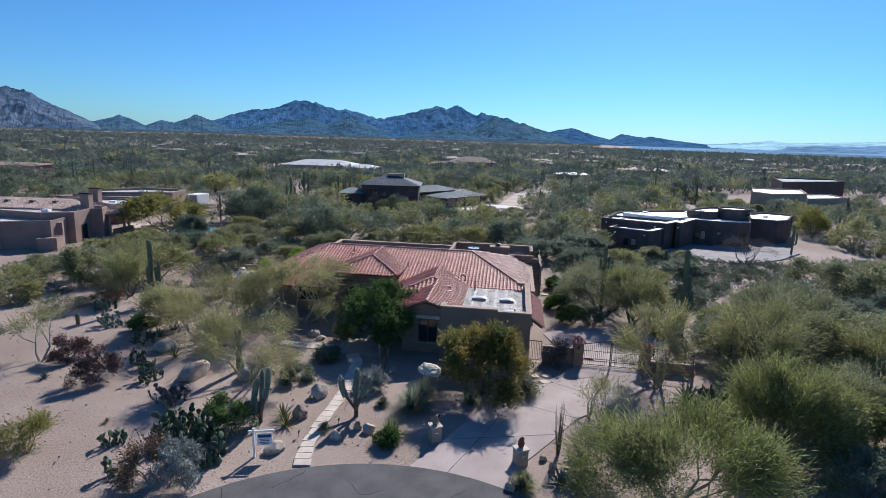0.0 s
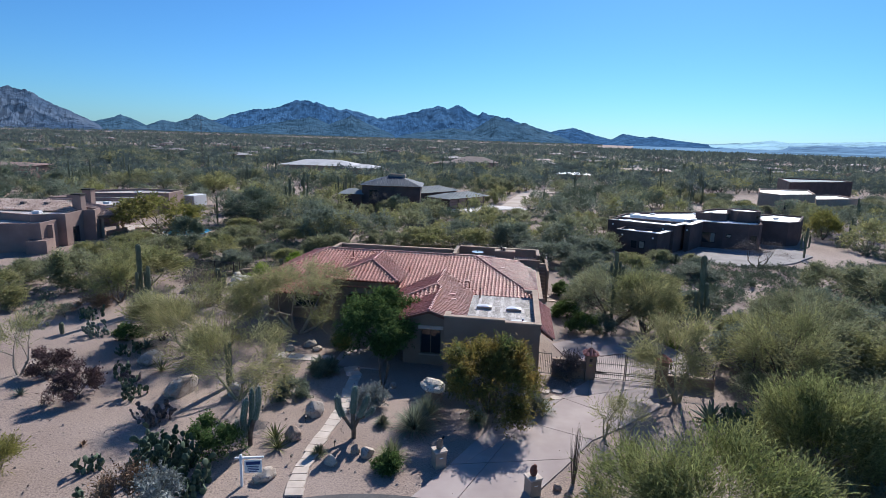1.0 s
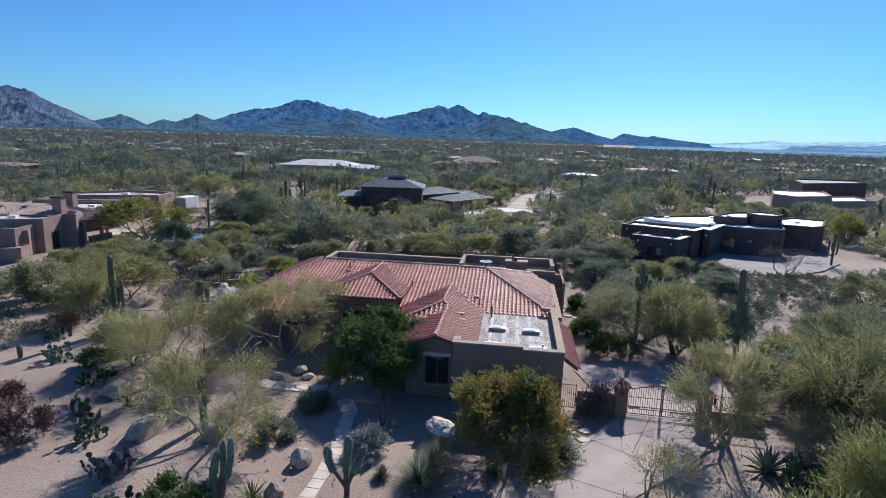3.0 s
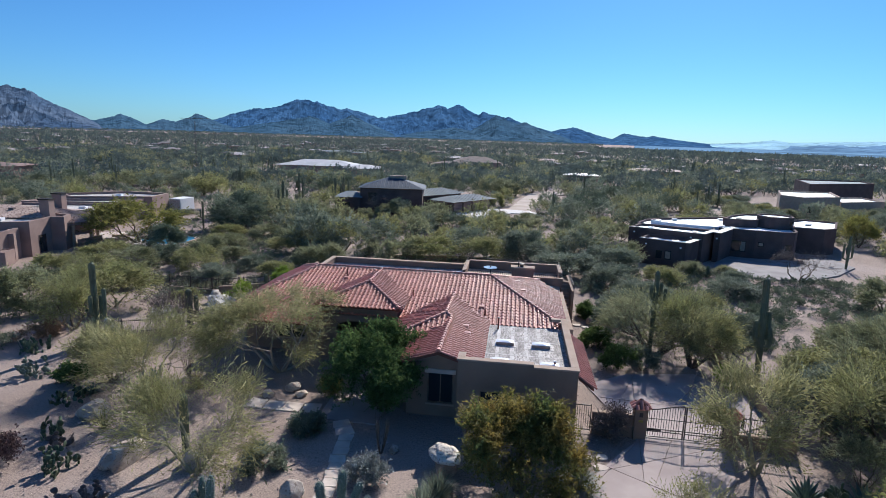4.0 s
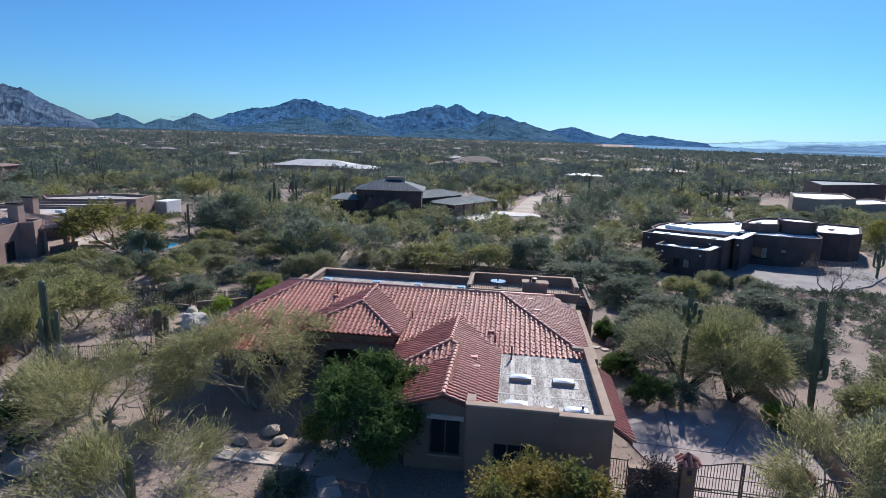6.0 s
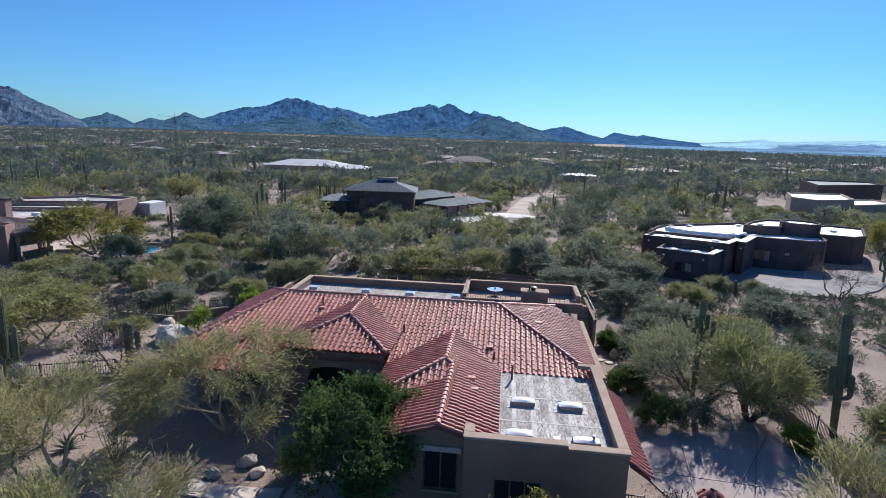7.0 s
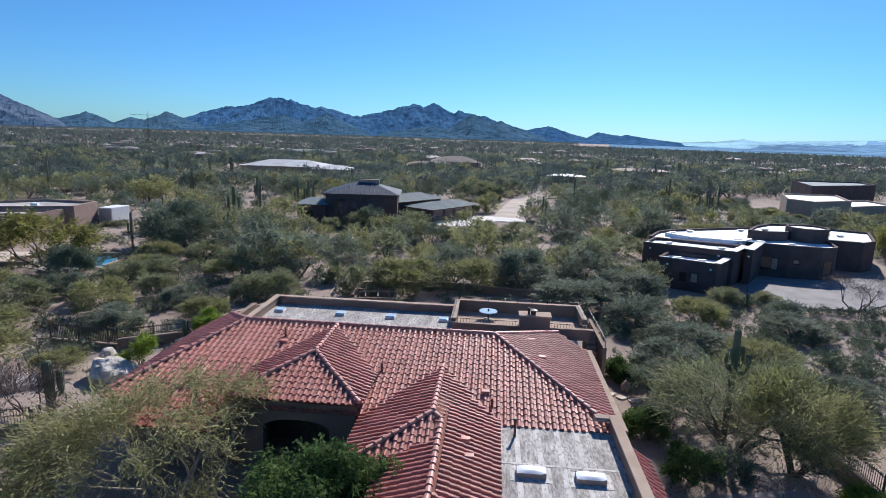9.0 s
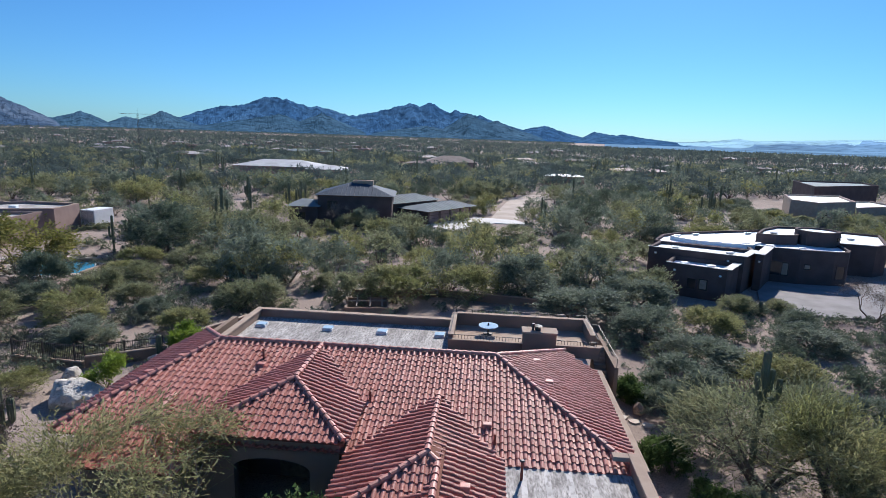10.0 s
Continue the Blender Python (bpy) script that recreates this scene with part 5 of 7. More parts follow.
fuzzy_cactus(-4.2, 27.2, (
    (((0, 0, -0.1), (0.0, 0, 0.5), (-0.1, 0, 0.75)), 0.12, True), (((0, 0, 0.4), (-0.45, 0.1, 1.0), (-0.62, 0.1, 1.2)), 0.09, True), (((0, 0, 0.5), (0.2, 0, 1.0), (0.32, 0, 1.25)), 0.10, True), (((-0.05, 0, 0.6), (-0.05, 0.1, 1.4)), 0.1, True), (((0.25, 0, 1.05), (0.6, 0, 1.25)), 0.07, True),
    (((-0.6, 0.1, 1.15), (-0.78, 0.1, 1.6), (-0.85, 0.1, 2.25)), 0.17, False), (((-0.05, 0.1, 1.35), (0.0, 0.1, 2.0), (0.05, 0.1, 2.75)), 0.17, False), (((0.3, 0, 1.2), (0.5, 0, 1.7), (0.72, 0, 2.35)), 0.16, False), (((0.6, 0, 1.25), (0.85, 0, 1.45), (1.0, 0, 1.7)), 0.13, False)), "branching cactus with fuzzy pale-spined arms on gravel")
fuzzy_cactus(-9.1, 26.2, (
    (((0, 0, -0.1), (0.0, 0, 0.5), (0.15, 0, 1.2), (0.3, 0, 1.5)), 0.11, True), (((0, 0, 0.3), (-0.25, 0, 0.6)), 0.1, True),
    (((0.28, 0, 1.4), (0.45, 0, 2.2), (0.5, 0, 3.1)), 0.14, False), (((-0.25, 0, 0.55), (-0.3, 0, 1.4), (-0.1, 0, 2.5)), 0.16, False), (((-0.1, 0.1, 0.6), (0.05, 0.2, 1.5), (0.1, 0.2, 2.9)), 0.13, False), (((-0.2, -0.1, 0.5), (-0.55, -0.1, 0.8), (-0.6, -0.1, 1.3)), 0.13, False)), "leaning branching cactus with fuzzy arms beside a green bush")


pad_bm = bmesh.new()
bmesh.ops.create_icosphere(pad_bm, subdivisions=2, radius=1.0)
for v in pad_bm.verts:
    v.co = Vector((v.co.x * 0.13 * (1.0 + 0.25 * v.co.z), v.co.y * 0.028, v.co.z * 0.17 + 0.16))
PAD = {}
for key in ("pad", "pad_purple", "agave"):
    PAD[key] = bpy.data.meshes.new("pad")
    pad_bm.to_mesh(PAD[key])
    PAD[key].shade_smooth()
    PAD[key].materials.append(M[key])
pad_bm.free()


def prickly_pear(x, y, w, h, n, seed, skin="pad", label="prickly pear cactus clump of flat green pads"):
    rng = random.Random(seed)
    c = thing("prickly_pear", pose(x, y, relief(x, y)), label, "cactus", "prickly pears")
    tips = []
    size = 0.78 if h < 1.5 else 1.0
    n = int(n * 2.8)
    base = max(5, n // 4)
    for k in range(n):
        if k < base or not tips:
            a, d = rng.uniform(0, math.tau), math.sqrt(rng.random()) * w * 0.40
            p, lean = Vector((d * math.cos(a), d * math.sin(a), -0.03)), rng.uniform(-35, 35)
        else:
            p, lean = rng.choice(tips[-max(8, base * 2):])
            lean += rng.uniform(-45, 45)
        s = size * rng.uniform(0.75, 1.25)
        m = Matrix.Translation(p) @ pose(0, 0, 0, rng.uniform(-25, 25), 0, rng.uniform(0, 360)) @ pose(0, 0, 0, 0, max(-60, min(60, lean)), 0) @ Matrix.Scale(s, 4)
        shared("pad", PAD[skin], c, m)
        end = m @ Vector((rng.uniform(-0.08, 0.08), 0, 0.30))
        if end.z < h - 0.25 and math.hypot(end.x, end.y) < w * 0.55:
            tips.append((end, lean))
    return c


for x, y, w, h, n, s, skin in ((-15.4, 23.6, 1.15, 0.85, 16, 1, "pad"), (-13.9, 21.0, 0.9, 0.9, 12, 2, "pad"), (-28.2, 44.2, 2.6, 1.1, 34, 3, "pad"), (-21.0, 37.2, 1.9, 0.85, 26, 4, "pad"), (-19.5, 33.5, 1.3, 1.0, 20, 5, "pad"), (-17.4, 30.9, 1.7, 1.2, 26, 6, "pad"), (-14.9, 28.2, 2.3, 1.3, 44, 7, "pad_purple"), (-12.3, 24.4, 3.4, 2.1, 120, 8, "pad"), (-10.6, 22.6, 2.2, 1.6, 50, 9, "pad"), (16.2, 28.9, 2.4, 2.0, 60, 10, "pad"), (-25.3, 40.4, 2.0, 1.2, 34, 11, "agave"), (-18.5, 32.6, 1.0, 0.8, 14, 12, "pad_purple")):
    prickly_pear(x, y, w, h, n, s, skin, "purple-grey prickly pear cactus clump" if skin == "pad_purple" else "prickly pear cactus clump of flat green pads")


def blade_mesh(name, length, width, bend, material):
    bm = bmesh.new()
    n = 5
    rows = []
    for k in range(n + 1):
        t = k / n
        wd = width * (0.7 + 0.9 * t - 1.6 * t * t) if k < n else 0.004
        z, y = length * t * (1 - 0.25 * bend * t), bend * length * 0.5 * t * t
        rows.append([bm.verts.new((-wd / 2, y, z)), bm.verts.new((0, y + wd * 0.25, z)), bm.verts.new((wd / 2, y, z))])
    for a, b in zip(rows, rows[1:]):
        for i in range(2):
            bm.faces.new((a[i], a[i + 1], b[i + 1], b[i]))
    me = bpy.data.meshes.new(name)
    bm.to_mesh(me)
    bm.free()
    me.materials.append(M[material])
    return me


BLADE = {"agave": blade_mesh("leaf", 0.8, 0.16, 0.25, "agave"), "yucca": blade_mesh("leaf", 0.8, 0.07, 0.1, "yucca")}


def rosette(x, y, w, h, n, seed, kind="agave", label="blue-green agave rosette of stiff pointed leaves"):
    rng = random.Random(seed)
    c = thing("agave" if kind == "agave" else "yucca", pose(x, y, relief(x, y)), label, "plant", "agaves and yuccas")
    for k in range(n):
        t = k / n
        tilt = 8 + 72 * t ** 0.8
        s = max(h, w / 2) / 0.8 * rng.uniform(0.85, 1.1)
        shared("leaf", BLADE[kind], c, pose(0, 0, 0, 0, 0, k * 137.5) @ pose(0, 0, 0, -tilt, 0, 0) @ Matrix.Scale(s, 4))
    return c


for x, y, w, h, n, s, kind in ((-23.7, 30.6, 1.0, 0.6, 18, 1, "agave"), (-17.6, 34.5, 1.5, 1.05, 30, 2, "yucca"), (-8.1, 26.9, 1.0, 0.9, 34, 3, "yucca"), (-7.7, 26.0, 1.0, 0.9, 34, 4, "yucca"), (5.9, 21.6, 1.3, 0.8, 30, 5, "agave"), (6.6, 21.2, 1.2, 0.75, 26, 6, "agave"), (6.9, 22.8, 1.0, 0.9, 30, 7, "agave"), (-18.1, 40.5, 1.1, 0.8, 24, 8, "agave"), (-20.5, 38.2, 1.3, 0.8, 26, 9, "agave"), (15.2, 30.2, 2.0, 1.3, 36, 10, "agave"), (17.3, 29.6, 2.0, 1.4, 36, 11, "agave"), (17.0, 27.6, 1.8, 1.3, 30, 12, "agave"), (36.5, 66.5, 1.6, 1.0, 20, 13, "agave")):
    rosette(x, y, w, h, n, s, kind, "yellow-green yucca with stiff pointed leaves" if kind == "yucca" else "blue-green agave rosette of stiff pointed leaves")


def grass_tuft(x, y, w, h, n, seed, leaf, label, name="sotol"):
    """A dense tuft of thin arching blades."""
    rng = np.random.default_rng(seed)
    az, tilt = rng.uniform(0, math.tau, n), np.radians(rng.uniform(4, 82, n))
    ln = max(h, w / 2) * rng.uniform(0.75, 1.1, n)
    d = np.stack([np.cos(az) * np.sin(tilt), np.sin(az) * np.sin(tilt), np.cos(tilt)], 1)
    side = np.stack([-np.sin(az), np.cos(az), np.zeros(n)], 1) * 0.018
    a = d * 0.05
    b = d * (ln * 0.6)[:, None]
    e = d * ln[:, None] - np.array([0, 0, 1]) * (0.22 * ln * np.sin(tilt))[:, None]
    v = np.stack([a - side, a + side, b + side, b - side, e], 1).reshape(-1, 3)
    k = (np.arange(n) * 5)[:, None, None]
    f = (np.array([[0, 1, 2], [0, 2, 3], [3, 2, 4]])[None] + k).reshape(-1, 3)
    v[:, 2] = np.maximum(v[:, 2], 0.0)
    c = thing(name, pose(x, y, relief(x, y)), label, "plant", "grassy tufts")
    shared("foliage", tri_mesh("foliage", v, f, [LEAF[leaf]]), c)
    return c


for x, y, w, h, n, s, leaf in ((-2.1, 25.2, 0.9, 1.2, 260, 1, "mesquite"), (-1.2, 28.2, 1.8, 1.6, 520, 2, "grey"), (-0.6, 29.6, 1.4, 1.4, 420, 3, "grey"), (-2.9, 28.6, 0.95, 0.65, 300, 4, "scrub"), (5.5, 30.7, 1.7, 1.45, 520, 5, "silver"), (4.1, 21.2, 1.4, 0.9, 420, 6, "mesquite"), (2.2, 29.2, 1.2, 0.9, 320, 7, "grey"), (-7.0, 34.9, 1.2, 0.9, 320, 8, "mesquite"), (-5.6, 25.6, 0.6, 0.6, 160, 9, "mesquite"), (-17.0, 25.7, 0.5, 0.35, 40, 10, "brown")):
    grass_tuft(x, y, w, h, n, s, leaf, "small dry brown weed on gravel" if s == 10 else "tuft of thin arching green blades on gravel")


def wands(x, y, h, n, seed, spread_by, material="bark", label="ocotillo of thin bare upright wands"):
    rng = random.Random(seed)
    c = thing("ocotillo", pose(x, y, relief(x, y)), label, "plant", "ocotillos")
    for k in range(n):
        a, t = rng.uniform(0, math.tau), rng.uniform(0.2, 1) * spread_by
        ln = h * rng.uniform(0.7, 1.0)
        bm = bmesh.new()
        p = Vector((0.05 * math.cos(a), 0.05 * math.sin(a), -0.05))
        for i in range(3):
            q = p + Vector((math.cos(a) * t * ln / 3 * (1 - 0.25 * i), math.sin(a) * t * ln / 3 * (1 - 0.25 * i), ln / 3))
            rod(bm, p, q, 0.022 - 0.006 * i, 0.016 - 0.005 * i, 5)
            p = q
        part("wand", bm, M[material], c)
    return c


wands(6.2, 23.9, 3.0, 18, 1, 0.14)
wands(-3.4, 33.0, 2.2, 16, 2, 0.3)
wands(-15.0, 39.2, 2.4, 20, 3, 0.45)
wands(-16.2, 41.0, 2.0, 12, 4, 0.4)


def distant_saguaros():
    """Far saguaros on the plain, in one mesh."""
    rng = random.Random(8)
    segs = []
    for k in range(330):
        a, d = radians(rng.uniform(-44, 46)), math.sqrt(135 ** 2 + (560 ** 2 - 135 ** 2) * rng.random())
        x, y = d * math.sin(a), d * math.cos(a)
        if 70 < x < 130 and 125 < y < 185 or -24 < x < 20 and 110 < y < 136 or -70 < x < -14 and (y < 115 or 205 < y < 245):
            continue
        h, r = rng.uniform(4.5, 8.0), rng.uniform(0.17, 0.24)
        segs += [(x, y, -0.2, x, y, h * 0.96, r, r), (x, y, h * 0.96, x, y, h, r, r * 0.3)]
        for n in range(rng.choice((0, 1, 2, 2, 3))):
            b, o, z = rng.uniform(0, math.tau), rng.uniform(0.5, 0.8), h * rng.uniform(0.35, 0.6)
            ax, ay = x + o * math.cos(b), y + o * math.sin(b)
            segs += [(x, y, z, ax, ay, z + 0.2, r * 0.7, r * 0.7), (ax, ay, z + 0.1, ax, ay, z + h * rng.uniform(0.2, 0.35), r * 0.75, r * 0.6)]
    v, f = tube_arrays(segs, 7)
    tagged(new("distant_saguaros", tri_mesh("distant_saguaros", v, f, [M["saguaro"]])), "distant saguaro cacti standing among desert trees", "cacti", "", "stuff")


distant_saguaros()


def pebbles():
    """Loose stones on the garden gravel."""
    rng = np.random.default_rng(4)
    n = 6000
    x, y = rng.uniform(-32, 24, n), rng.uniform(17, 62, n)
    s = rng.gamma(2.0, 0.012, n) + 0.015
    keep = (np.hypot(x + 2.5, y - 11.4) > 11.5)
    x, y, s = x[keep], y[keep], s[keep]
    base = np.array([[1, 0, 0], [0, 1, 0], [-1, 0, 0], [0, -1, 0], [0, 0, 0.8], [0, 0, -0.6]])
    tri = np.array([[0, 1, 4], [1, 2, 4], [2, 3, 4], [3, 0, 4]])
    v = base[None] * (s[:, None, None] * rng.uniform(0.6, 1.3, (len(s), 6, 1))) + np.stack([x, y, np.full(len(s), 0.03)], 1)[:, None, :]
    f = tri[None] + (np.arange(len(s)) * 6)[:, None, None]
    tagged(new("pebbles", tri_mesh("pebbles", v.reshape(-1, 3), f.reshape(-1, 3), [M["pebble"]])), "loose small stones on the gravel", "stones", "", "stuff")


pebbles()

# neighbouring houses
def flat_block(parent, pts, z1, wall, roof, drop=0.35, thick=0.3, name="block", cap=None):
    """A stucco block with parapets and a roof deck below their top; pts anticlockwise."""
    n = len(pts)
    c = Vector((sum(p[0] for p in pts) / n, sum(p[1] for p in pts) / n))
    bm = bmesh.new()
    outer = [Vector(p) for p in pts]
    inner = []
    for i in range(n):
        a, b, d = outer[i - 1], outer[i], outer[(i + 1) % n]
        e0, e1 = (b - a).normalized(), (d - b).normalized()
        n0, n1 = Vector((-e0.y, e0.x)), Vector((-e1.y, e1.x))
        k = n0 + n1
        inner.append(b + k * (thick / max(0.3, k.dot(n0))))
    lo = [bm.verts.new((*p, -0.2)) for p in outer]
    hi = [bm.verts.new((*p, z1)) for p in outer]
    ih = [bm.verts.new((*p, z1)) for p in inner]
    il = [bm.verts.new((*p, z1 - drop)) for p in inner]
    for i in range(n):
        j = (i + 1) % n
        bm.faces.new((lo[i], lo[j], hi[j], hi[i]))
        bm.faces.new((hi[i], hi[j], ih[j], ih[i]))
        bm.faces.new((ih[i], ih[j], il[j], il[i]))
    part("wall", bm, wall, parent)
    bm = bmesh.new()
    bm.faces.new([bm.verts.new((*p, z1 - drop)) for p in inner])
    bmesh.ops.triangulate(bm, faces=bm.faces[:])
    part("roof", bm, roof, parent)


def plain_window(parent, a, b, z0, z1, material=None):
    """A pane with a frame, set on the wall from plan point a to b (its outside on the right)."""
    a, b = Vector(a), Vector(b)
    d = (b - a).normalized()
    m = Matrix(((d.x, d.y, 0, a.x), (d.y, -d.x, 0, a.y), (0, 0, 1, 0), (0, 0, 0, 1)))
    ln = (b - a).length
    w = part("window", box(bmesh.new(), 0, ln, -0.05, 0.03, z0, z1, m), M["glass"], parent, "dark window")
    fr = bmesh.new()
    for r in ((-0.06, 0, -0.05, 0.06, z0 - 0.06, z1 + 0.06), (ln, ln + 0.06, -0.05, 0.06, z0 - 0.06, z1 + 0.06), (0, ln, -0.05, 0.06, z0 - 0.06, z0), (0, ln, -0.05, 0.06, z1, z1 + 0.06)):
        box(fr, *r, m)
    part("frame", fr, material or M["dark_stucco"], w)


# dark flat-roofed house to the east
dark = thing("flat_roofed_house", pose(0, 0, 0), "dark brown stucco house with white flat roofs and grey copings", "house")


def strip(a, b, width, z0, z1):
    """An upright slab along a plan line."""
    a, b = Vector(a), Vector(b)
    d = (b - a).normalized()
    n = Vector((-d.y, d.x)) * width / 2
    return prism(bmesh.new(), (tuple(a - n), tuple(b - n), tuple(b + n), tuple(a + n)), z0, z1)


def ring_of(cx, cy, rx, ry, n=24):
    return [(cx + rx * math.cos(k * math.tau / n), cy + ry * math.sin(k * math.tau / n)) for k in range(n)]


flat_block(dark, [(24.2, 79.7), (28.8, 76.4), (31.9, 79.8), (26.5, 83.0)], 3.2, M["dark_stucco"], M["white_roof"], 0.4)
flat_block(dark, [(24.3, 84.4), (32.3, 79.7), (35.7, 83.3), (27.0, 88.1)], 3.9, M["dark_stucco"], M["white_roof"], 0.32)
flat_block(dark, [(35.8, 83.9), (36.8, 86.7), (38.9, 85.9), (41.6, 84.5), (44.9, 83.7), (46.6, 83.9), (47.5, 84.9), (48.8, 88.0), (50.0, 91.5), (53.0, 97.0), (46.5, 99.3), (41.6, 98.0), (35.1, 96.0), (32.1, 94.9), (29.4, 93.0), (26.9, 89.2), (27.2, 88.3)], 3.85, M["dark_stucco"], M["white_roof"], 0.28)
flat_block(dark, [(50.2, 90.3), (53.8, 88.8), (56.4, 90.2), (61.6, 97.7), (57.7, 100.3), (53.2, 97.4)], 3.7, M["dark_stucco"], M["white_roof"], 0.25)
flat_block(dark, [(39.7, 90.2), (41.6, 89.2), (44.2, 89.3), (46.5, 92.0), (49.1, 96.5), (46.0, 96.5), (42.7, 93.9)], 4.75, M["dark_stucco"], M["white_roof"], 0.25)
flat_block(dark, ring_of(47.3, 90.3, 2.4, 2.3), 5.3, M["dark_stucco"], M["white_roof"], 0.2)
part("fin_wall", strip((34.8, 81.2), (38.7, 85.8), 0.75, -0.2, 3.9), M["dark_stucco"], dark)
each_cap = (((34.7, 81.05), (38.75, 85.85), 0.95, 3.9), ((32.15, 79.75), (35.55, 83.35), 0.8, 3.9), ((28.9, 76.6), (31.7, 79.7), 0.75, 3.2))
for a, b, w, z in each_cap:
    part("coping", strip(a, b, w, z, z + 0.06), M["coping"], dark, "wide grey coping")
for a, b in (((24.25, 84.55), (32.1, 79.95)), ((24.3, 79.85), (28.7, 76.7)), ((37.1, 86.85), (41.7, 84.75)), ((41.7, 84.75), (44.9, 83.95)), ((50.5, 90.45), (53.7, 89.1))):
    z = 3.2 if b[0] < 29 else 3.9 if b[0] < 33 else 3.7 if a[0] > 50 else 3.85
    part("coping", strip(a, b, 0.22, z, z + 0.05), M["coping"], dark, "grey coping")
for a, b in (((29.7, 91.0), (31.4, 88.3)), ((31.4, 88.3), (36.6, 86.0)), ((36.6, 86.0), (38.8, 88.0))):
    part("roof_step", strip(a, b, 0.45, 3.5, 4.05), M["white_roof"], dark, "low white step across the roof")
for a, b, z0, z1, pane_reflection in (((26.0, 78.41), (26.6, 77.98), 0.9, 1.9, False), ((26.85, 77.8), (27.5, 77.33), 0.9, 2.0, True), ((39.1, 85.8), (40.0, 85.33), 0.8, 2.3, False), ((40.05, 85.3), (40.7, 84.97), 0.8, 2.3, True), ((42.0, 84.4), (42.7, 84.23), 1.7, 2.3, True), ((45.3, 83.75), (46.3, 83.87), 0.8, 2.2, False)):
    plain_window(dark, a, b, z0, z1)
    # a pale strip over some panes imitates the sky's reflection in the glass
    if pane_reflection:
        p, q = Vector(a), Vector(b)
        n = Vector((q.y - p.y, p.x - q.x)).normalized() * 0.05
        part("pane_reflection", strip(tuple(p.lerp(q, 0.12) + n), tuple(p.lerp(q, 0.88) + n), 0.02, z0 + 0.1, z1 - 0.1), M["pale_bark"], dark, "pale strip painted as a window reflection")
for k in range(4):
    a = radians(-62 + 13 * k)
    part("tower_window", box(bmesh.new(), -0.16, 0.16, -0.04, 0.04, 4.25, 4.7, pose(47.3 + 2.4 * math.cos(a), 90.3 + 2.3 * math.sin(a), 0, 0, 0, math.degrees(a) + 90)), M["glass"], dark, "small dark window slot")
for x, y, z in ((24.9, 84.0, 3.3), (31.0, 80.4, 3.3), (34.6, 80.9, 3.2), (24.9, 79.15, 2.55), (28.3, 76.7, 2.55)):
    part("wall_lamp", rbox(x - 0.09, x + 0.09, y - 0.12, y + 0.06, z - 0.09, z + 0.09, 0.02), M["white"], dark, "small white wall lamp")
for x, y, z in ((26.6, 80.6, 2.8), (28.7, 79.3, 2.8), (27.6, 85.2, 3.58), (32.4, 82.6, 3.58), (39.9, 87.6, 3.57), (42.9, 86.2, 3.57), (42.6, 91.4, 4.5), (55.0, 94.6, 3.45), (31.5, 93.2, 3.57), (34.5, 94.6, 3.57), (42.5, 96.6, 3.57), (37.6, 88.6, 3.57)):
    vent = part("roof_vent", rbox(x - 0.42, x + 0.42, y - 0.25, y + 0.25, z + 0.12, z + 0.26, 0.04), M["white"], dark)
    part("curb", boxes((x - 0.3, x + 0.3, y - 0.17, y + 0.17, z, z + 0.12)), M["stucco_cap"], vent)

# pale house further east
pale = thing("pale_flat_roofed_house", pose(0, 0, 0), "pale stucco house with white flat roofs", "house")
flat_block(pale, [(75, 137), (77, 131.5), (87.7, 135.5), (95, 150), (82, 150)], 4.6, M["stucco_cap"], M["white_roof"])
flat_block(pale, [(88.0, 135.6), (102, 141), (104, 152), (95.2, 149)], 3.4, M["stucco_cap"], M["white_roof"])
flat_block(pale, [(94, 157), (119, 168), (124, 180), (104, 180)], 6.0, M["dark_stucco"], M["metal_roof"])
for a, b in (((78.5, 132.05), (79.7, 132.5)), ((81.5, 133.2), (82.7, 133.65)), ((84.4, 134.25), (85.6, 134.7))):
    plain_window(pale, a, b, 1.2, 2.6)

# house to the west with a tiled wing and a pool
west = thing("mauve_stucco_house", pose(0, 0, 0), "mauve brown stucco house with pale tiled and flat roofs", "house")
flat_block(west, [(-62, 72.4), (-51.5, 70.0), (-48.0, 71.4), (-48.3, 75.3), (-46.9, 75.7), (-47.6, 78.0), (-50.0, 78.5), (-62, 78.5)], 4.1, M["mauve_stucco"], M["tan_flat_roof"])
flat_block(west, [(-66, 63.6), (-56.0, 64.4), (-51.7, 66.6), (-48.4, 67.4), (-48.6, 70.6), (-50.4, 71.0), (-66, 73.0)], 3.5, M["mauve_stucco"], M["tan_flat_roof"])
flat_block(west, [(-49.1, 65.6), (-47.0, 66.2), (-47.5, 68.2), (-49.5, 67.6)], 1.6, M["mauve_stucco"], M["mauve_stucco"], 0.1, 0.2)
flat_block(west, [(-62.0, 99.5), (-50.1, 102.6), (-50.3, 108.7), (-58.5, 109.8), (-66, 104.0)], 3.6, M["mauve_stucco"], M["tan_flat_roof"])
flat_block(west, [(-66, 94.2), (-51.6, 96.4), (-51.2, 102.0), (-62.2, 99.3), (-66, 98.4)], 3.3, M["mauve_stucco"], M["tan_flat_roof"])
flat_block(west, [(-62, 84.6), (-51.2, 87.6), (-50.4, 90.8), (-52.0, 96.2), (-66, 94.0)], 3.15, M["mauve_stucco"], M["tan_flat_roof"])
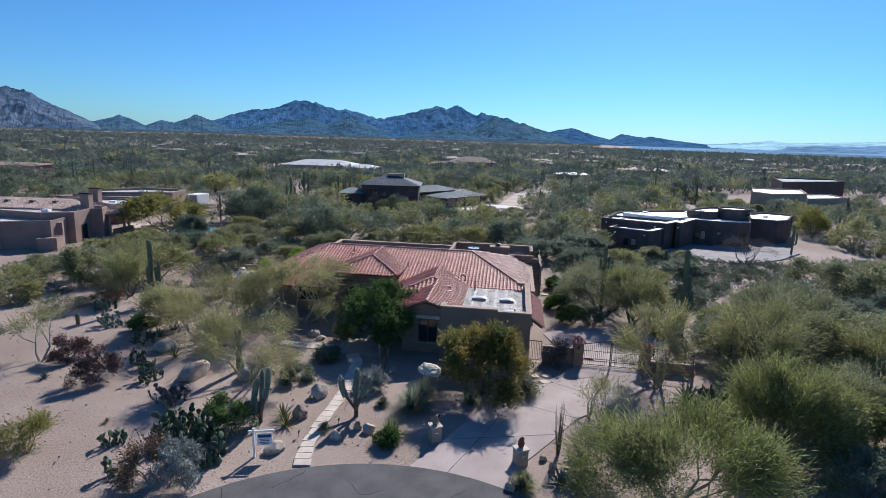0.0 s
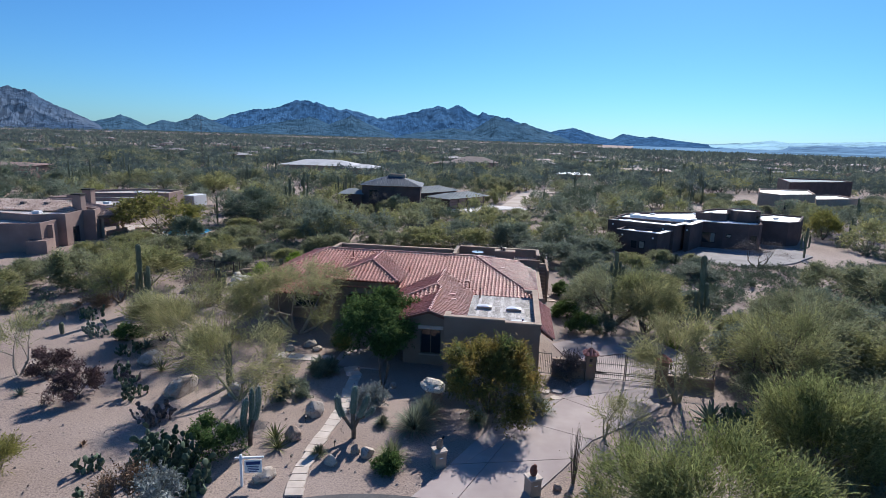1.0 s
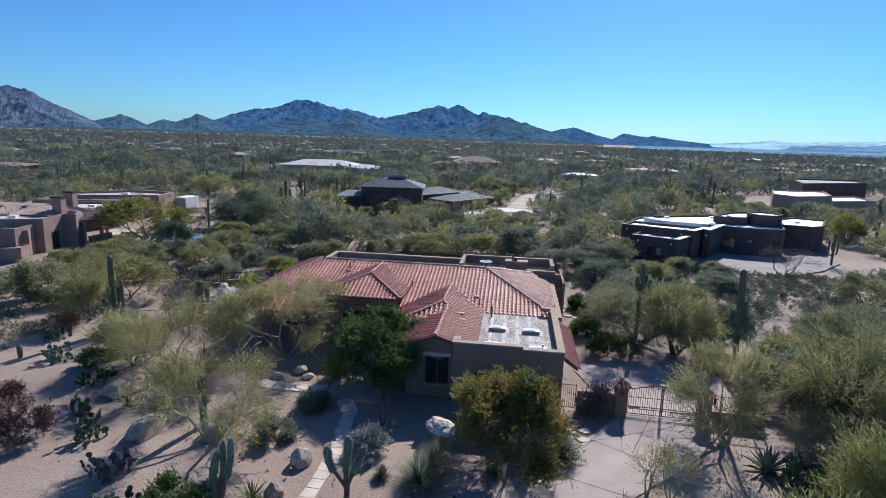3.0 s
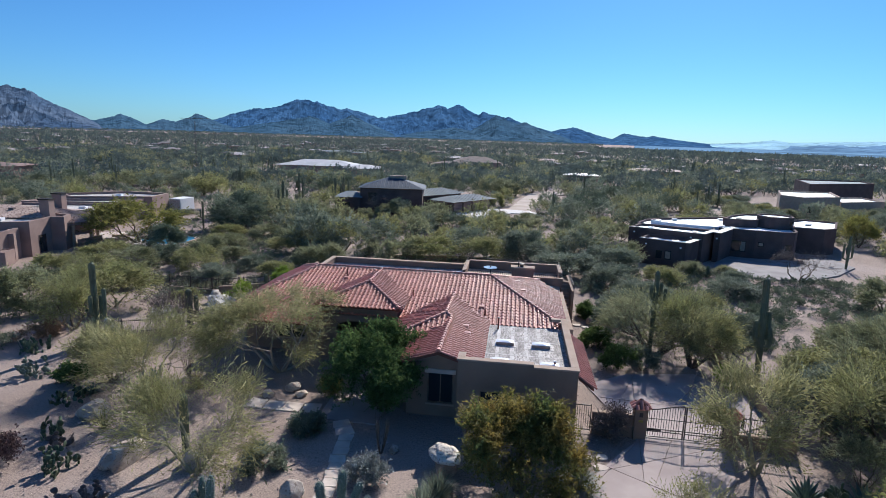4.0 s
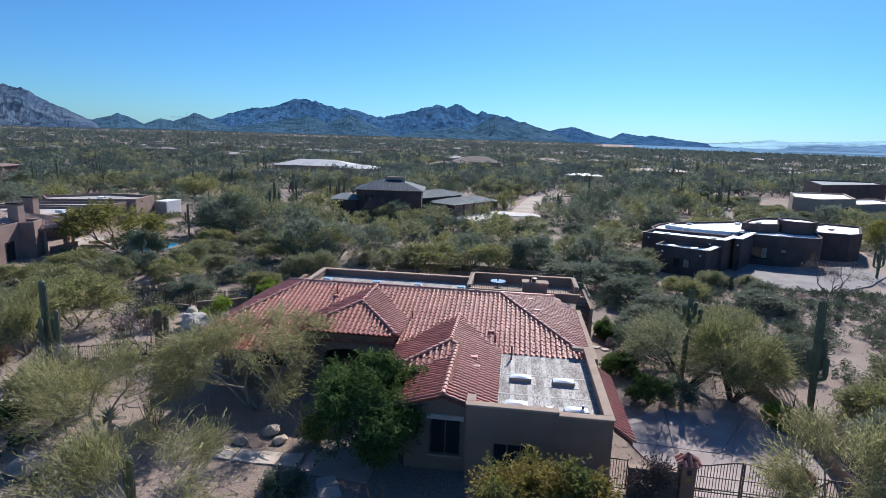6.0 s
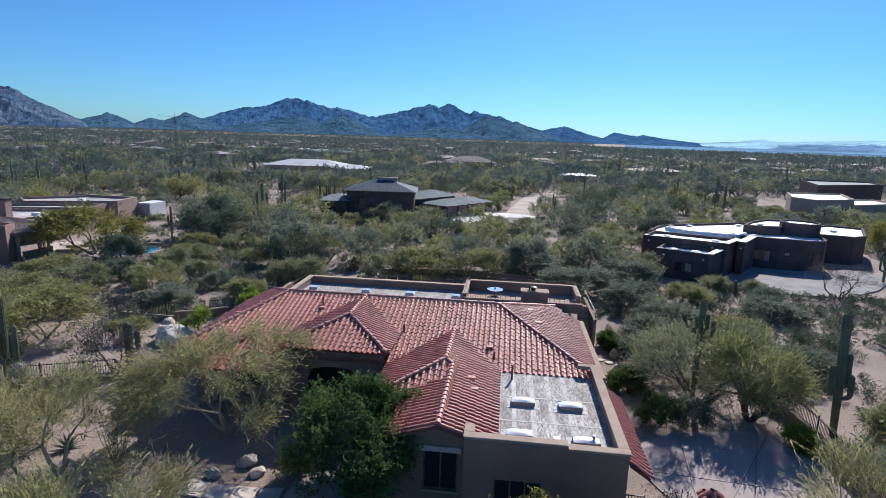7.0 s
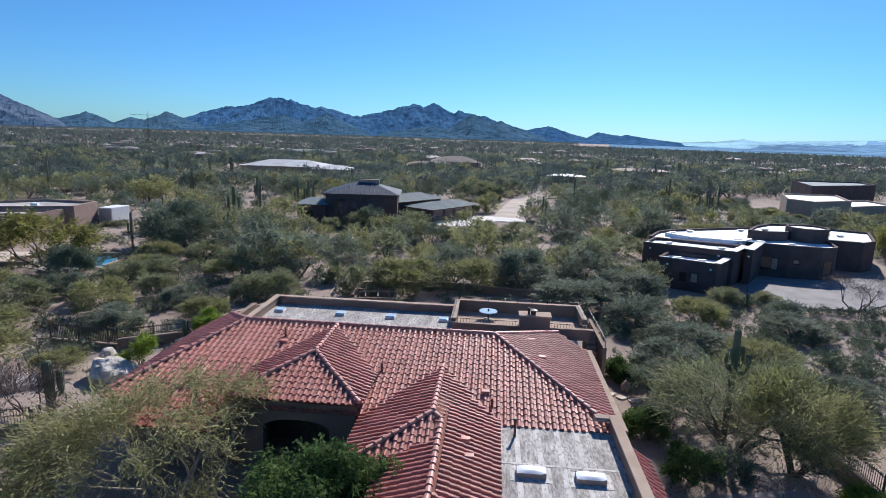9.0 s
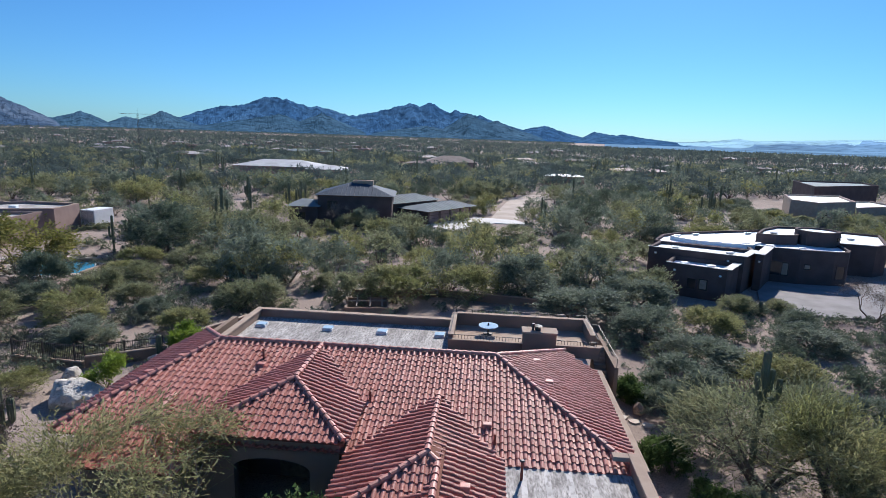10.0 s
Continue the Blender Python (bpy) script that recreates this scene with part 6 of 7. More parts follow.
for pts in (((-62, 84.9), (-51.4, 87.8)), ((-61.8, 99.75), (-50.3, 102.75)), ((-66, 94.4), (-51.8, 96.6)), ((-50.3, 102.9), (-50.5, 108.5)), ((-58.4, 109.6), (-50.6, 108.5))):
    part("coping", strip(*pts, 0.34, 3.6 if pts[0][1] > 99 else 3.3 if pts[0][1] > 94 else 3.15, 3.66 if pts[0][1] > 99 else 3.36 if pts[0][1] > 94 else 3.21), M["stucco_cap"], west)
for x, y, z in ((-53.8, 65.75, 3.1), (-48.5, 69.0, 3.1)):
    part("buttress", prism(bmesh.new(), ((x - 0.3, y - 0.5), (x + 0.5, y - 0.1), (x + 0.3, y + 0.5), (x - 0.4, y + 0.3)), -0.2, z), M["mauve_stucco"], west)
for x, y, z in ((-58.0, 75.5, 3.8), (-53.0, 73.4, 3.8), (-57.0, 105.0, 3.3), (-60.0, 68.6, 3.2), (-55.0, 92.0, 2.85)):
    part("roof_vent", rbox(x - 0.5, x + 0.5, y - 0.35, y + 0.35, z - 0.1, z + 0.3, 0.05), M["white"], west)
bm = bmesh.new()
PORCH = (-51.4, 80.0, 5.4)
ring = [bm.verts.new((PORCH[0] + PORCH[2] * math.cos(radians(a)), PORCH[1] + PORCH[2] * math.sin(radians(a)), 3.1)) for a in range(-80, 91, 5)]
tip = bm.verts.new((-51.6, 79.6, 4.75))
for p, q in zip(ring, ring[1:]):
    bm.faces.new((p, q, tip))
porch = part("porch_roof", bm, M["pale_tile"], west, "half-round pale tiled porch roof")
for a in range(-78, 91, 4):
    p = Vector((PORCH[0] + PORCH[2] * math.cos(radians(a)), PORCH[1] + PORCH[2] * math.sin(radians(a)), 3.13))
    part("tile_course", rod(bmesh.new(), p, p.lerp(Vector((-51.6, 79.6, 4.78)), 0.9), 0.1, 0.03, 5), M["pale_tile"], porch)
part("porch_fascia", prism(bmesh.new(), [(PORCH[0] + r * math.cos(radians(a)), PORCH[1] + r * math.sin(radians(a))) for r, order in ((5.25, range(-80, 91, 10)), (4.95, range(90, -81, -10))) for a in order], 2.75, 3.08), M["mauve_stucco"], west)
for a in (-60, -30, 0, 30, 60):
    x, y = PORCH[0] + 4.9 * math.cos(radians(a)), PORCH[1] + 4.9 * math.sin(radians(a))
    part("porch_column", rod(bmesh.new(), (x, y, 0), (x, y, 2.8), 0.2, sides=12), M["stucco_cap"], west)
part("wall", boxes((-53.2, -52.9, 78.5, 86.4, -0.2, 3.3)), M["dark_stucco"], west)
part("porch_wall", strip((-46.4, 77.2), (-45.8, 81.0), 0.25, -0.1, 1.0), M["mauve_stucco"], west)
part("roof_base", boxes((-68, -50.4, 78.6, 83.2, 3.2, 3.85)), M["mauve_stucco"], west)
bm = bmesh.new()
v = [bm.verts.new(p) for p in ((-68, 74.8, 3.9), (-49.8, 74.8, 3.9), (-52.0, 79.0, 4.8), (-68, 79.0, 4.8), (-49.8, 83.4, 3.9), (-68, 83.4, 3.9))]
for q in ((0, 1, 2, 3), (1, 4, 2), (4, 5, 3, 2)):
    bm.faces.new([v[i] for i in q])
tiled = part("tiled_roof", bm, M["pale_tile"], west, "pale clay tiled roof")
for k in range(58):
    x = -67.9 + k * 0.31
    f = min(1.0, (-49.8 - x) / 2.2)
    part("tile_course", rod(bmesh.new(), (x, 74.8, 3.94), (x, 74.8 + 4.2 * f, 3.94 + 0.9 * f), 0.09, 0.09, 5), M["pale_tile"], tiled)
for x, y in ((-57.5, 77.2), (-54.4, 77.4), (-61.0, 77.2)):
    part("roof_vent", rbox(x - 0.3, x + 0.3, y - 0.3, y + 0.3, 4.3, 4.75, 0.05), M["dull_tile"], west)
for x, y, z in ((-49.9, 77.2, 5.9), (-50.9, 81.0, 6.2)):
    ch = part("chimney", boxes((x - 0.6, x + 0.6, y - 0.5, y + 0.5, 2.5, z)), M["mauve_stucco"], west)
    part("chimney_cap", boxes((x - 0.7, x + 0.7, y - 0.6, y + 0.6, z, z + 0.15)), M["dark_void"], ch)
plain_window(west, (-48.12, 72.9), (-48.2, 74.1), 0.2, 2.2)
solo("pool", prism(bmesh.new(), [(-38.2 + 3.4 * math.cos(k * math.tau / 24) * (1 + 0.15 * math.sin(2 * k)), 84.0 + 2.9 * math.sin(k * math.tau / 24)) for k in range(24)], -0.3, 0.075), M["pool"], "bright blue garden pool", "pool", "structure")
deck = thing("pool_terrace", pose(0, 0, 0), "pale stone terrace with low walls beside the pool", "terrace", "", "structure")
part("paving", prism(bmesh.new(), ((-47.6, 79.6), (-42.6, 81.0), (-39.0, 79.4), (-34.6, 81.6), (-33.9, 87.6), (-40.0, 90.0), (-50.0, 88.0)), -0.2, 0.05), M["flagstone"], deck)
for a, b, z in (((-45.6, 81.2), (-42.8, 82.0), 0.5), ((-42.2, 86.8), (-34.6, 87.6), 0.45), ((-46.6, 84.6), (-43.0, 86.2), 0.35), ((-34.9, 81.9), (-34.3, 87.0), 0.3)):
    part("low_wall", strip(a, b, 0.35, -0.1, z), M["stucco_cap"], deck)
for x, y, w, h, s in ((-44.4, 83.4, 1.8, 0.7, 61), (-41.9, 84.6, 1.5, 0.6, 62), (-43.1, 88.0, 2.2, 0.9, 63)):
    boulder(x, y, w, h, s, "rock_tan", "boulder", "tan boulder beside the pool")
shed = thing("box_trailer", pose(-48.9, 110.6, 0, 0, 0, -12), "white box trailer parked on gravel", "trailer")
part("body", rbox(-1.15, 1.15, -1.9, 1.9, 0.45, 2.65, 0.05), M["white"], shed)
part("rear_door", rbox(-1.02, 1.02, -1.94, -1.9, 0.6, 2.5, 0.01), M["smear"], shed, "pale grey rear door")
for y in (-1.0, 1.0):
    for x in (-1.12, 0.92):
        part("wheel", rod(bmesh.new(), (x, y, 0.4), (x + 0.22, y, 0.4), 0.4, sides=16), M["iron"], shed)

# house with metal roofs beyond the garden
mid = thing("metal_roofed_house", pose(0, 0, 0), "dark stucco house with grey-green and blue metal roofs", "house")


def hip(parent, x0, x1, y0, y1, z0, z1, material, run=None, wall=M["dark_stucco"], over=0.5, seams=0.0, name="roof"):
    run = run if run is not None else (y1 - y0) / 2
    part("wall", boxes((x0 + over, x1 - over, y0 + over, y1 - over, -0.2, z0)), wall, parent)
    bm = bmesh.new()
    yc = (y0 + y1) / 2
    v = [bm.verts.new(p) for p in ((x0, y0, z0), (x1, y0, z0), (x1, y1, z0), (x0, y1, z0), (x0 + run, yc, z1), (x1 - run, yc, z1))]
    for q in ((0, 1, 5, 4), (1, 2, 5), (2, 3, 4, 5), (3, 0, 4), (3, 2, 1, 0)):
        bm.faces.new([v[i] for i in q])
    r = part(name, bm, material, parent)
    if seams:
        n = int((x1 - x0) / seams)
        for k in range(1, n):
            x = x0 + k * seams
            f = min(1.0, min(x - x0, x1 - x) / max(0.01, run))
            part("seam", rod(bmesh.new(), (x, y0, z0 + 0.03), (x, y0 + (yc - y0) * f, z0 + (z1 - z0) * f + 0.03), 0.05, sides=4), material, r)
    return r


hip(mid, -17.6, -4.8, 115.4, 125.4, 5.1, 6.9, M["dark_metal_roof"], 5.4, seams=0.7)
part("chimney", rbox(-12.0, -8.6, 119.9, 120.9, 6.3, 7.25, 0.05), M["stucco_cap"], mid, "cream stucco chimney along the ridge")
hip(mid, -22.0, -16.6, 114.6, 121.0, 3.3, 4.2, M["metal_roof"], 2.0)
for a, b, z0, z1 in (((-15.6, 115.88), (-14.0, 115.88), 2.6, 4.2), ((-20.4, 115.08), (-19.0, 115.08), 0.8, 2.3)):
    plain_window(mid, a, b, z0, z1)
link = thing("garage_link", pose(-5.2, 121.4, 0, 0, 0, 48.0), "dark stucco link block with a grey-green metal roof", "house")
hip(link, -0.4, 12.6, -0.4, 7.6, 3.3, 4.3, M["metal_roof"], 3.4, over=0.8, seams=0.9)
garage = thing("garage", pose(0.7, 119.1, 0, 0, 0, 49.3), "dark stucco garage block with grey metal roof and four bays", "garage")
hip(garage, -0.9, 13.2, -0.9, 6.4, 2.5, 3.4, M["metal_roof"], 3.2, over=0.9, seams=0.9)
for k in range(4):
    x = 0.35 + k * 2.95
    door = part("garage_door", boxes((x, x + 2.45, -0.02, 0.12, 0, 2.2)), M["mauve_stucco"], garage, "pale brown garage door")
    for z in (0.55, 1.1, 1.65):
        part("groove", boxes((x, x + 2.45, -0.03, -0.021, z, z + 0.03)), M["dark_void"], door)
    part("pier", boxes((x + 2.5, x + 2.9, -0.14, 0.0, -0.1, 2.45)), M["dark_stucco"], garage)
# more houses far off
for n, (x, y, w, d, z0, z1, m) in enumerate(((-50, 222, 31, 18, 2.9, 4.9, "grey_roof"), (-32, 216, 15, 12, 2.7, 3.9, "grey_roof"), (14, 286, 24, 16, 3.4, 6.0, "dull_tile"), (2, 272, 18, 10, 3.0, 4.0, "dull_tile"), (-128, 160, 22, 12, 3.6, 4.2, "mauve_stucco"), (48, 213, 14, 10, 3.0, 3.6, "white_roof"), (95, 262, 24, 14, 3.0, 4.2, "pale_tile"), (-70, 370, 34, 18, 3.2, 4.5, "metal_roof"), (55, 330, 22, 14, 3.2, 4.6, "pale_tile"))):
    h = thing("distant_house", pose(0, 0, 0), "low stucco house among desert trees far off", "house", "distant houses")
    hip(h, x - w / 2, x + w / 2, y, y + d, z0, z1, M[m], min(w, d) / 2, M["mauve_stucco"])
rng = random.Random(11)
bm_w, bm_r = bmesh.new(), bmesh.new()
for k in range(210):
    a, d = radians(rng.uniform(-44, 46)), 300 * (2600 / 300) ** rng.random()
    if a > radians(14):
        if rng.random() < 0.4:
            continue
        d = 300 + (d - 300) * 0.33
    x, y, turn = d * math.sin(a), d * math.cos(a), rng.uniform(-40, 40)
    for n in range(rng.choice((1, 2, 2, 3))):
        w, dp, z = rng.uniform(6, 12), rng.uniform(6, 9), rng.uniform(2.7, 3.7)
        m = pose(x + rng.uniform(-9, 9), y + rng.uniform(-3, 3), 0, 0, 0, turn)
        box(bm_w, -w / 2, w / 2, -dp / 2, dp / 2, -0.5, z, m)
        if rng.random() < 0.55:
            lo = [bm_r.verts.new(m @ Vector(p)) for p in ((-w / 2 - 0.5, -dp / 2 - 0.5, z), (w / 2 + 0.5, -dp / 2 - 0.5, z), (w / 2 + 0.5, dp / 2 + 0.5, z), (-w / 2 - 0.5, dp / 2 + 0.5, z))]
            hi = [bm_r.verts.new(m @ Vector(p)) for p in ((-w / 5, 0, z + 1.0), (w / 5, 0, z + 1.0))]
            for q in ((lo[0], lo[1], hi[1], hi[0]), (lo[1], lo[2], hi[1]), (lo[2], lo[3], hi[0], hi[1]), (lo[3], lo[0], hi[0])):
                bm_r.faces.new(q)
        else:
            box(bm_r, -w / 2 + 0.3, w / 2 - 0.3, -dp / 2 + 0.3, dp / 2 - 0.3, z, z + 0.06, m)
solo("far_settlement", bm_w, M["mauve_stucco"], "scattered low houses across the desert plain", "houses", "stuff")
solo("far_settlement_roofs", bm_r, M["tan_roof"], "pale flat roofs of scattered far houses", "roofs", "stuff")
# yards and tracks
solo("east_forecourt", prism(bmesh.new(), [(32.0, 75.6), (33.6, 73.4), (36.2, 72.0), (41.0, 71.6), (47.0, 75.0), (52.5, 80.0), (53.0, 86.4), (46.8, 83.2), (41.0, 84.0), (37.5, 85.0), (34.6, 80.4)], -0.2, 0.12), M["paver"], "grey paved forecourt beside the dark house", "forecourt", "structure")
solo("garage_forecourt", prism(bmesh.new(), [(0.0, 118.2), (4.5, 113.6), (8.6, 118.0), (12.6, 122.6), (18.9, 121.6), (17.0, 126.6), (12.6, 128.6), (9.4, 129.0), (0.9, 119.2)], -0.2, 0.26), M["pale_concrete"], "pale concrete forecourt before the garages", "forecourt", "structure")
solo("dirt_track", prism(bmesh.new(), [(12.6, 128.9), (17.2, 126.8), (19.0, 135.0), (21.6, 144.0), (25.4, 156.5), (30.2, 165.0), (36.0, 170.5), (34.0, 175.0), (27.0, 174.5), (22.6, 166.0), (18.8, 153.0), (14.6, 137.0)], -0.2, 0.24), M["dirt"], "pale dirt drive winding through the scrub", "track", "structure")


# trees and bushes near the house
def put(x, y, turn=0, s=1.0):
    return pose(x, y, relief(x, y) - 0.02, 0, 0, turn) @ Matrix.Scale(s, 4)


FEATHERY = dict(stems=4, spreading=0.95, levels=4, fork=3, base=0.34, brush=1.7, up=0.35, flat=0.6)
for x, y, h, r, s in ((14.3, 32.5, 5.0, 2.9, 23), (-11.4, 31.0, 4.3, 3.5, 24), (-16.7, 37.7, 4.8, 3.5, 25)):
    plant("palo_verde_tree", put(x, y), "wispy yellow-green palo verde tree on gravel", "tree", "wisp", "green_bark", "palo verde trees", seed=s, h=h, radius=r, per=60, length=0.40, width=0.015, clump=0.32, thick=1.1, **FEATHERY)
for x, y, h, r, s in ((10.3, 20.2, 4.2, 4.0, 21), (17.9, 25.4, 4.6, 2.7, 22), (22.4, 24.6, 3.2, 2.2, 29)):
    plant("palo_verde_tree", put(x, y), "dense feathery green palo verde tree by the drive", "tree", "green", "green_bark", "palo verde trees", seed=s, h=h, radius=r, stems=7, spreading=1.1, levels=4, fork=3, per=66, length=0.36, width=0.018, clump=0.36, up=1.0, low=1, brush=1.3, flat=0.8, dome=130)
for x, y, s in ((8.7, 27.9, 26), (9.6, 27.6, 27)):
    plant("young_palo_verde_tree", put(x, y), "thin young palo verde tree at the drive's edge", "tree", "palo", "green_bark", "young palo verde trees", seed=s, h=2.5, radius=1.1, stems=3, spreading=0.5, levels=3, per=26, length=0.2, width=0.018, clump=0.2, up=0.5, base=0.3, brush=1.4)
plant("young_palo_verde_tree", put(-25.7, 33.2), "thin young palo verde tree on bare gravel", "tree", "palo", "pale_bark", "young palo verde trees", seed=34, h=3.7, radius=1.8, stems=2, spreading=0.5, levels=4, per=20, length=0.3, width=0.02, clump=0.25, base=0.4, brush=1.5)
plant("mesquite_tree", put(-10.9, 42.2), "drooping grey-green mesquite tree beside the roof edge", "tree", "wisp", "pale_bark", "mesquite trees", seed=31, h=5.3, radius=5.0, stems=6, spreading=1.0, levels=4, per=60, length=0.42, width=0.017, clump=0.3, up=-0.5, base=0.2, low=1, brush=1.3, thick=1.0)
plant("evergreen_tree", put(-4.3, 38.3), "dense dark green evergreen tree by the entry", "tree", "dark", "bark", seed=35, h=4.6, radius=3.0, stems=6, spreading=0.9, levels=4, per=60, length=0.12, width=0.075, clump=0.36, low=1, dome=120)
plant("ornamental_tree", put(2.9, 30.4), "round dark tree with rust-tinged leaves by the drive", "tree", "rust", "bark", seed=33, h=4.4, radius=3.0, stems=6, spreading=0.9, levels=4, per=60, length=0.12, width=0.055, clump=0.34, up=0.3, flat=0.6, low=1, dome=120)
for x, y, h, r, leaf, s in ((-20.2, 39.8, 3.2, 2.0, "wisp", 41), (-28.3, 48.6, 4.5, 2.7, "palo", 42), (24.6, 37.6, 5.0, 3.3, "mesquite", 43), (22.0, 26.6, 3.6, 2.1, "mesquite", 44), (28.6, 43.0, 4.4, 3.0, "mesquite", 48), (29.4, 33.6, 4.2, 2.8, "palo", 49), (21.6, 33.6, 5.2, 3.3, "palo", 50), (-20.4, 48.9, 3.4, 2.2, "bare", 51)):
    plant("mesquite_tree", put(x, y), "bare twiggy grey mesquite tree" if leaf == "bare" else "grey-green mesquite tree with bare dark limbs", "tree", leaf, "bark", "mesquite trees", seed=s, h=h, radius=r, per=18 if leaf == "bare" else 54, length=0.40, width=0.019, clump=0.34, thick=1.15, dome=0 if leaf == "bare" or x < 0 else 70, **FEATHERY)
for x, y, h, r, leaf, s in ((14.5, 46.7, 5.0, 4.3, "mesquite", 45), (16.6, 45.1, 4.6, 2.5, "palo", 46)):
    plant("mesquite_tree", put(x, y), "wide mesquite tree with dark bare limbs beside the inner drive", "tree", leaf, "bark", "mesquite trees", seed=s, h=h, radius=r, per=60, length=0.40, width=0.02, clump=0.36, thick=1.5, dome=170, **{**FEATHERY, "base": 0.4})
for x, y, h, r, leaf, s, label in ((-24.1, 33.6, 1.5, 1.15, "purple", 1, "purple-brown leafless twiggy bush on gravel"), (-20.6, 30.5, 2.0, 1.35, "purple", 2, "purple-brown leafless twiggy bush on gravel"), (-18.9, 22.7, 1.8, 1.2, "yellow", 3, "olive green bush on gravel"), (-29.4, 46.5, 1.2, 1.2, "brown", 4, "rust-brown dry bush on gravel"), (-22.5, 39.4, 1.15, 0.95, "dark", 5, "bright green leafy shrub on gravel"),
                                (-10.4, 25.3, 1.85, 1.05, "dark", 6, "dense dark green bush on gravel"), (-12.3, 20.9, 1.9, 1.0, "brown", 7, "rust-brown dry bush on gravel"), (-10.8, 21.0, 1.9, 1.15, "silver", 8, "silvery grey bush beside prickly pears"), (-8.7, 31.6, 1.1, 0.95, "grey", 9, "round grey-green bush on gravel"), (-7.4, 34.8, 1.0, 0.7, "grey", 10, "round grey-green bush on gravel"),
                                (-3.9, 30.8, 1.15, 0.85, "silver", 11, "round blue-grey bush on gravel"), (-2.2, 24.4, 0.7, 0.4, "dark", 12, "small round green bush on gravel"), (11.8, 55.9, 1.2, 0.65, "dark", 13, "clipped round green bush by stepping stones"), (12.1, 54.9, 1.0, 0.5, "dark", 14, "clipped round green bush by stepping stones"), (10.7, 48.7, 1.3, 0.8, "dark", 15, "round green bush beside the house"), (10.9, 48.0, 1.6, 0.85, "dark", 16, "round green bush beside the house"),
                                (11.4, 44.4, 1.7, 1.2, "dark", 17, "dark green bush at the drive's edge"), (12.9, 44.2, 1.6, 1.1, "grey", 18, "grey-green bush at the drive's edge"), (-18.6, 56.0, 2.2, 1.2, "citrus", 19, "bright green small citrus by the garden wall"), (-16.3, 61.4, 2.1, 1.35, "citrus", 20, "bright green leafy shrub on gravel"), (-23.5, 44.2, 2.2, 1.8, "mesquite", 21, "grey-green desert bush on sandy soil"), (13.0, 50.2, 2.0, 1.7, "grey", 29, "grey-green desert bush on sandy soil"), (16.2, 50.0, 2.2, 1.8, "mesquite", 30, "grey-green desert bush on sandy soil"), (19.0, 47.4, 1.6, 1.2, "mesquite", 31, "grey-green desert bush by the garden wall"), (13.2, 53.6, 1.8, 1.5, "grey", 32, "grey-green desert bush on sandy soil"), (17.6, 42.0, 1.3, 0.7, "citrus", 33, "yellow-green shrub by the garden wall"), (8.3, 35.4, 1.7, 0.8, "bare", 22, "dry vine over the garden wall"),
                                (-6.9, 38.9, 1.1, 0.45, "yellow", 23, "yellow-green shrub beside the entry rocks"), (17.4, 22.2, 1.7, 1.3, "mesquite", 24, "grey-green desert bush on sandy soil"), (19.4, 21.4, 2.0, 1.5, "grey", 25, "grey-green desert bush on sandy soil"), (18.6, 31.6, 2.2, 1.6, "mesquite", 26, "grey-green desert bush on sandy soil"), (22.8, 30.6, 2.0, 1.6, "palo", 27, "yellow-green desert bush on sandy soil"), (26.0, 29.0, 2.2, 1.8, "mesquite", 28, "grey-green desert bush on sandy soil")):
    dense = leaf in ("dark", "grey", "silver", "citrus", "purple")
    plant("bush", put(x, y), label, "bush", leaf, "bark", "garden bushes", seed=200 + s, h=h, radius=r, stems=6, spreading=0.9, levels=3, fork=3, per=40 if dense else 34, length=0.14 if dense else 0.24, width=0.05 if dense else 0.022, clump=0.16, low=1, thick=0.6)

# named trees around the plot, copied from a few grown ones
GROWN = {}
for leaf in ("palo", "mesquite", "grey", "yellow", "bare", "low"):
    shrubby = leaf == "grey"
    GROWN[leaf] = [plant_arrays(seed=300 + 7 * k + len(leaf), h=5.0, radius=3.0, stems=5 if shrubby else 3, spreading=0.9, levels=4, fork=3, per=24 if leaf == "bare" else 30, length=0.30, width=0.012 if leaf == "bare" else 0.075, clump=0.34, flat=0.7, dome=0 if leaf == "bare" else 130, low=0 if leaf == "yellow" else 1, base=0.1 if shrubby else 0.36 if leaf == "yellow" else 0.16, brush=1.3, up=0.35) for k in range(2 if leaf in ("yellow", "bare", "low") else 3)]
FIRST = {}


def desert_tree(x, y, h, r, leaf, k):
    wood = "green_bark" if leaf == "palo" else "bark"
    label = {"palo": "yellow-green palo verde tree on sandy soil", "mesquite": "olive mesquite tree on sandy soil", "grey": "blue-grey desert tree on sandy soil", "yellow": "yellow-leaved spreading tree beside a pool", "bare": "leafless twiggy grey tree on sandy soil", "low": "dense dark green desert tree with a rounded crown"}[leaf]
    which = k % len(GROWN[leaf])
    m = pose(x, y, relief(x, y) - 0.05, 0, 0, k * 97) @ Matrix.Diagonal((r / 3.0, r / 3.0, h / 5.0, 1))
    if (leaf, which) in FIRST:
        return copy_thing(FIRST[leaf, which], m)
    (wv, wf), (lv, lf) = GROWN[leaf][which]
    e = thing("desert_tree", Matrix(), label, "tree", "trees round the plot")
    shared("trunk", tri_mesh("trunk", wv, wf, [M[wood]]), e)
    shared("crown", tri_mesh("crown", lv, lf, [LEAF[leaf]]), e)
    FIRST[leaf, which] = e
    e.matrix_basis = m
    return e


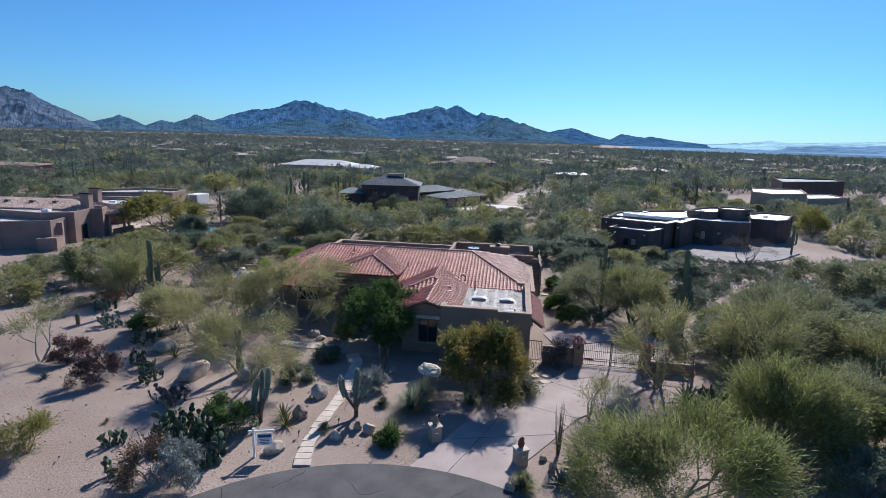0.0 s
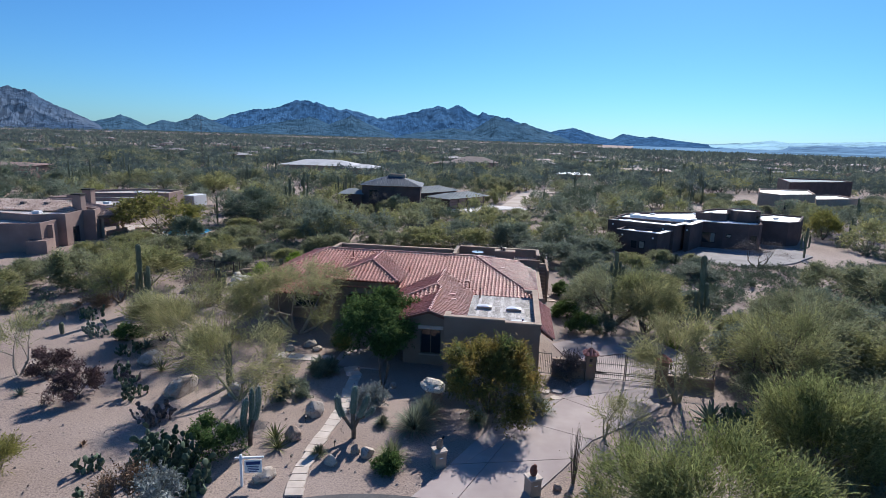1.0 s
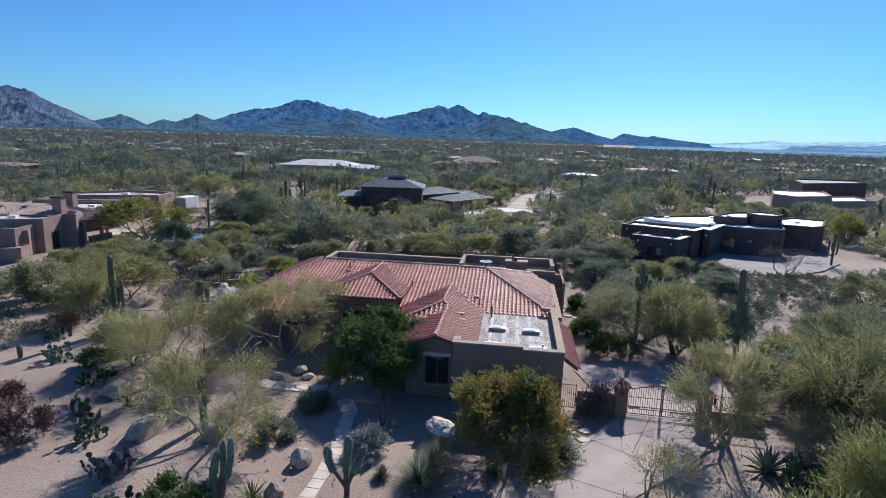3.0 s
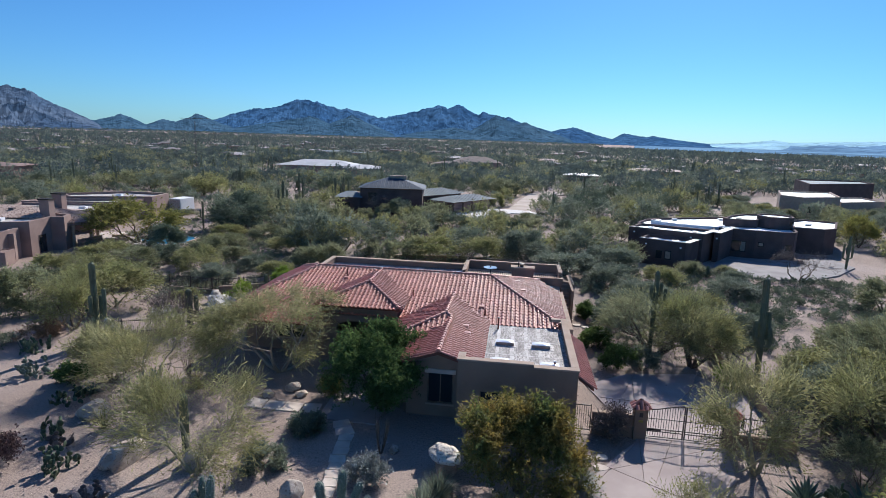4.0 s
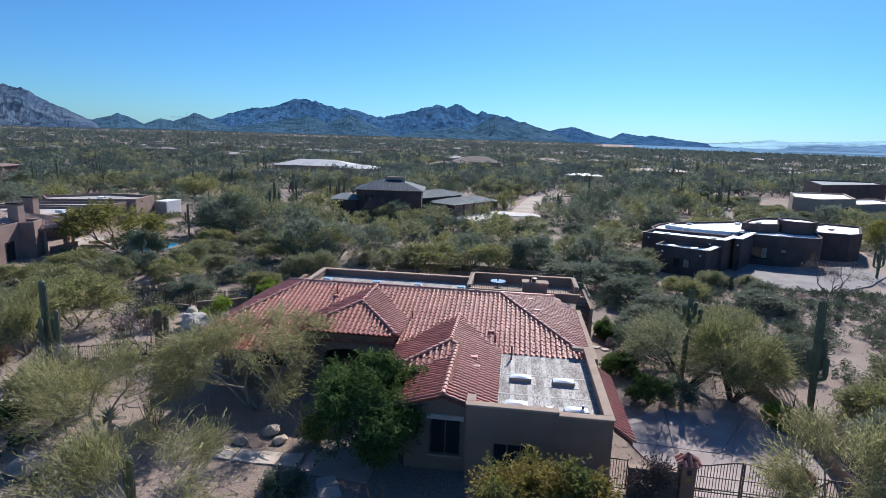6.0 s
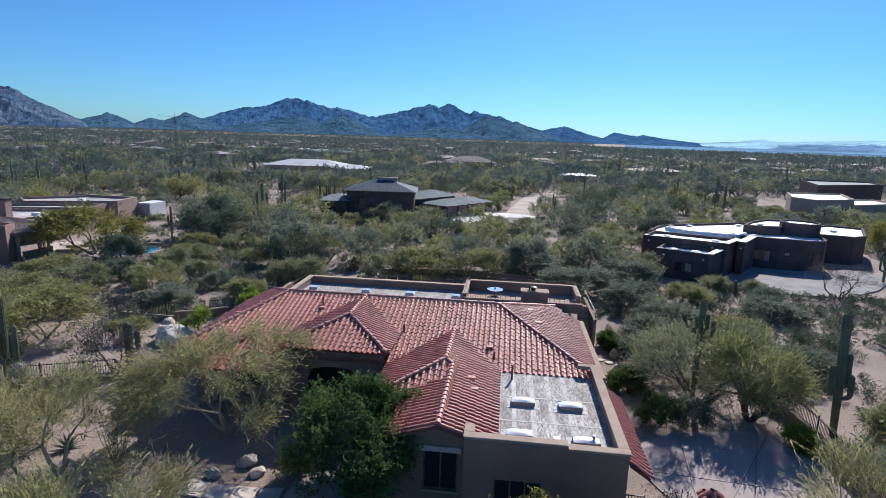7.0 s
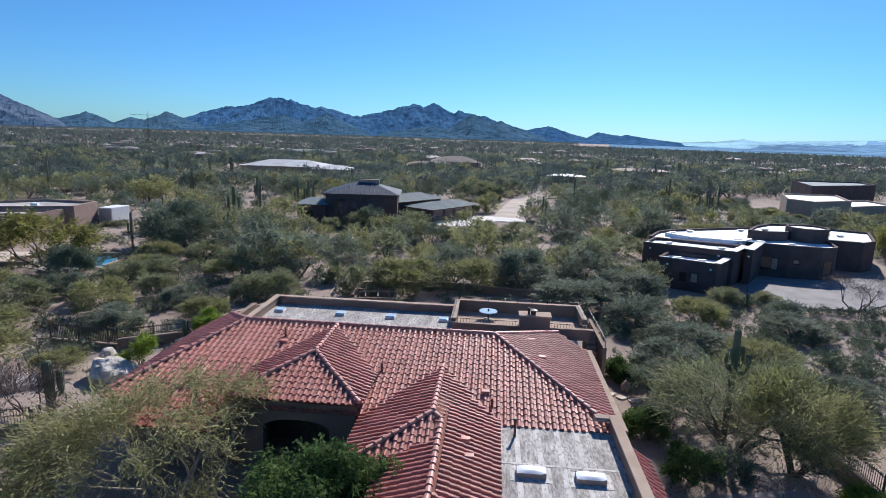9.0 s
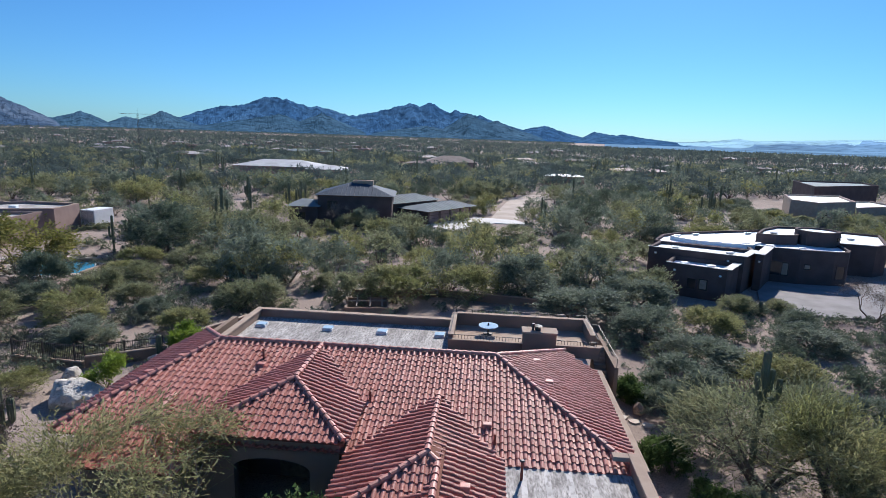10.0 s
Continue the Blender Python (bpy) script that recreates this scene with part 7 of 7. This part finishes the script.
WEST_TREES = ((-41.0, 81.4, 5.7, 5.3, "yellow"), (-32.5, 71.3, 2.8, 1.6, "grey"), (-31.9, 60.9, 3.6, 3.0, "palo"), (-28.6, 54.2, 4.8, 3.6, "palo"), (-31.8, 94.0, 5.8, 4.6, "low"), (-29.4, 75.2, 3.3, 2.3, "mesquite"), (-25.2, 72.7, 3.0, 2.0, "mesquite"), (-22.3, 69.7, 2.0, 1.4, "grey"), (-20.0, 80.9, 4.3, 2.7, "mesquite"), (-18.4, 66.1, 2.4, 1.9, "palo"), (-26.4, 66.4, 3.0, 2.2, "palo"), (-34.9, 76.0, 3.6, 2.0, "low"), (-27.6, 79.4, 3.2, 2.2, "mesquite"), (-23.4, 62.6, 2.6, 2.0, "grey"), (-31.0, 86.6, 3.2, 2.4, "palo"), (-25.8, 86.4, 3.6, 2.6, "mesquite"), (-34.0, 67.6, 3.2, 2.4, "mesquite"), (-29.2, 69.2, 2.6, 2.0, "palo"), (-38.8, 70.4, 3.2, 2.6, "palo"), (-40.6, 64.4, 3.6, 2.8, "palo"), (-22.8, 54.8, 2.2, 1.6, "palo"), (-33.4, 57.4, 3.6, 2.6, "palo"), (-16.2, 71.5, 2.9, 2.0, "mesquite"), (-21.5, 78.4, 2.9, 1.9, "palo"), (-30.6, 81.6, 2.4, 2.0, "palo"), (-37.5, 46.2, 5.0, 3.5, "palo"), (-34.5, 52.5, 5.1, 3.1, "mesquite"), (-40.3, 54.1, 3.5, 2.3, "mesquite"), (-35.6, 62.4, 4.4, 3.4, "palo"))
BACK_TREES = ((-19.6, 94.6, 6.0, 3.0, "mesquite"), (-14.6, 93.3, 3.2, 2.0, "grey"), (-15.2, 109.4, 2.7, 1.6, "mesquite"), (-9.0, 112.8, 5.9, 2.6, "grey"), (-11.6, 111.6, 4.4, 2.4, "mesquite"), (-13.6, 113.0, 4.1, 2.1, "bare"), (-3.5, 103.7, 5.1, 4.7, "mesquite"), (-9.0, 89.3, 3.3, 2.4, "palo"), (-6.7, 73.4, 3.9, 2.1, "mesquite"), (-2.6, 74.3, 5.0, 3.5, "palo"), (3.9, 75.2, 4.8, 3.1, "palo"), (9.1, 77.6, 5.5, 3.2, "grey"), (12.6, 70.6, 4.7, 4.5, "grey"), (19.4, 98.9, 4.2, 2.5, "grey"), (24.5, 98.8, 5.4, 3.2, "palo"), (9.0, 110.2, 3.0, 2.4, "mesquite"), (14.2, 109.2, 3.1, 3.3, "mesquite"))
FAR_BACK_TREES = ((10.4, 133.0, 5.2, 2.7, "palo"), (14.3, 157.0, 6.0, 4.0, "mesquite"), (-14.7, 79.3, 3.0, 1.9, "grey"), (-14.2, 71.7, 3.5, 2.3, "mesquite"), (-10.3, 78.4, 2.8, 1.8, "mesquite"), (1.1, 91.7, 2.7, 2.1, "grey"), (-24.0, 104.0, 4.2, 3.0, "mesquite"), (4.0, 100.0, 3.4, 2.4, "palo"))
EAST_TREES = ((80.0, 128.6, 3.6, 3.2, "grey"), (86.4, 131.2, 3.4, 3.0, "grey"), (93.0, 133.8, 3.2, 3.0, "mesquite"), (74.4, 130.4, 3.6, 2.8, "mesquite"), (99.0, 136.6, 3.2, 3.0, "grey"), (70.0, 146.0, 4.2, 3.4, "grey"), (66.0, 153.0, 4.4, 3.4, "mesquite"), (72.0, 157.0, 4.2, 3.4, "palo"), (107.0, 146.0, 4.2, 3.4, "grey"), (113.0, 151.0, 4.4, 3.6, "mesquite"), (119.0, 158.0, 4.2, 3.4, "grey"), (78.0, 160.0, 4.2, 3.4, "grey"), (66.0, 124.0, 4.2, 3.2, "grey"), (60.5, 127.0, 4.0, 2.8, "mesquite"), (69.5, 132.0, 4.4, 3.0, "palo"), (57.0, 119.0, 4.2, 3.0, "grey"), (64.0, 134.0, 4.0, 3.0, "mesquite"), (72.0, 139.0, 4.4, 3.2, "grey"), (31.0, 68.6, 2.6, 1.9, "grey"), (29.2, 74.4, 2.2, 1.6, "palo"), (32.6, 73.4, 1.8, 1.4, "mesquite"), (18.6, 60.0, 3.3, 3.4, "grey"), (15.6, 56.0, 3.0, 2.4, "grey"), (21.6, 57.0, 3.4, 2.6, "palo"), (19.8, 52.4, 3.0, 2.4, "mesquite"), (16.8, 65.6, 3.4, 2.6, "grey"), (22.6, 66.4, 3.6, 2.4, "palo"), (24.0, 52.0, 2.8, 2.2, "grey"), (18.4, 73.0, 4.2, 3.2, "grey"), (21.4, 77.4, 4.0, 2.8, "mesquite"), (27.7, 72.5, 3.0, 2.0, "mesquite"), (29.0, 64.4, 2.4, 2.6, "grey"), (40.1, 71.4, 4.4, 4.2, "bare"), (22.5, 42.2, 4.0, 1.8, "mesquite"), (71.7, 112.8, 4.9, 3.9, "palo"), (20.9, 81.1, 3.4, 2.3, "grey"), (36.5, 107.7, 4.1, 3.7, "grey"), (26.5, 94.6, 3.6, 2.4, "mesquite"), (42.1, 106.3, 5.0, 3.6, "palo"), (64.6, 96.5, 5.0, 2.5, "yellow"), (42.6, 53.3, 5.6, 3.4, "mesquite"), (40.6, 59.3, 4.2, 3.0, "mesquite"), (33.0, 36.0, 4.0, 2.6, "mesquite"), (37.0, 42.0, 4.4, 3.0, "palo"), (90.2, 114.9, 5.8, 4.7, "mesquite"))
THICKET = ((23.6, 35.4, 3.8, 2.8, "mesquite"), (26.6, 36.4, 3.6, 2.8, "palo"), (29.8, 37.2, 3.8, 3.0, "mesquite"), (23.4, 40.4, 3.4, 2.6, "palo"), (26.8, 44.4, 3.2, 2.6, "mesquite"), (31.4, 45.2, 3.6, 3.0, "grey"), (34.0, 41.0, 3.8, 3.0, "palo"), (20.9, 37.6, 3.2, 2.3, "grey"), (28.4, 33.0, 3.4, 2.8, "mesquite"), (24.8, 24.2, 3.0, 2.4, "grey"), (23.0, 20.6, 2.6, 2.2, "grey"), (27.2, 27.0, 3.4, 2.6, "mesquite"), (20.8, 29.4, 3.0, 2.0, "palo"), (25.6, 32.4, 3.6, 2.6, "mesquite"), (31.5, 39.0, 4.2, 3.0, "mesquite"), (35.5, 46.0, 4.2, 3.0, "grey"), (27.2, 40.2, 3.6, 2.6, "palo"), (31.5, 29.5, 3.6, 2.8, "mesquite"), (38.0, 36.0, 4.0, 3.0, "mesquite"), (41.5, 47.0, 4.4, 3.2, "grey"), (47.0, 58.0, 4.4, 3.2, "mesquite"), (24.6, 41.0, 3.4, 2.2, "grey"))
for k, row in enumerate(THICKET + WEST_TREES + BACK_TREES + FAR_BACK_TREES + EAST_TREES):
    desert_tree(*row, k)

# wide scrub
TREES = [plant_arrays(seed=60 + k, h=4.6, radius=2.7 + 0.4 * (k % 3), stems=4, spreading=0.8, levels=3, fork=3, per=12, length=0.34, width=0.15, clump=0.42, flat=0.7, low=0, base=0.2, brush=1.2, sides=4, finest=0.05, dome=60) for k in range(5)]
SMALL = [plant_arrays(seed=80 + k, h=4.4, radius=2.8, stems=3, spreading=0.7, levels=2, fork=3, per=6, length=0.55, width=0.36, clump=0.55, flat=0.7, sides=3, finest=0.06, dome=14) for k in range(4)]
TINY = [plant_arrays(seed=90 + k, h=4.2, radius=3.0, stems=2, spreading=0.7, levels=1, fork=3, per=4, length=1.2, width=0.6, clump=0.9, flat=0.5, sides=3, finest=0.08) for k in range(3)]
SHRUB = [plant_arrays(seed=100 + k, h=0.62, radius=0.7, stems=6, spreading=1.1, levels=2, fork=2, per=6, length=0.12, width=0.085, clump=0.12, low=1, base=0.05, brush=0.6, sides=3, finest=0.012) for k in range(4)]
KEEP_OUT = ((-19, 13, 14, 66), (22, 62, 70, 103), (-72, -43, 60, 105), (-24, 16, 112, 134), (74, 134, 130, 178), (-46, -26, 64, 92), (-75, -24, 206, 244), (-10, 30, 268, 306), (8, 19, 20, 47), (-30, -10, 15, 48), (23, 56, 48, 72), (-25, -17, 46, 58))
TRACK = [(14.4 + 15.0 * (k / 12) ** 1.1, 124 + 46 * k / 12) for k in range(13)]
rng = random.Random(3)


def clear(x, y, margin=0.0):
    if any(math.hypot(x - tx, y - ty) < 3.8 for tx, ty in TRACK):
        return False
    return all(not (x0 - margin < x < x1 + margin and y0 - margin < y < y1 + margin) for x0, x1, y0, y1 in KEEP_OUT)


def strew(count, near, far, kinds, lo=0.7, hi=1.25, half=46, margin=1.5, bare=-0.28, sx=0.0, sy=0.0):
    """Plants strewn over the fan in front of the garden, thinner where the soil lies bare."""
    rows = []
    while len(rows) < count:
        a = radians(rng.uniform(-half, half))
        d = math.sqrt(near ** 2 + (far ** 2 - near ** 2) * rng.random())
        x, y = d * math.sin(a) + sx, d * math.cos(a) + sy
        if d > 1120 and a > radians(15):
            if rng.random() < 0.5:
                continue
            d = rng.uniform(700, 1120)
            x, y = d * math.sin(a) + sx, d * math.cos(a) + sy
        if not clear(x, y, margin) or noise.noise((x * 0.035, y * 0.035, 2)) < bare:
            continue
        rows.append((x, y, relief(x, y) - 0.05 if d < 380 else -0.1, lo + (hi - lo) * rng.random() ** 1.5, rng.uniform(0, math.tau), rng.randrange(len(kinds))))
    return rows


def by_species(name, label, rows, kinds, hazy=0):
    at = 0
    # hazy rows lean on the far leaf, whose colour includes the haze
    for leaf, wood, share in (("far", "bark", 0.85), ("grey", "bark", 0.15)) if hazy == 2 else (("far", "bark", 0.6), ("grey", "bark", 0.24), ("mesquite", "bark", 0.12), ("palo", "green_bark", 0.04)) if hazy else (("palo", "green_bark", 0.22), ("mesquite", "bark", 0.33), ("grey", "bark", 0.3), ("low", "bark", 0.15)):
        n = int(len(rows) * share)
        scatter(name, label, "desert trees", leaf, wood, rows[at:at + n], kinds)
        at += n


by_species("desert_trees", "desert trees scattered over sandy soil", strew(520, 80, 180, TREES, 0.4, 1.15, bare=-0.4), TREES)
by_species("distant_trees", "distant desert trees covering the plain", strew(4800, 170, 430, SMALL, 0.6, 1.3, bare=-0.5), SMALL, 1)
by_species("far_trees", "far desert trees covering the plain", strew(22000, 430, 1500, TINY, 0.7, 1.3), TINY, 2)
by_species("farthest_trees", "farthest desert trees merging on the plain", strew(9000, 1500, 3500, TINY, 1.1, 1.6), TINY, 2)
scatter("bursage", "low grey-green shrubs on sandy soil", "shrubs", "low", "bark", strew(850, 30, 130, SHRUB, 0.5, 1.8, half=50, margin=0.3, bare=-0.6), SHRUB)
scatter("brittlebush", "low olive shrubs on sandy soil", "shrubs", "mesquite", "bark", strew(400, 30, 130, SHRUB, 0.5, 2.0, half=50, margin=0.3, bare=-0.6), SHRUB)


def patch(count, x0, x1, y0, y1, lo, hi):
    """Shrubs over one open stretch of sand."""
    rows = []
    while len(rows) < count:
        x, y = rng.uniform(x0, x1), rng.uniform(y0, y1)
        if 33.5 < x < 53 and 71 < y < 86:
            continue
        rows.append((x, y, relief(x, y) - 0.03, rng.uniform(lo, hi), rng.uniform(0, math.tau), rng.randrange(len(SHRUB))))
    return rows


scatter("east_bursage", "dark rounded shrubs dotted over pale sand", "shrubs", "low", "bark", patch(420, 21, 58, 47, 75, 0.6, 1.7), SHRUB)
scatter("west_bursage", "grey-green rounded shrubs dotted over pale sand", "shrubs", "scrub", "bark", patch(360, -45, -14, 58, 92, 0.6, 1.6), SHRUB)
by_species("middle_trees", "desert trees beyond the garden wall", strew(24, 76, 118, TREES, 0.4, 0.9, half=40), TREES)
